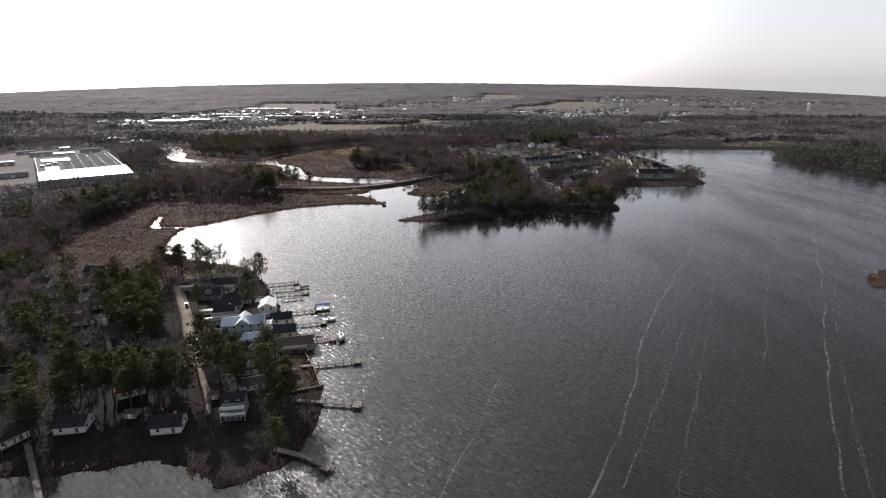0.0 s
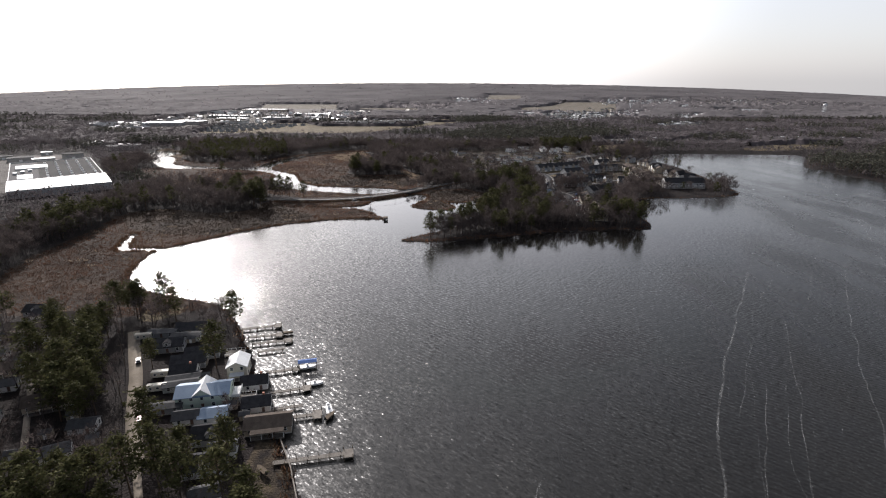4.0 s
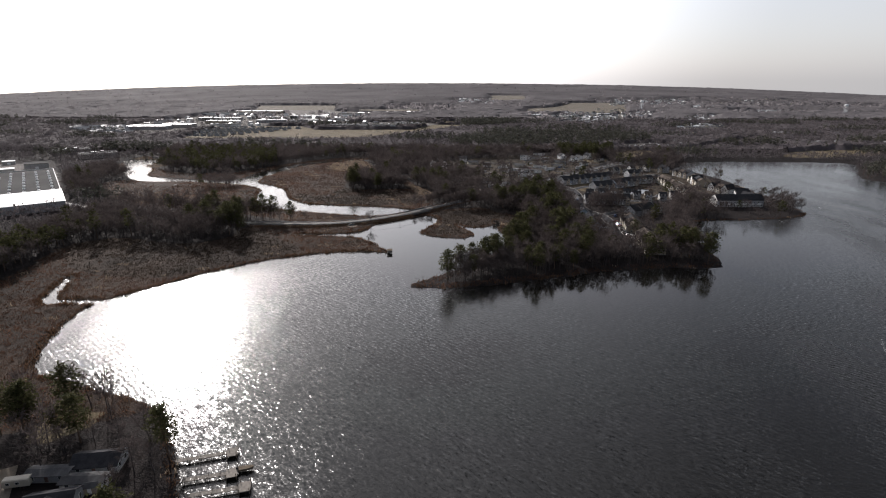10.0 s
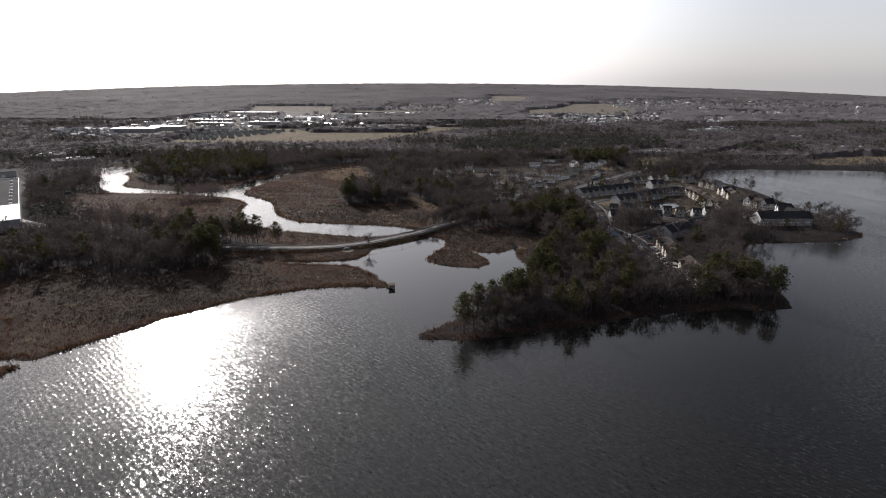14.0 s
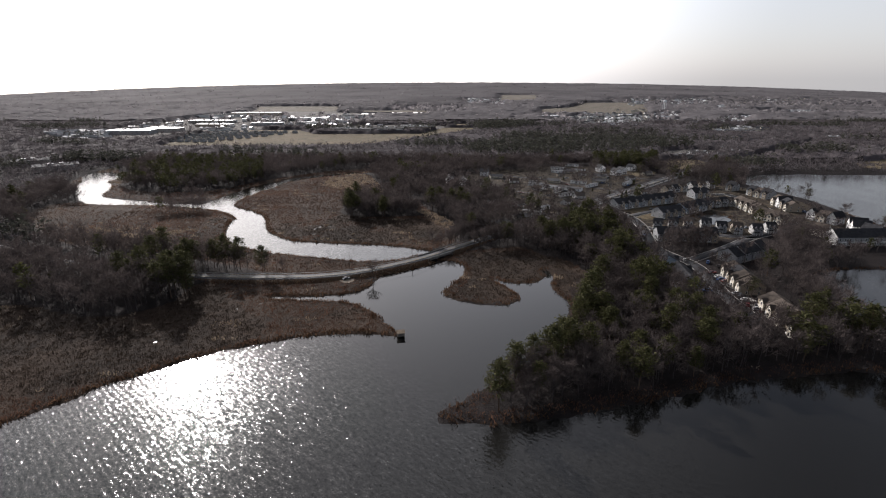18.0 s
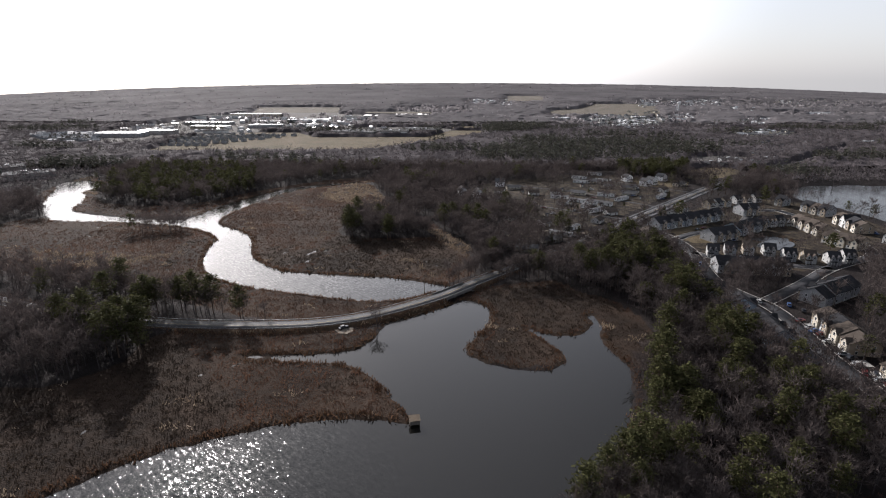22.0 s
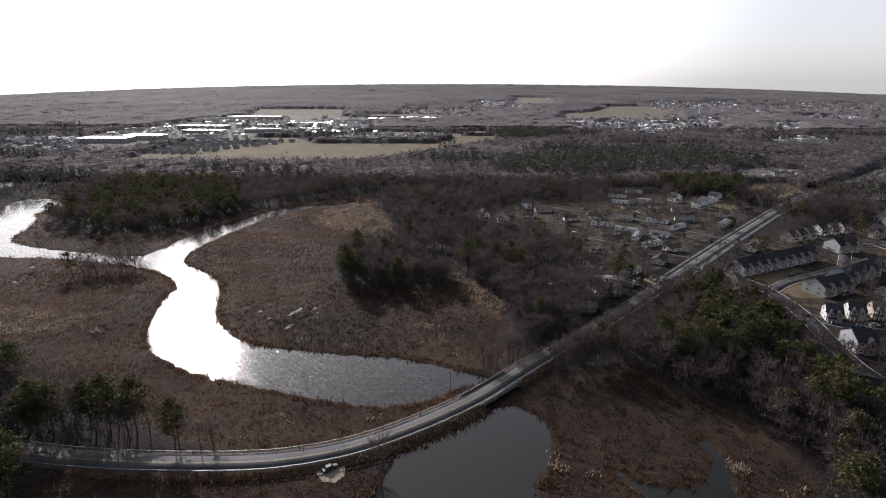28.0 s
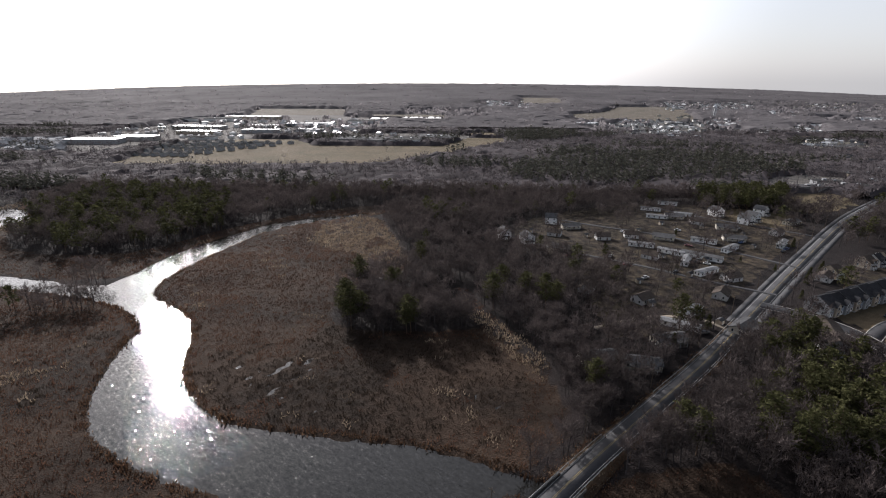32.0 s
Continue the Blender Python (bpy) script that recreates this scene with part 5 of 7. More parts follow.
DENSE = [BELT, [(250, 900), (300, 890), (310, 945), (268, 915)], [(-38, 648), (-18, 630), (12, 652), (34, 684), (22, 690), (2, 684), (-18, 672), (-32, 672)], [(5, 604), (52, 604), (84, 620), (96, 660), (84, 694), (56, 690), (28, 655)],
         [(106, 619), (150, 615), (138, 605), (118, 591), (103, 603)], [(170, 585), (152, 548), (140, 520), (148, 505), (172, 545), (190, 572), (225, 610), (238, 650), (212, 648), (190, 615)],
         [(-310, 705), (-282, 700), (-258, 706), (-256, 720), (-290, 724)]]
DARKWOOD = [(-440, 880), (-395, 805), (-330, 795), (-285, 805), (-255, 880), (-300, 960), (-420, 1000)]
CLUMP = [(-134, 692), (-119, 687), (-96, 688), (-84, 693), (-80, 706), (-86, 738), (-99, 757), (-129, 739)]
PINES = [[(-47, 424), (-20, 450), (14, 480), (30, 520), (42, 545), (62, 560), (78, 600), (66, 540), (40, 490), (0, 440), (-30, 418)],
         [(-230, 530), (-180, 530), (-180, 560), (-240, 570)], [(-134, 692), (-120, 690), (-122, 712), (-134, 712)],
         [(20, 600), (80, 600), (95, 640), (92, 680), (60, 690), (30, 650)], [(-300, 110), (-150, 125), (-60, 130), (-90, 190), (-120, 190), (-190, 300), (-320, 300)],
         [(100, 450), (150, 452), (158, 480), (120, 490)], [(486, 770), (560, 860), (700, 800), (640, 560), (505, 590)], [(-400, 790), (-300, 790), (-280, 860), (-380, 880)],
         [(-330, 380), (-250, 440), (-270, 520), (-360, 500)]]
rng = np.random.RandomState(7)
near = np.vstack([jitter_grid(-330, 320, 118, 1000, 4.9, rng), jitter_grid(-470, -330, 640, 1000, 5.4, rng)])
near = near[np.abs(near[:, 0] + 0.1 * near[:, 1]) < 0.9 * near[:, 1] + 50]
point = jitter_grid(-50, 165, 412, 640, 4.2, rng)
near = np.vstack([near[~((near[:, 0] > -50) & (near[:, 0] < 165) & (near[:, 1] > 412) & (near[:, 1] < 640))], point])
near = near[free(near)]
on_point = (near[:, 0] > -60) & (near[:, 0] < 172) & (near[:, 1] > 405) & (near[:, 1] < 500)
near = near[~(on_point & (shore(near) < 7.0 + wobble(near, 14, 77) * 1.8)) & ~((near[:, 0] < -22) & (near[:, 0] > -60) & (near[:, 1] > 405) & (near[:, 1] < 446))]
marsh_n, field_n, bare_n = any_in(near, MARSHES), any_in(near, FIELDS), any_in(near, BARES)
homes_n, sub_n = any_in(near, HOMES), any_in(near, SUBURB)
keep = rng.uniform(0, 1, len(near))
patch = wobble(near, 30, 21)
dens = np.where(marsh_n, 0.0, np.where(field_n, 0.04, np.where(bare_n, 0.01, np.where(homes_n, np.where(near[:, 0] < 0.72 * near[:, 1] - 430, np.where(wobble(near, 17, 90) > 0.45, 0.45, 0.02), 0.075), np.where(sub_n, 0.36, np.clip(0.92 + patch * 0.3, 0.5, 1))))))
dens = np.where(inside(near, soft(CLUMP)), 0.95, dens)
dens = np.where(any_in(near, DENSE), 0.95, np.where(any_in(near, STRAWS), 0.0, dens))
dens = np.where(any_in(near, YARDS), np.where(near[:, 1] > 268, 0.26, np.where(near[:, 1] < 196, 0.2, 0.1)), dens)
near = near[keep < dens]
OPEN_YARD = [(-140, 112), (-132, 134), (-122, 146), (-113, 156), (-88, 156), (-70, 148), (-56, 151), (-44, 140), (-38, 112)]
near = near[np.hypot(near[:, 0] + 15, near[:, 1] - 521) > 11]
near = near[~inside(near, soft(OPEN_YARD)) | (rng.uniform(0, 1, len(near)) < 0.14)]
lawn = inside(near, soft([(-82, 206), (-60, 202), (-46, 172), (-62, 163), (-74, 184)]))
near = near[~lawn]
pine_p = np.where(inside(near, soft(BELT)), 0.65, 0) + np.where(any_in(near, SUBURB), 0.24, np.where(inside(near, soft([(-50, 415), (70, 440), (84, 490), (86, 560), (76, 620), (40, 560), (10, 480)])), 0.13, np.where(inside(near, soft(DARKWOOD)), 0.4, np.where(any_in(near, PINES), 0.34, 0.03)))) * np.clip(1 + wobble(near, 18, 33), 0.2, 1.8)
is_pine = rng.uniform(0, 1, len(near)) < pine_p
bare_P, pine_P = near[~is_pine], near[is_pine]

BIG_BARE = [bare_tree_np(s, 13, 15, 30, 0.12) for s in range(6)]
MID_BARE = [bare_tree_np(s + 20, 14, 10, 15, 0.25, 3, False) for s in range(5)]
BIG_PINE = [pine_np(s, 18, 38, 26, 0.62) for s in range(4)]
MID_PINE = [pine_np(s + 9, 18, 22, 11, 1.05, 0.36, False) for s in range(4)]


def trees_as_things(kind, label, protos, mats, P, limit, names, group, lo=0.7, hi=1.2):
    """The trees that stand nearest the flight line, each a thing with trunk and crown."""
    line = [(-2, 100), (-28, 190), (-42, 285), (-57, 390), (-76, 478), (-95, 640)]
    order = np.argsort(seg_dist(P, line))
    pick, rest = order[:limit], order[limit:]
    made = []
    for i, ((wv, wt), (cv, ct)) in enumerate(protos):
        t = thing(kind, label, "tree", group)
        part(names[0], mesh_np(names[0], wv, wt, material=mats[0]), None, t)
        part(names[1], mesh_np(names[1], cv, ct, material=mats[1]), None, t)
        made.append(t)
    Z = ground_z(P[pick])
    for j, (i, z) in enumerate(zip(pick, Z)):
        s = rng.uniform(lo, hi) * (1.12 if inside(P[i:i + 1], soft(TALLS))[0] else 1.0)
        m = pose(P[i, 0], P[i, 1], z, 0, 0, rng.uniform(0, 360))
        p = made[j % len(made)]
        if j < len(made):
            p.matrix_basis = m @ Matrix.Scale(s, 4)
        else:
            q = copy_thing(p, m)
            q.scale = (s, s, s * rng.uniform(0.9, 1.1))
    return P[rest]


bare_rest = trees_as_things("bare_tree", "leafless grey-brown deciduous tree in winter", BIG_BARE, (BARK, TWIG), bare_P, 235, ("trunk", "crown"), "bare trees by the water")
# pines that stand apart by the causeway and on the shore
LONE = np.array([(-189, 518), (-182, 522), (-196, 521), (-186, 526), (-204, 526), (-193, 530), (-153, 556), (-178, 562), (-186, 564), (-196, 560), (-160, 252), (-165, 242), (-158, 230), (-150, 220), (-168, 258), (-146, 212), (-173, 234), (-141, 204), (-154, 214), (-162, 222), (-152, 238), (-157, 244), (-148, 230), (-143, 221), (-137, 211), (-131, 200), (-163, 264), (-107, 172), (-114, 170), (-85, 179), (-90, 173), (-81, 168), (-70, 169), (-140, 160), (-133, 151), (-126, 159), (-120, 166), (-113, 160), (-104, 163), (-146, 152), (-138, 143), (-131, 158), (-123, 160), (-103, 240), (-109, 276), (-97, 171), (-138, 164),  (-128, 700), (-125, 694),
                 (-131, 706), (-14, 440), (-6, 448), (0, 456), (8, 462), (18, 478), (24, 492), (30, 506), (36, 520), (44, 536), (50, 548), (60, 560), (66, 575), (70, 590), (148, 460), (140, 470), (132, 476), (126, 484)], float)
trees_as_things("pine_tree", "tall full-crowned pine standing above its neighbours", BIG_PINE, (PINEBARK, NEEDLE), LONE, 99, ("trunk", "crown"), "pines by the water", 0.85, 1.3)
pine_rest = trees_as_things("pine_tree", "tall dark green pine with a bare lower trunk", BIG_PINE, (PINEBARK, NEEDLE), pine_P, 150, ("trunk", "crown"), "pines by the water")


def woods(name, label, protos, mats, P, lo, hi, cat="woods"):
    for k, suffix in ((0, "trunks"), (1, "crowns")):
        r = np.random.RandomState(len(P))
        sc = r.uniform(lo, hi, len(P)) * np.where(inside(P, soft(TALLS)), 1.12, 1.0)
        V, T = scatter([p[k] for p in protos], P, ground_z(P), sc, r)
        tagged(new(name + "_" + suffix, mesh_np(name, V, T, material=mats[k])), label, cat, kind="stuff")


woods("bare_woods", "dense leafless winter woods", MID_BARE, (BARK, TWIG), bare_rest, 0.62, 1.2)
woods("pine_woods", "scattered dark green pines in the woods", MID_PINE, (PINEBARK, NEEDLE), pine_rest, 0.6, 1.1)

# saplings and brush under the trees and along the banks
BRUSH = [far_tree_np(s + 70, 4.0, 16, 0.13) for s in range(5)]
br = jitter_grid(-260, 175, 118, 730, 4.4, rng)
br = br[free(br, -0.6)]
br = br[~inside(br, soft(OPEN_YARD)) | (shore(br) < 9)]
br_m, br_s = any_in(br, MARSHES), shore(br)
br = br[rng.uniform(0, 1, len(br)) < np.where(br_m, 0.012, np.where(any_in(br, FIELDS) | any_in(br, BARES), 0.02, np.where(any_in(br, YARDS), 0.1, np.where(br_s < 9, 0.95, 0.55))))]
yard = jitter_grid(-40, 300, 620, 950, 8.0, rng)
yard = yard[free(yard, -0.6) & any_in(yard, HOMES)]
yard = yard[(rng.uniform(0, 1, len(yard)) < np.where(yard[:, 0] < 0.72 * yard[:, 1] - 430, 0.8, 0.2)) & (wobble(yard, 20, 88) > 0.55)]
br = np.vstack([br, yard, yard + 1.6])
woods("brush", "tangled bare brush and saplings below the trees", BRUSH, (BARK, SHRUB), br, 0.5, 1.5, "brush")

# farther woods
LOW_BARE = [far_tree_np(s + 40, 12, 16, 1.2) for s in range(5)]
LOW_PINE = [pine_np(s + 50, 17, 8, 4, 2.1, 0.36, False) for s in range(3)]
mid = np.vstack([jitter_grid(-1500, 1500, 1000, 1700, 8.4, rng), jitter_grid(-1000, -470, 240, 1000, 7.5, rng), jitter_grid(-470, -330, 240, 640, 7.5, rng), jitter_grid(320, 1000, 560, 1000, 7.5, rng)])
mid = mid[np.abs(mid[:, 0]) < 0.9 * mid[:, 1] + 40]
mid = mid[free(mid)]
mid = mid[rng.uniform(0, 1, len(mid)) < np.where(any_in(mid, MARSHES), 0.01, np.where(any_in(mid, FIELDS), 0.015, np.where(any_in(mid, BARES), 0.18, np.clip(0.85 + wobble(mid, 60, 5) * 0.3, 0.45, 1))))]
MID_PINES = [[(-60, 1010), (330, 1080), (420, 1230), (250, 1330), (40, 1250)], [(-40, 1400), (120, 1480), (200, 1640), (20, 1660)], [(560, 940), (700, 960), (660, 1010), (560, 1000)]]
mp = rng.uniform(0, 1, len(mid)) < np.where(any_in(mid, [DARKWOOD, BELT] + MID_PINES), 0.9, 0) + np.where(inside(mid, soft(PINES[6])), 0.8, np.clip(wobble(mid, 90, 6) * 1.6 - 0.75 + wobble(mid, 25, 61) * 0.3, 0.0, 0.85))
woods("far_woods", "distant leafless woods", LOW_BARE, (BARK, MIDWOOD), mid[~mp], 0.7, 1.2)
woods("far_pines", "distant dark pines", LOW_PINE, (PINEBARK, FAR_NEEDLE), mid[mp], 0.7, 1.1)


def grove_np(seed, size, n, wide, tall):
    """A patch of far woods: many narrow ragged crowns."""
    r = np.random.RandomState(seed)
    c = np.column_stack([r.uniform(-size / 2, size / 2, (n, 2)), np.full(n, -0.5)])
    a = r.uniform(0, 6.283, n)
    h = tall * r.uniform(0.6, 1.25, n)
    s = np.column_stack([np.cos(a), np.sin(a), np.zeros(n)]) * (wide * r.uniform(0.6, 1.3, n))[:, None]
    up = np.column_stack([r.normal(0, wide * 0.3, (n, 2)), h])
    V = np.stack([c - s * 0.7, c + s * 0.7, c + up * 0.75 + s, c + up, c + up * 0.72 - s], 1).reshape(-1, 3)
    k = np.arange(n)[:, None] * 5
    return V, np.concatenate([k + [[0, 1, 2]], k + [[0, 2, 4]], k + [[4, 2, 3]]]).reshape(-1, 3)


QUARTERS = [([(20, 2625), (122, 2628), (145, 2943), (29, 2939)], 34), ([(112, 2492), (185, 2430), (202, 2705), (130, 2740)], 20), ([(333, 1847), (387, 1848), (435, 2016), (374, 2014)], 16),
            ([(320, 1551), (404, 1553), (513, 1852), (420, 1888)], 44), ([(553, 1834), (648, 1837), (747, 2052), (656, 2096)], 40), ([(674, 1679), (759, 1681), (883, 1904), (806, 1922)], 34),
            ([(522, 1402), (609, 1404), (687, 1534), (590, 1531)], 26), ([(828, 2474), (1027, 2495), (1206, 2942), (973, 2900)], 70), ([(932, 2243), (1014, 2195), (1155, 2445), (1063, 2500)], 34),
            ([(1081, 2048), (1121, 2003), (1269, 2218), (1187, 2210)], 20), ([(713, 2529), (784, 2536), (933, 2936), (848, 2923)], 26), ([(1403, 2774), (1547, 2726), (1909, 3275), (1682, 3200)], 16)]
TOWNS = [(420, 1850, 190, 260), (90, 2740, 100, 220), (980, 2760, 290, 290), (1650, 2850, 480, 420), (-150, 2250, 140, 190), (1180, 2150, 160, 120)]


def canopy(name, label, xs, ys, tall, rough, seed, material):
    """The lumpy roof of far woods, open over fields and patchy among houses."""
    r = np.random.RandomState(seed)
    X, Y = np.meshgrid(xs, ys)
    P = np.column_stack([X.ravel(), Y.ravel()])
    step = np.array([xs[1] - xs[0], ys[1] - ys[0]])
    P = P + r.uniform(-0.4, 0.4, P.shape) * step
    h = tall + wobble(P, 90, 91) * 0.9 + r.normal(0, rough, len(P))
    gap = any_in(P, FIELDS) | any_in(P, BARES) | (any_in(P, [q for q, _ in QUARTERS]) & (wobble(P, 40, 93) < 0.6))
    for cx, cy, sx, sy in TOWNS:
        gap |= (np.abs(P[:, 0] - cx) < sx) & (np.abs(P[:, 1] - cy) < sy) & (wobble(P, 40, 93) < 0.45)
    if ys[0] < 1500:
        gap |= ~free(P, 6.0)
    z = ground_z(P) + np.where(gap, -4.0, np.maximum(h, 3.0))
    k = np.arange(len(P)).reshape(len(ys), len(xs))
    T = np.vstack([np.stack([k[:-1, :-1], k[:-1, 1:], k[1:, 1:]], -1).reshape(-1, 3), np.stack([k[:-1, :-1], k[1:, 1:], k[1:, :-1]], -1).reshape(-1, 3)])
    tagged(new(name, mesh_np(name, np.column_stack([P, z]), T, material=material, smooth=True)), label, "woods", kind="stuff")


canopy("woods_thicket", "dense bare undergrowth of the woods before the town", np.arange(-1500, 1501, 9.0), np.arange(1004, 1696, 8.0), 6.2, 1.5, 30, THICKET)
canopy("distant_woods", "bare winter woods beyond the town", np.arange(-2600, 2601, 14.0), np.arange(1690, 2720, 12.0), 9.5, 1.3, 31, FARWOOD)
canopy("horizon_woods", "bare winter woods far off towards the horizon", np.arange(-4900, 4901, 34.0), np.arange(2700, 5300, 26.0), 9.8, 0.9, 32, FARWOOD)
G = np.vstack([jitter_grid(-2500, 2500, 1700, 2700, 34, rng), jitter_grid(-4200, 4200, 2700, 4750, 58, rng)])
G = G[(np.abs(G[:, 0]) < 0.92 * G[:, 1]) & ~any_in(G, FIELDS)]
G = G[rng.uniform(0, 1, len(G)) < np.where(any_in(G, BARES), 0.35, 0.6)]
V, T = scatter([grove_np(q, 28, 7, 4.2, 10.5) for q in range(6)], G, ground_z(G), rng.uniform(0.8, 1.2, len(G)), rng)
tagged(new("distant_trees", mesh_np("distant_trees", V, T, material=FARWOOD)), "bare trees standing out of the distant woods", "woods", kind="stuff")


# ---------------------------------------------------------------- reeds of the marsh
def tuft_np(seed, n=6, spread=1.1, h=0.85, w=0.2):
    r = np.random.RandomState(seed)
    c = np.column_stack([r.normal(0, spread * 0.5, (n, 2)), np.zeros(n) - 0.1])
    a = r.uniform(0, 6.283, n)
    s = np.column_stack([np.cos(a), np.sin(a), np.zeros(n)]) * w
    tip = c + np.column_stack([r.normal(0, 0.3, (n, 2)), h * r.uniform(0.6, 1.3, n)])
    V = np.stack([c - s, c + s, tip], 1).reshape(-1, 3)
    return V, np.arange(3 * n).reshape(n, 3)


# areas laid with dark rushes to imitate the shade of trees on the marsh
SHADE_RUSHES = [[(-262, 548), (-180, 548), (-150, 510), (-120, 484), (-142, 462), (-172, 444), (-200, 425), (-262, 440), (-300, 500)], [(-40, 598), (-24, 572), (-28, 545), (-38, 530), (-10, 520), (0, 535), (22, 520), (36, 515), (44, 560), (22, 605)], [(-95, 690), (-60, 690), (-40, 640), (-70, 640), (-110, 670)]]
# wet marsh and the clump's shadow, both rendered by a share of dark rushes
DUSKY = [[(-171, 633), (-180, 647), (-169, 669), (-151, 690), (-127, 703), (-104, 692), (-77, 677), (-53, 664), (-50, 631), (-94, 615), (-133, 622)]]
TUFTS = [tuft_np(s) for s in range(6)]
rp = np.vstack([jitter_grid(-330, 50, 285, 930, 1.5, rng), jitter_grid(-500, -330, 600, 940, 2.2, rng)])
fringe = jitter_grid(-340, 320, 112, 720, 1.6, rng)
fd = shore(fringe)
fringe = fringe[(fd > 0.3) & (fd < np.where((fringe[:, 0] > -60) & (fringe[:, 0] < 170) & (fringe[:, 1] > 405) & (fringe[:, 1] < 470), 8.0, 3.5))]
rp = rp[any_in(rp, MARSHES) | any_in(rp, STRAWS)]
rp = np.vstack([rp, fringe])
rp = rp[shore(rp) > 0.3]
for line, w in ROADS_ALL[:3]:
    rp = rp[seg_dist(rp, line) > w - 2]
rz = ground_z(rp)
clump = wobble(rp, 5, 14) + wobble(rp, 22, 15)
ok = (rz > 0.08) & (rng.uniform(0, 1, len(rp)) < np.clip(0.75 + clump * 0.3, 0.25, 1))
rp, rz = rp[ok], rz[ok]
fray = rp + np.column_stack([wobble(rp, 7, 61), wobble(rp, 7, 62)]) * 4 + rng.normal(0, 1.6, rp.shape)
straw = (any_in(fray, STRAWS) & (wobble(rp, 9, 41) > -0.5) & (rng.uniform(0, 1, len(rp)) < 0.85)) | ((wobble(rp * np.array([0.45, 1.0]), 9, 17) > 1.0) & (rng.uniform(0, 1, len(rp)) < 0.4))
edge_d = shore(rp)
sc = np.where(edge_d < 3, 1.15, 0.85) * rng.uniform(0.55, 1.35, len(rp)) * np.clip(1 + wobble(rp, 3.5, 46) * 0.25, 0.5, 1.5)
dusk = wobble(rp, 16, 51) * 0.5 + wobble(rp, 6, 52) * 0.3
rush = ~straw & ~(edge_d < 3.2) & (dusk > np.where(any_in(rp, SHADE_RUSHES), -0.85, np.where(any_in(rp, DUSKY), -0.35, 0.62)))
rim = ~straw & ~rush & (edge_d < 3.2 + wobble(rp, 12, 44) * 1.6)
for m_, nm, mt, lab in ((rim, "rim_reeds", RIM_REED, "tall rust-coloured reeds along the water's edge"), (rush, "dark_rushes", RUSH, "dark brown rushes on the wet marsh, standing in for tree shade too"), (~straw & ~rim & ~rush, "marsh_reeds", REED, "reddish brown marsh reeds in winter"), (straw, "straw_reeds", STRAW, "pale straw-coloured tall reeds")):
    V, T = scatter(TUFTS, rp[m_], rz[m_], sc[m_] * (1.5 if mt is STRAW else 1), rng)
    tagged(new(nm, mesh_np(nm, V, T, material=mt)), lab, "reeds", kind="stuff")

# round evergreen bushes in the yards of the park
bush = thing("evergreen_bush", "dark round evergreen bush on a park lawn", "bush", "bushes in the park")
(bw, bt), (bv, bl) = cedar_np(5, 5.5, 420, 0.42)
part("stem", mesh_np("stem", bw, bt, material=BARK), None, bush)
part("foliage", mesh_np("foliage", bv, bl, material=NEEDLE), None, bush)
for i, (x, y, k_) in enumerate(((27, 824, 0.9), (23, 768, 0.8), (121, 784, 0.8), (162, 834, 1.2), (229, 931, 1.4), (215, 953, 1.3), (126, 915, 0.9), (150, 785, 1.2), (133, 770, 1.4), (127, 763, 1.3), (110, 740, 1.0), (-4, 702, 1.4), (44, 703, 1.3), (20, 683, 1.3), (146, 781, 1.1), (108, 800, 0.7), (62, 786, 0.8), (90, 860, 0.9))):
    m = pose(x, y, float(ground_z([(x, y)])[0]), 0, 0, i * 47) @ Matrix.Scale(k_, 4)
    if i:
        copy_thing(bush, pose(x, y, float(ground_z([(x, y)])[0]), 0, 0, i * 47)).scale = (k_, k_, k_)
    else:
        bush.matrix_basis = m

# reeds, grass and brush on the sides of the causeway
vp = jitter_grid(-330, 40, 535, 680, 1.0, rng)
vd = seg_dist(vp, soft(ROAD, False, 3))
vk = (vd > 4.6) & (vd < 8.8) & (np.hypot(vp[:, 0] + 49, vp[:, 1] - 591.5) > 11) & (np.hypot(vp[:, 0] + 101, vp[:, 1] - 547) > 7)
vp, vd = vp[vk], vd[vk]
vr = road_z(vp)
vz = np.maximum(vr - 0.05 - np.clip((vd - 4.5) / 3.3, 0, 1) * (vr + 0.35), 0.15)
pick = rng.uniform(0, 1, len(vp))
for m_, nm, mt, lab, k_ in ((pick < 0.22, "verge_straw", STRAW, "pale dry grass on the road bank", 0.7), (pick > 0.3, "verge_reeds", RIM_REED, "rust-brown reeds on the road bank", 1.0)):
    V, T = scatter(TUFTS, vp[m_], vz[m_], rng.uniform(0.6, 1.5, m_.sum()) * k_, rng)
    tagged(new(nm, mesh_np(nm, V, T, material=mt)), lab, "reeds", kind="stuff")
vb = (rng.uniform(0, 1, len(vp)) < np.where(vp[:, 0] < -95, 0.09, 0.05)) & (vd > 5.6)
V, T = scatter([p[1] for p in BRUSH], vp[vb], vz[vb], rng.uniform(0.3, 0.85, vb.sum()), rng)
tagged(new("verge_brush", mesh_np("verge_brush", V, T, material=SHRUB)), "low dark brush on the road bank", "brush", kind="stuff")

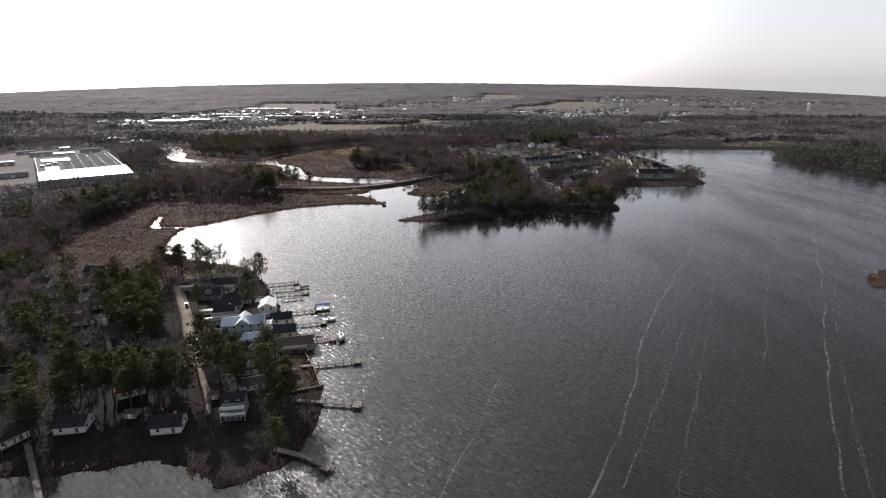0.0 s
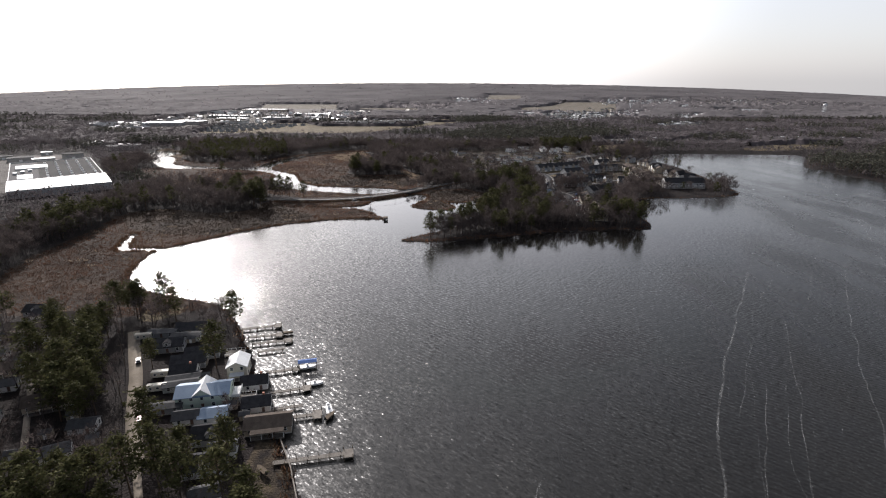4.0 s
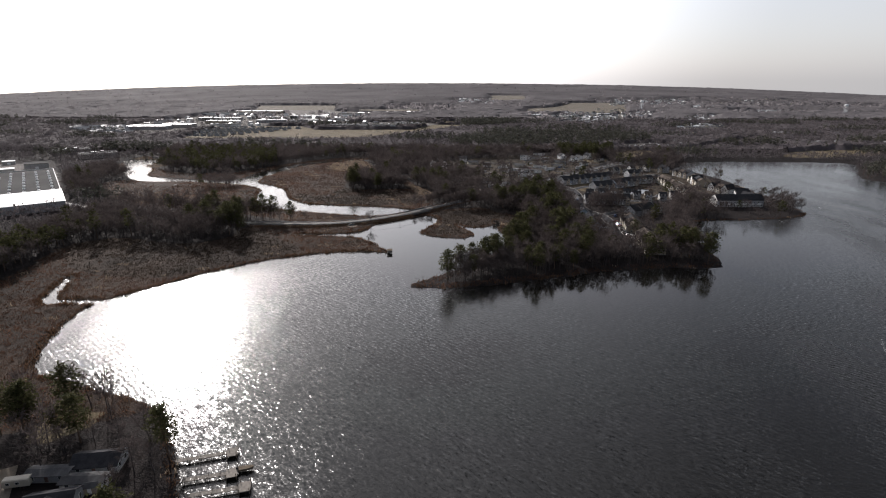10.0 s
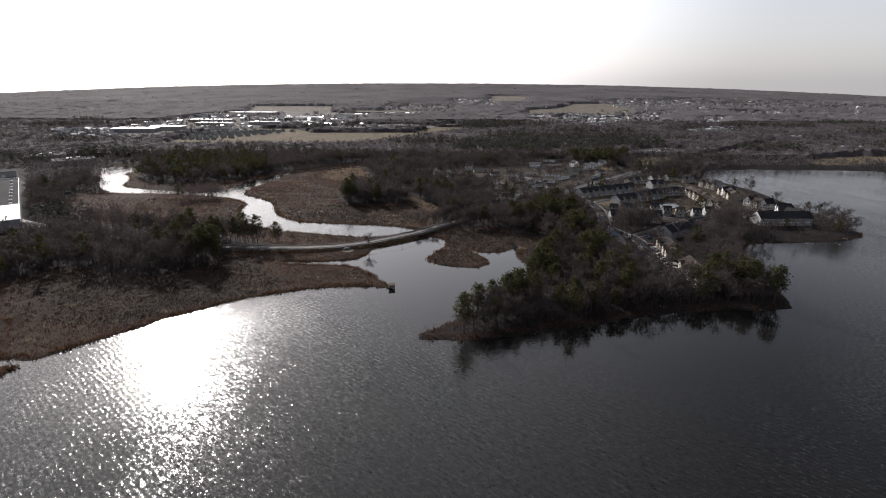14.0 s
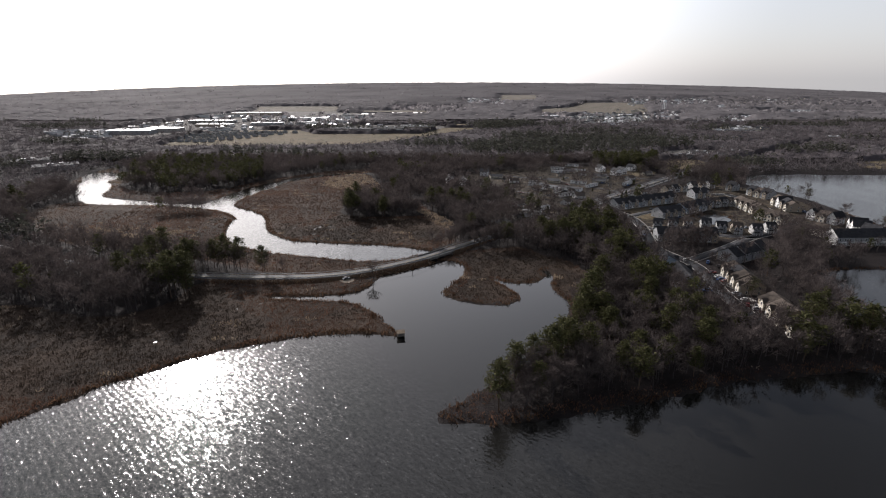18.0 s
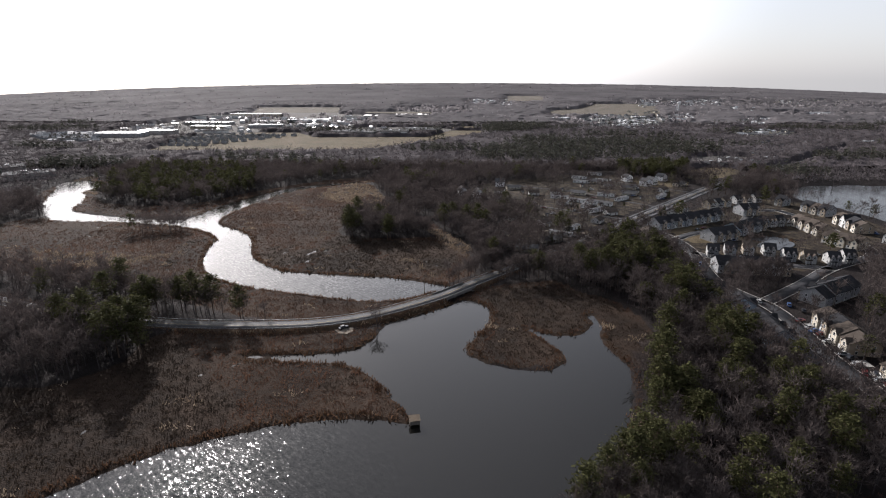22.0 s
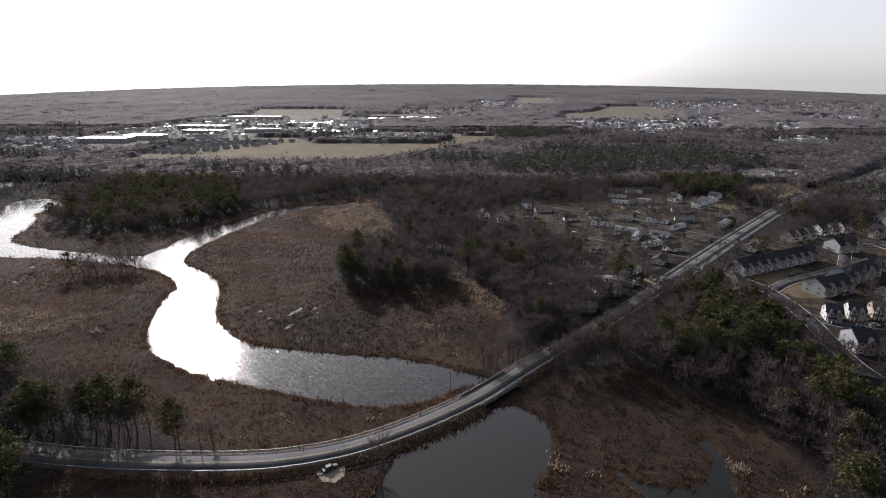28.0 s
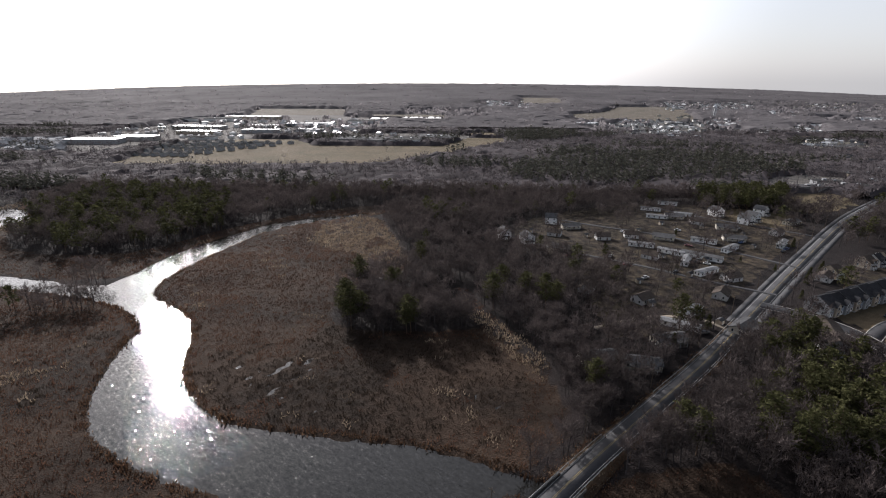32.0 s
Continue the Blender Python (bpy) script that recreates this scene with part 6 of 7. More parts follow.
# ---------------------------------------------------------------- bridge, rails, poles
def along(line, step, offset=0.0, lo=0.0, hi=1e9):
    """Places and headings at even steps along a line."""
    L = soft(line, False, 3)
    s = np.concatenate([[0], np.cumsum(np.hypot(*np.diff(L, axis=0).T))])
    out = []
    for d in np.arange(lo, min(hi, s[-1]), step):
        x, y = np.interp(d, s, L[:, 0]), np.interp(d, s, L[:, 1])
        x2, y2 = np.interp(min(d + 1, s[-1]), s, L[:, 0]), np.interp(min(d + 1, s[-1]), s, L[:, 1])
        a = math.atan2(y2 - y, x2 - x)
        out.append((x + math.sin(a) * offset, y - math.cos(a) * offset, a))
    return out


def road_top(x, y):
    return float(road_z(np.array([[x, y]]))[0])


bridge = thing("road_bridge", "low concrete road bridge over the creek", "bridge")
bridge.matrix_basis = pose(-49, 591.5, 0, 0, 0, 45.5)
part("deck_slab", Bits().box(-12, -4.6, 1.2, 12, 4.6, 1.86), OLD_CONCRETE, bridge)
for s in (-1, 1):
    part("parapet", Bits().box(-12, s * 4.5 - 0.14, 1.86, 12, s * 4.5 + 0.14, 2.9), OLD_CONCRETE, bridge)
    part("abutment", Bits().box(s * 10.5 - 0.9, -4.9, -1.5, s * 10.5 + 0.9, 4.9, 1.2), OLD_CONCRETE, bridge)
for x in (-3.5, 3.5):
    part("pier_cap", Bits().box(x - 0.4, -4.5, 0.75, x + 0.4, 4.5, 1.2), OLD_CONCRETE, bridge)
    for y in (-4.0, -1.4, 1.4, 4.0):
        part("post", Bits().tube((x, y, -1.6), (x, y, 0.75), 0.3, 0.3, 8), OLD_CONCRETE, bridge)

for side, (lo, hi) in ((-4.3, (0, 205)), (4.3, (60, 205)), (-4.3, (238, 330)), (4.3, (238, 300))):
    spots = along(ROAD[2:], 3.8, side, lo + 60, hi + 60)
    rail = thing("guardrail", "galvanised steel guardrail beside the causeway road", "guardrail")
    for x, y, a in spots:
        z = road_top(x, y)
        part("post", Bits().box(x - 0.08, y - 0.08, z - 0.6, x + 0.08, y + 0.08, z + 0.72), STEEL, rail)
    b = Bits()
    for (x, y, a), (x2, y2, a2) in zip(spots, spots[1:]):
        b.add([(x, y, road_top(x, y) + 0.45), (x2, y2, road_top(x2, y2) + 0.45), (x2, y2, road_top(x2, y2) + 0.78), (x, y, road_top(x, y) + 0.78)], [(0, 1, 2, 3)])
    me = b.mesh("rail", STEEL)
    ob = part("rail", me, STEEL, rail)
    so = ob.modifiers.new("thickness", "SOLIDIFY")
    so.thickness = 0.08


def utility_pole(h=11.0):
    t = thing("utility_pole", "weathered wooden utility pole with a crossarm", "utility pole", "poles along the road")
    part("pole", Bits().tube((0, 0, -1), (0, 0, h), 0.17, 0.11, 8), PILE, t)
    part("crossarm", Bits().box(-1.2, -0.06, h - 1.0, 1.2, 0.06, h - 0.86), PILE, t)
    for x in (-1.05, -0.4, 0.4, 1.05):
        part("insulator", Bits().tube((x, 0, h - 0.86), (x, 0, h - 0.66), 0.05, 0.04, 6), GLASS, t)
    return t


pole = utility_pole()
poles = along(ROAD[3:], 46, -6.8, 12, 620)
ends = []
for i, (x, y, a) in enumerate(poles):
    z = road_top(x, y) - 0.8
    m = pose(x, y, z, 0, 0, math.degrees(a) + 90)
    if i == 0:
        pole.matrix_basis = m
    else:
        copy_thing(pole, m)
    ends.append((x, y, z + 10.2, a))
for off in (-1.05, 0.4, 1.05):
    b = Bits()
    for (x, y, z, a), (x2, y2, z2, a2) in zip(ends, ends[1:]):
        prev = None
        for k in range(9):
            f = k / 8
            q = (x + (x2 - x) * f + math.sin(a) * off, y + (y2 - y) * f - math.cos(a) * off, z + (z2 - z) * f - 4 * 0.7 * f * (1 - f))
            if prev:
                b.tube(prev, q, 0.018, 0.018, 3)
            prev = q
    tagged(new("power_line", b.mesh("power_line", RUBBER)), "thin dark power line strung between poles", "power line")

# street poles by the river houses
for i, (x, y, a) in enumerate(along(STREET, 30, 3.6, 4, 110)):
    copy_thing(pole, pose(x, y, float(ground_z([(x, y)])[0]), 0, 0, math.degrees(a) + 90))


# ---------------------------------------------------------------- docks and boats
def dock(name, label, x0, y0, x1, y1, width=1.6, head=0, piles_high=1.6):
    t = thing(name, label, "dock", "docks of the river houses")
    L = math.hypot(x1 - x0, y1 - y0)
    t.matrix_basis = pose(x0, y0, 0, 0, 0, math.degrees(math.atan2(y1 - y0, x1 - x0)))
    k = max(6, int(L / 0.5))
    part("frame", Bits().box(0, -width / 2, 0.85, L, -width / 2 + 0.12, 1.06).box(0, width / 2 - 0.12, 0.85, L, width / 2, 1.06), PILE, t)
    me = Bits().box(-0.22, -width / 2 - 0.05, 1.06, 0.22, width / 2 + 0.05, 1.12).mesh("plank", DECK)
    for i in range(k):
        part("plank", me, None, t).location = ((i + 0.5) * L / k, 0, 0)
    for i in range(int(L / 3.4) + 1):
        for s in (-1, 1):
            part("post", Bits().tube((i * 3.4 + 0.3, s * (width / 2 + 0.12), -2), (i * 3.4 + 0.3, s * (width / 2 + 0.12), piles_high), 0.13, 0.12, 6), PILE, t)
    if head:
        part("platform", Bits().box(L - 0.1, -head / 2, 0.92, L + 3.2, head / 2, 1.12), DECK, t)
        for x, y in ((0.2, -1), (0.2, 1), (3.0, -1), (3.0, 1)):
            part("post", Bits().tube((L + x, y * head / 2, -2), (L + x, y * head / 2, 2.2), 0.15, 0.13, 6), PILE, t)
    return t


DOCKS = [(-106, 274, -91.5, 278, 1.5, 4), (-100, 266, -88, 269, 1.5, 4), (-96, 260, -82, 263.5, 1.5, 4), (-91, 253, -80, 256.3, 1.4, 0), (-81.5, 236.6, -71.7, 239.3, 1.6, 3),
         (-75, 222.8, -63.7, 225.8, 1.5, 4), (-70.5, 212.6, -60.7, 215.2, 1.5, 0), (-68, 206.8, -55.7, 209.7, 1.6, 5)]
for x0, y0, x1, y1, w, hd in DOCKS:
    dock("dock", "weathered wooden dock on piles with mooring posts", x0, y0, x1, y1, w, hd)
dock("dock", "long weathered dock with a wide head off the lawn", -62, 185.5, -41, 190, 1.7, 4)
dock("dock", "dark wooden dock with many mooring posts", -57, 162, -36, 160, 1.5, 4, 2.2)
dock("dock", "pale bent dock off the wooded point", -57, 136, -46, 132.5, 1.8)
dock("dock", "short end of the bent dock", -46, 132.5, -40, 129, 1.6, 3)
dock("pier", "long narrow wooden pier across the cove", -138, 138, -110, 108, 1.6, 0)


def boat(label, L, w, hull, cover=None, console=True):
    t = thing("boat", label, "boat", "boats at the docks")
    n = 7
    top, low = [], []
    for i in range(n):
        f = i / (n - 1)
        half = w / 2 * math.sqrt(max(0.0, 1 - max(0, f - 0.35) ** 2 / 0.43))
        top.append((f * L - L / 2, half))
        low.append((f * L * 0.94 - L / 2, half * 0.7))
    vs = [(x, -y, 0.85 + 0.03 * i) for i, (x, y) in enumerate(top)] + [(x, y, 0.85 + 0.03 * i) for i, (x, y) in enumerate(top)]
    vs += [(x, -y, 0.0) for x, y in low] + [(x, y, 0.0) for x, y in low]
    fs = []
    for i in range(n - 1):
        fs += [(i, i + 1, 2 * n + i + 1, 2 * n + i), (n + i, n + i + 1, 3 * n + i + 1, 3 * n + i), (2 * n + i, 2 * n + i + 1, 3 * n + i + 1, 3 * n + i), (i, i + 1, n + i + 1, n + i)]
    fs += [(0, n, 3 * n, 2 * n)]
    part("hull", Bits().add(vs, fs), hull, t)
    if console:
        part("console", Bits().box(-0.5, -0.4, 0.8, 0.3, 0.4, 1.9), TRIM, t)
        part("windscreen", Bits().box(0.3, -0.45, 1.5, 0.36, 0.45, 2.2), GLASS, t)
    part("outboard_motor", Bits().box(-L / 2 - 0.5, -0.2, 0.3, -L / 2, 0.2, 1.4), RUBBER, t)
    if cover:
        part("canopy", Bits().profile([(-w / 2 - 0.3, 3.1), (0, 3.6), (w / 2 + 0.3, 3.1), (w / 2 + 0.3, 3.2), (0, 3.7), (-w / 2 - 0.3, 3.2)], -L / 2, L / 2), cover, t, "blue canvas boat-lift canopy")
        for x in (-L / 2 + 0.2, L / 2 - 0.2):
            for y in (-1, 1):
                part("canopy_post", Bits().tube((x, y * w / 2, -1.5), (x, y * w / 2, 3.15), 0.1, 0.1, 6), PILE, t)
    return t


b1 = boat("white motor boat under a blue canvas canopy", 7.5, 2.6, HULL, CANVAS)
b1.matrix_basis = pose(-66, 242, 0.2, 0, 0, 14)
b2 = boat("white centre-console boat moored at a dock", 6.5, 2.3, HULL)
b2.matrix_basis = pose(-51, 214, 0.1, 0, 0, 110)
for x, y, a in ((-60, 230, 14),):
    copy_thing(b2, pose(x, y, 0.1, 0, 0, a))
b3 = boat("small dark skiff on a dock lift", 4.6, 1.7, PILE, None, False)
b3.matrix_basis = pose(-49.5, 209.5, 0.4, 0, 0, 60)
copy_thing(b3, pose(-83, 271.5, 0.4, 0, 0, 14))


# ---------------------------------------------------------------- the blind on the marsh point
hut = thing("duck_blind", "small weathered wooden hunting blind on posts", "hut")
hut.matrix_basis = pose(-62, 479.5, 0, 0, 0, 12) @ Matrix.Scale(0.8, 4)
part("floor", Bits().box(-2.2, -1.8, 0.9, 2.2, 1.8, 1.05), DECK, hut)
part("wall", Bits().box(-2.1, -1.7, 1.05, 2.1, -1.6, 2.6).box(-2.1, 1.6, 1.05, 2.1, 1.7, 3.1).box(-2.1, -1.6, 1.05, -2.0, 1.6, 3.0).box(2.0, -1.6, 1.05, 2.1, 1.6, 3.0), DECK, hut)
part("roof", Bits().profile([(-2.1, 2.9), (2.0, 3.3), (2.0, 3.42), (-2.1, 3.02)], -2.4, 2.4), PILE, hut)
for x, y in ((-2.0, -1.6), (2.0, -1.6), (-2.0, 1.6), (2.0, 1.6)):
    part("post", Bits().tube((x, y, -1.5), (x, y, 0.9), 0.12, 0.12, 6), PILE, hut)
part("ramp", Bits().profile([(1.8, 0.9), (5.0, 0.3), (5.0, 0.4), (1.8, 1.05)], -0.6, 0.6), DECK, hut)


# ---------------------------------------------------------------- cars
def car(label, paint, L=4.6, w=1.8, tall=1.5):
    t = thing("car", label, "car", "parked cars")
    body = Bits().profile([(-w / 2, 0.32), (w / 2, 0.32), (w / 2 + 0.02, 0.62), (w / 2 - 0.06, 0.92), (-w / 2 + 0.06, 0.92), (-w / 2 - 0.02, 0.62)], -L / 2, L / 2)
    part("body", body, paint, t)
    top = [(-L * 0.36, -w * 0.42, 0.92), (L * 0.24, -w * 0.42, 0.92), (L * 0.24, w * 0.42, 0.92), (-L * 0.36, w * 0.42, 0.92),
           (-L * 0.26, -w * 0.34, tall - 0.06), (L * 0.08, -w * 0.34, tall - 0.06), (L * 0.08, w * 0.34, tall - 0.06), (-L * 0.26, w * 0.34, tall - 0.06)]
    part("window_band", Bits().add(top, [(0, 1, 5, 4), (1, 2, 6, 5), (2, 3, 7, 6), (3, 0, 4, 7)]), GLASS, t)
    part("roof_panel", Bits().box(-L * 0.27, -w * 0.35, tall - 0.06, L * 0.09, w * 0.35, tall), paint, t)
    for x in (-L * 0.31, L * 0.31):
        for s in (-1, 1):
            part("wheel", Bits().tube((x, s * (w / 2 - 0.18), 0.33), (x, s * (w / 2 + 0.03), 0.33), 0.33, 0.33, 10), RUBBER, t)
    return t


cars = [car("small %s car parked beside a road" % n_, p_, 4.5 + 0.2 * i, 1.8, 1.48 + 0.12 * (i % 3)) for i, (n_, p_) in enumerate(zip(("white", "black", "silver", "dark red", "blue"), CAR_COLS))]
CAR_SPOTS = [(25, 709, 40), (82, 762, 10), (36, 767, 30), (-2, 808, 60), (154, 828, 40), (148, 822, 40), (74, 801, -36), (79, 797, -20), (-3, 672, 20), (40, 697, 15),
             (118, 560, 15), (118, 553, 20), (119, 546, 10), (117, 539, 5), (116, 528, 0), (116, 520, 10), (116, 508, 0), (104, 548, 170), (103, 541, 175), (102, 532, 170),
             (103, 634, 60), (106, 640, 65), (-137, 243, 120), (-114, 204, 122)]
CAR_SPOTS_2 = [(58, 778, 40), (32, 789, -20), (84, 794, -30), (88, 832, -20), (110, 842, -20), (26, 806, 50), (52, 866, 20), (96, 872, -15), (130, 842, 40), (146, 880, 30), (124, 578, 60), (127, 571, 60), (118, 549, 10), (117, 525, 20), (114, 513, 60), (118, 512, 60), (117, 506, 60), (87, 514, 70), (84, 508, 70), (111, 582, 70), (98, 540, 75), (96, 533, 75), (101, 554, 75), (-160, 232, 20), (-172, 243, 40), (-150, 224, 10), (150, 690, 20), (155, 694, 30), (140, 720, 35), (147, 725, 35),
               (166, 748, 40), (172, 754, 40), (200, 735, 15), (210, 738, 15), (222, 741, 15), (178, 652, 30), (185, 655, 30), (192, 660, 25), (130, 651, 5), (138, 652, 5), (146, 653, 5),
               (270, 700, 90), (270, 712, 90), (271, 725, 90), (268, 680, 60)]
for i, (x, y, a) in enumerate(CAR_SPOTS + CAR_SPOTS_2):
    z = float(ground_z([(x, y)])[0]) + 0.12
    c = cars[(i * 7 + i // 3) % 5]
    if i < 5:
        cars[i].matrix_basis = pose(x, y, z, 0, 0, a)
    else:
        copy_thing(c, pose(x, y, z, 0, 0, a))

# ---------------------------------------------------------------- the town far off
r_town = np.random.RandomState(12)


def far_block(x, y, w, d, h, deg, wall, roof, label):
    t = thing("commercial_building", label, "building", "large buildings of the far town")
    t.matrix_basis = pose(x, y, float(ground_z([(x, y)])[0]), 0, 0, deg)
    part("wall", Bits().box(-w / 2, -d / 2, -1, w / 2, d / 2, h), wall, t)
    part("roof", Bits().box(-w / 2 - 0.4, -d / 2 - 0.4, h, w / 2 + 0.4, d / 2 + 0.4, h + 0.7), roof, t)
    part("roof_unit", Bits().box(-w * 0.2, -d * 0.1, h + 0.7, -w * 0.2 + 4, d * 0.1, h + 2.4), STEEL, t)
    part("roof_unit", Bits().box(w * 0.15, -d * 0.2, h + 0.7, w * 0.15 + 3, -d * 0.05, h + 2.2), STEEL, t)


FAR_BLOCKS = [(-262, 1452, 95, 55, 8), (-180, 1450, 56, 58, 9), (-128, 1505, 82, 60, 8), (-745, 1402, 92, 38, 8), (-700, 1456, 76, 34, 8), (-583, 1480, 50, 20, 6), (-640, 1580, 90, 30, 7), (-520, 1620, 80, 30, 7),
              (-700, 1700, 120, 36, 7), (-800, 1930, 190, 45, 8), (-690, 2010, 160, 40, 8), (-470, 1800, 100, 34, 7), (-560, 1750, 70, 30, 6), (-350, 1900, 70, 34, 7), (-230, 1800, 50, 28, 7), (-420, 1650, 60, 26, 6)]
FAR_BLOCKS_2 = [(304, 1040, 34, 16, 5), (352, 1052, 40, 20, 5), (400, 1080, 34, 18, 5), (344, 1075, 30, 14, 5), (676, 1110, 90, 28, 6), (790, 1100, 80, 28, 6), (696, 1290, 44, 22, 6), (205, 1870, 46, 24, 7), (255, 1880, 40, 24, 6), (832, 1780, 50, 26, 6), (420, 1130, 34, 18, 5), (1165, 2150, 80, 30, 7), (247, 2402, 60, 20, 6), (629, 1694, 60, 26, 6), (1009, 2428, 60, 24, 6), (231, 1895, 110, 24, 6), (500, 1932, 40, 22, 6)]
for i, (x, y, w, d, h) in enumerate(FAR_BLOCKS + FAR_BLOCKS_2):
    far_block(x, y, w, d, h, (i * 37) % 24 - 12, (CONCRETE, WHITE, TANS, GREYS)[i % 4], (ROOF_SHEEN, MEMBRANE, ROOF_GLARE, ROOF_SHEEN)[i % 4] if x < -400 or x > 200 and y > 1400 else (ROOF_GREY, MEMBRANE)[i % 2], "long flat-roofed commercial building with a pale roof")


def far_homes(name, label, P, wall, roof, turned=None):
    """Small gabled houses of the far town, joined."""
    for k, m_ in ((0, wall), (1, roof)):
        V, F, n = [], [], 0
        r = np.random.RandomState(len(P))
        Z = ground_z(P)
        for (x, y), z in zip(P, Z):
            w, d, h, rise, a = r.uniform(9, 16), r.uniform(7, 10), r.uniform(3, 5.5), r.uniform(1.5, 3), r.uniform(0, 6.28) if turned is None else turned + r.normal(0, 0.06)
            b = wall_bits(w, d, h, rise) if k == 0 else roof_bits(w, d, h, rise)
            c, s = math.cos(a), math.sin(a)
            V += [(vx * c - vy * s + x, vx * s + vy * c + y, vz + z) for vx, vy, vz in b.v]
            F += [tuple(i + n for i in f) for f in b.f]
            n += len(b.v)
        me = bpy.data.meshes.new(name)
        me.from_pydata(V, [], F)
        me.materials.append(m_)
        tagged(new(name, me), label, "houses", kind="stuff")


def spread(cx, cy, sx, sy, k):
    return np.column_stack([r_town.uniform(cx - sx, cx + sx, k), r_town.uniform(cy - sy, cy + sy, k)])


def within(corners, k):
    """Places spread over a four-cornered quarter."""
    a, b, c, d = (np.array(q, float) for q in corners)
    u, v = r_town.uniform(0, 1, (k, 1)), r_town.uniform(0, 1, (k, 1))
    return (a * (1 - u) + b * u) * (1 - v) + (d * (1 - u) + c * u) * v


ROWS_FAR = np.vstack([np.column_stack([np.linspace(-650 + 8 * k, -500 + 22 * k, 11), np.full(11, 1250 + 34 * k)]) for k in range(6)])
far_homes("far_houses", "close rows of gabled houses at the edge of the far town", ROWS_FAR, GREYS, SHINGLE, 1.57)
far_homes("far_houses", "rows of small pale houses in the far town", np.vstack([spread(-620, 1700, 300, 200, 110), spread(-300, 1780, 160, 200, 50)]), WHITE, ROOF_SHEEN)
far_homes("far_houses", "low pale houses of a quarter beside the woods", within([(-824, 1277), (-712, 1281), (-838, 1449), (-972, 1444)], 70), GREYS, ROOF_SHEEN, 0.3)
far_homes("far_houses", "small white houses crowded in the far town", np.vstack([within([(247, 1608), (440, 1616), (625, 2045), (360, 2033)], 120), within([(13, 2532), (161, 2538), (207, 2959), (30, 2950)], 45), within([(685, 2485), (1037, 2523), (1354, 3125), (884, 3031)], 130)]), WHITE, ROOF_GREY)
far_homes("far_houses", "scattered small cream houses with grey roofs across the town", np.vstack([within([(1055, 2382), (1446, 2434), (2300, 3500), (1667, 3300)], 110), within([(511, 1402), (626, 1406), (727, 1547), (595, 1543)], 34), spread(850, 1950, 330, 280, 60)]), CREAM, ROOF_GREY)
LOTS = [within(q, k) for q, k in QUARTERS]
far_homes("far_houses", "white houses with bright metal roofs in the far town", np.vstack([q[::2] for q in LOTS]), WHITE, ROOF_GLARE)
far_homes("far_houses", "white houses with grey roofs in the far town", np.vstack([q[1::2] for q in LOTS]), WHITE, ROOF_SHEEN)
far_homes("far_houses", "small houses with dark roofs among the woods", np.vstack([spread(450, 1250, 180, 120, 30), spread(-450, 420, 90, 110, 36), spread(900, 1350, 250, 160, 40)]), TANS, ROOF_GREY)
pond_me = Bits().prism([(-350, 2010), (-240, 1995), (-130, 2010), (-140, 2150), (-230, 2120), (-370, 2160)], 0, float(ground_z([(-240, 2070)])[0]) + 1.2)
tagged(new("far_pond", pond_me.mesh("far_pond", WATER)), "bright pond beyond the far town", "pond", kind="structure")


def water_tower(x, y, h, label):
    t = thing("water_tower", label, "water tower")
    t.matrix_basis = pose(x, y, 1, 0, 0, 20)
    prof = [(0.2, 0), (4, 0.8), (6, 3), (6.2, 5), (5, 7.2), (2.5, 8.6), (0.2, 9)]
    b, n = Bits(), 14
    for (r0, z0), (r1, z1) in zip(prof, prof[1:]):
        b.tube((0, 0, h - 9 + z0), (0, 0, h - 9 + z1), r0, r1, n)
    part("tank", b, ROOF_WHITE, t)
    for i in range(6):
        a = i * math.pi / 3
        part("leg", Bits().tube((7 * math.cos(a), 7 * math.sin(a), -1), (5.4 * math.cos(a), 5.4 * math.sin(a), h - 5), 0.4, 0.35, 6), ROOF_WHITE, t)
    part("riser", Bits().tube((0, 0, -1), (0, 0, h - 8.5), 0.9, 0.9, 8), ROOF_WHITE, t)


water_tower(705, 2150, 44, "pale steel water tower on legs above the town")
water_tower(1330, 1960, 40, "pale steel water tower among distant trees")


# ---------------------------------------------------------------- foam lines drawn out by the wind
def foam_mat():
    m, n, l, p = nodes_of("foam")
    pos = n.new("ShaderNodeNewGeometry").outputs["Position"]
    f1, f2 = noise_node(n, l, pos, 0.9, 6, 0.75), noise_node(n, l, pos, 0.06, 4)
    mu = n.new("ShaderNodeMath")
    mu.operation = "MULTIPLY"
    l.new(f1.outputs["Fac"], mu.inputs[0])
    l.new(f2.outputs["Fac"], mu.inputs[1])
    r = ramp(n, [(0.17, (0, 0, 0)), (0.40, (0.17, 0.17, 0.17))])
    l.new(mu.outputs[0], r.inputs[0])
    l.new(r.outputs[0], p.inputs["Alpha"])
    p.inputs["Base Color"].default_value = (0.62, 0.63, 0.62, 1)
    p.inputs["Roughness"].default_value = 0.8
    return m


FOAM = foam_mat()
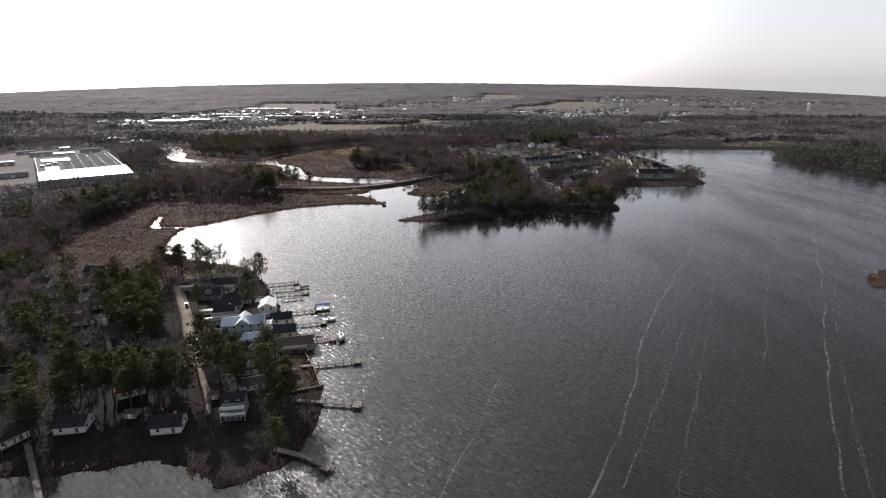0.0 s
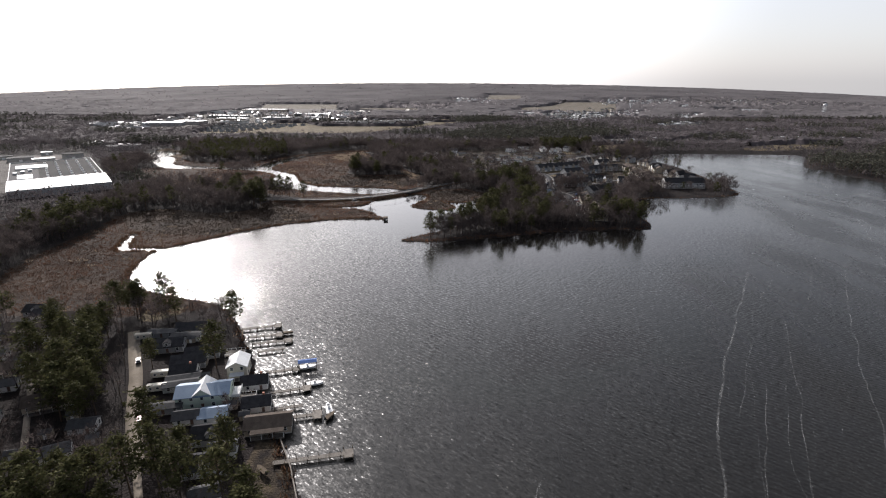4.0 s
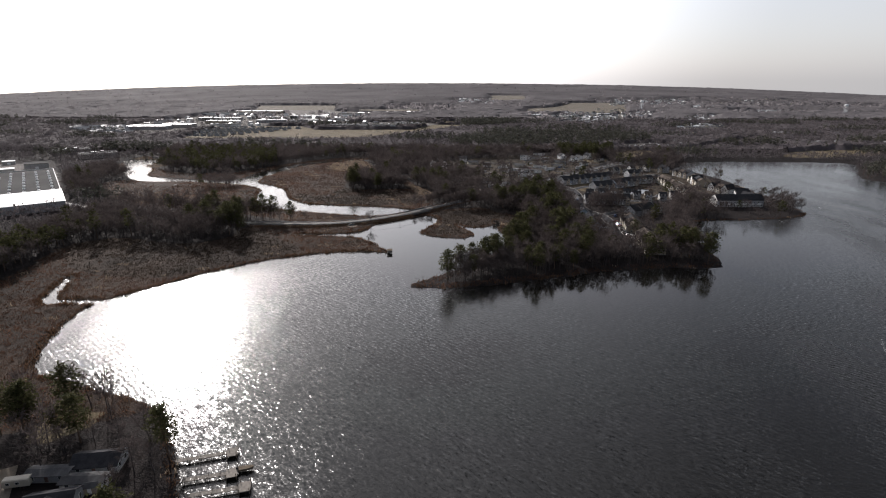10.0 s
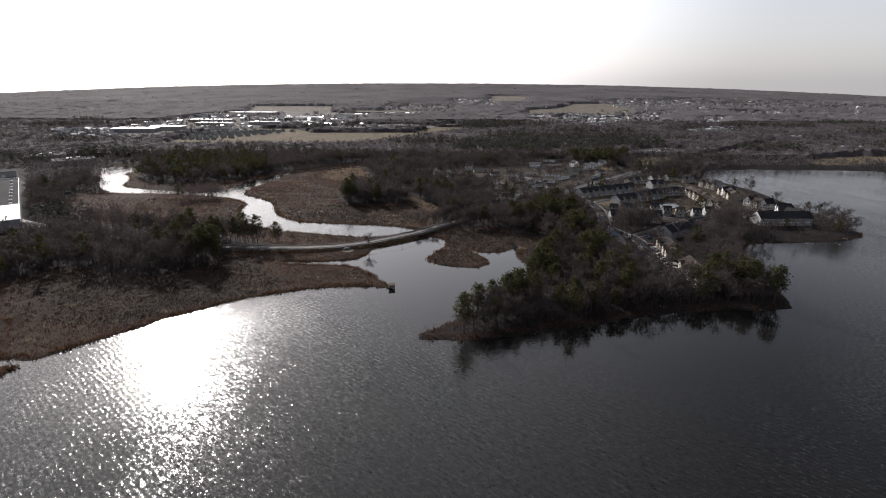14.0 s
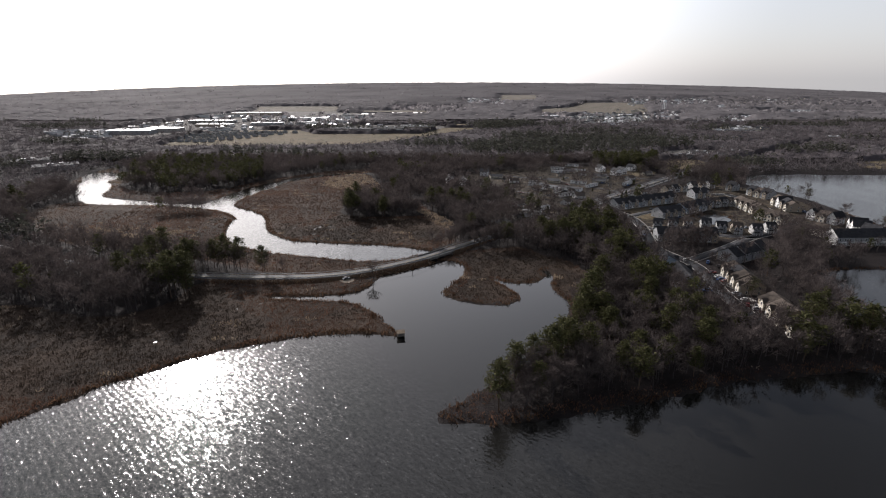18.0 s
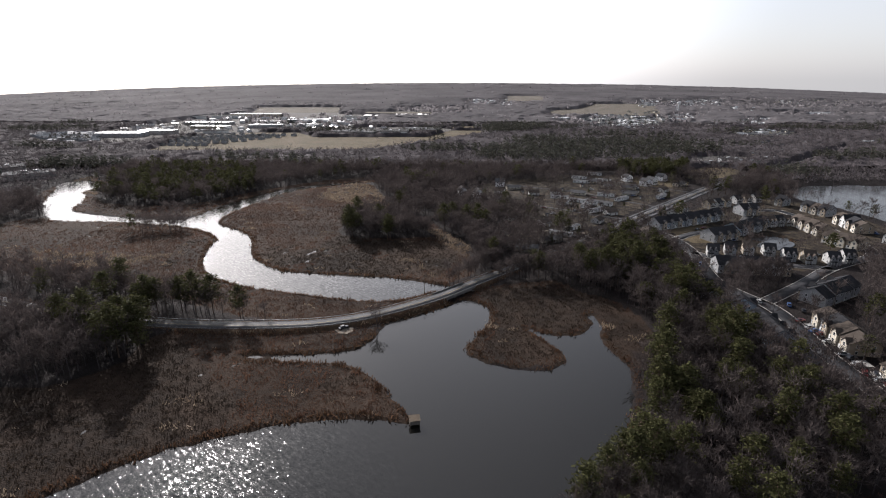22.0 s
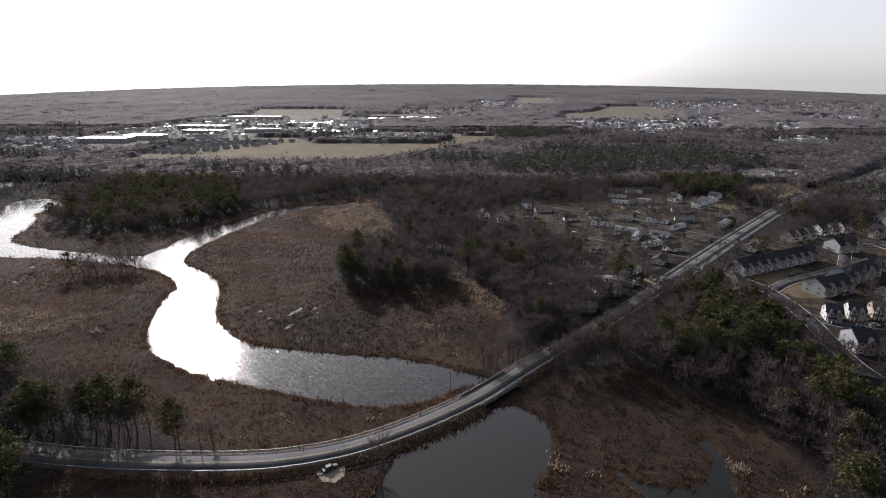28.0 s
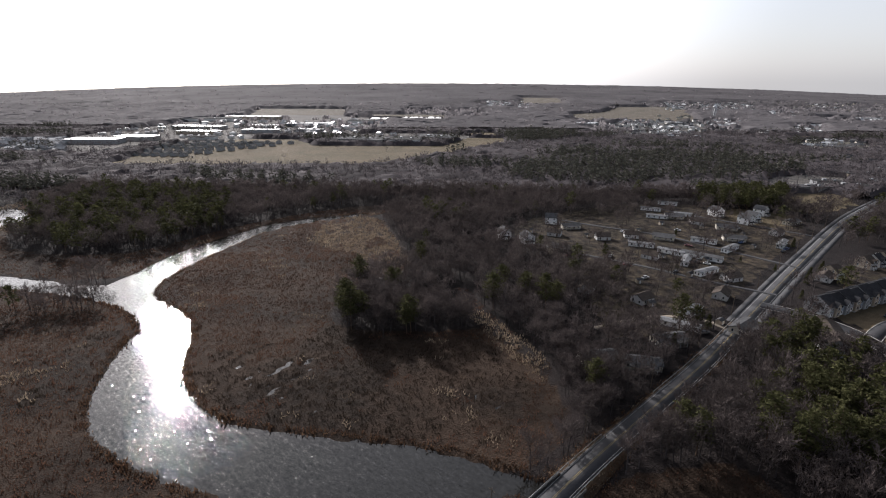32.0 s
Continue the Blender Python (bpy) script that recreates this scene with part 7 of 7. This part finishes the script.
FOAM_LINES = [([(39, 118), (46, 129), (60, 151), (76, 184), (88, 212), (106, 243), (143, 301), (180, 360)], 0.8), ([(-8, 105), (-3, 118), (3, 134), (10, 152), (20, 180)], 0.55),
              ([(108, 110), (117, 127), (143, 168), (166, 203), (219, 283), (299, 407), (361, 514), (410, 600), (440, 696), (456, 766), (440, 775)], 0.75),
              ([(50, 122), (67, 148), (94, 192), (119, 236)], 0.3), ([(75, 137), (93, 168), (119, 213), (160, 290)], 0.3), ([(134, 193), (158, 237), (199, 301), (252, 375)], 0.4),
              ([(96, 212), (104, 225), (123, 255), (149, 293)], 0.3), ([(122, 122), (150, 168), (196, 238), (260, 330)], 0.2), ([(70, 150), (96, 200), (120, 250), (150, 300)], 0.15),
              ([(150, 300), (190, 350), (250, 430), (300, 500)], 0.35), ([(170, 290), (210, 345), (280, 440)], 0.25)]
r_foam = np.random.RandomState(4)
for line, half in FOAM_LINES[:8]:
    off, lo_ = r_foam.uniform(-22, 22), r_foam.uniform(0, 0.4)
    L_ = soft(line, False, 1)[int(lo_ * len(line)):]
    FOAM_LINES.append(([(x + off + r_foam.normal(0, 1.6), y - off * 0.4 + r_foam.normal(0, 1.6)) for x, y in L_], half * r_foam.uniform(0.14, 0.28)))
for line, half in FOAM_LINES:
    L_ = soft(line, False, 4)
    L_ = L_ + np.column_stack([wobble(L_, 24, 71) * 0.8 + wobble(L_, 4, 73) * 0.2, wobble(L_, 24, 72) * 0.8])
    V, Q = ribbon(L_, -half * 0.5, half * 0.5, 0.0, 0, lambda L: np.full(len(L), 0.012))
    tagged(new("foam_line", mesh_np("foam_line", V, quads=Q, material=FOAM)), "thin broken line of pale foam on the river", "foam", kind="structure")

# the bulkhead round the lawn
wall_line = [(-63, 196.5), (-56, 184), (-50.5, 171.5), (-61, 167.5)]
bulk = thing("bulkhead", "low grey timber bulkhead round a waterside lawn", "sea wall")
for (x, y), (x2, y2) in zip(wall_line, wall_line[1:]):
    a, L = math.atan2(y2 - y, x2 - x), math.hypot(x2 - x, y2 - y)
    ob = part("cap_board", Bits().box(0, -0.2, 1.15, L, 0.2, 1.27), DECK, bulk)
    ob.matrix_basis = pose(x, y, 0, 0, 0, math.degrees(a))
    for i in range(int(L / 1.8)):
        ob = part("sheet_board", Bits().box(i * 1.8, -0.06, -1.2, i * 1.8 + 1.74, 0.06, 1.15), PILE, bulk)
        ob.matrix_basis = pose(x, y, 0, 0, 0, math.degrees(a))
copy_thing(b3, pose(-64, 182, 1.1, 0, 0, 140))
bench = thing("garden_bench", "pale wooden bench on the lawn by the water", "bench")
bench.matrix_basis = at(-60, 170.5, 20)
part("seat", Bits().box(-1.0, -0.25, 0.42, 1.0, 0.25, 0.48), DECK, bench)
part("backrest", Bits().box(-1.0, 0.22, 0.5, 1.0, 0.28, 0.95), DECK, bench)
for x in (-0.9, 0.9):
    part("leg", Bits().box(x - 0.05, -0.2, -0.1, x + 0.05, 0.2, 0.42), DECK, bench)

# the small lay-by at the west end of the bridge, with a car in it
slab_me = Bits().prism([(-107, 552), (-105, 547), (-102, 543.5), (-98, 543), (-96, 546), (-97, 552.5), (-103, 551.5)], -0.3, 0.7)
tagged(new("lay_by", slab_me.mesh("lay_by", GRAVEL)), "small grey gravel lay-by beside the road", "lay-by", kind="structure")
copy_thing(cars[1], pose(-101, 548.5, 0.7, 0, 0, 38))

# pale driveways before the terrace and the parking lot across the street
for i in range(7):
    y = 504 + i * 8.6
    x = 120.6 + (y - 504) * 0.07 - 0.4
    z = float(ground_z([(x, y)])[0])
    tagged(new("driveway", Bits().box(x - 5.2, y - 2.6, z - 0.3, x + 0.6, y + 2.6, z + 0.11).mesh("driveway", CONCRETE)), "pale concrete driveway before a townhouse", "driveway", kind="structure")
tagged(new("parking_lot", Bits().prism([(97, 520), (105.5, 521), (111.5, 560), (102, 562)], 0.2, float(ground_z([(103, 540)])[0]) + 0.1).mesh("parking_lot", ASPHALT_DARK)), "worn asphalt parking lot beside the estate road", "parking lot", kind="structure")
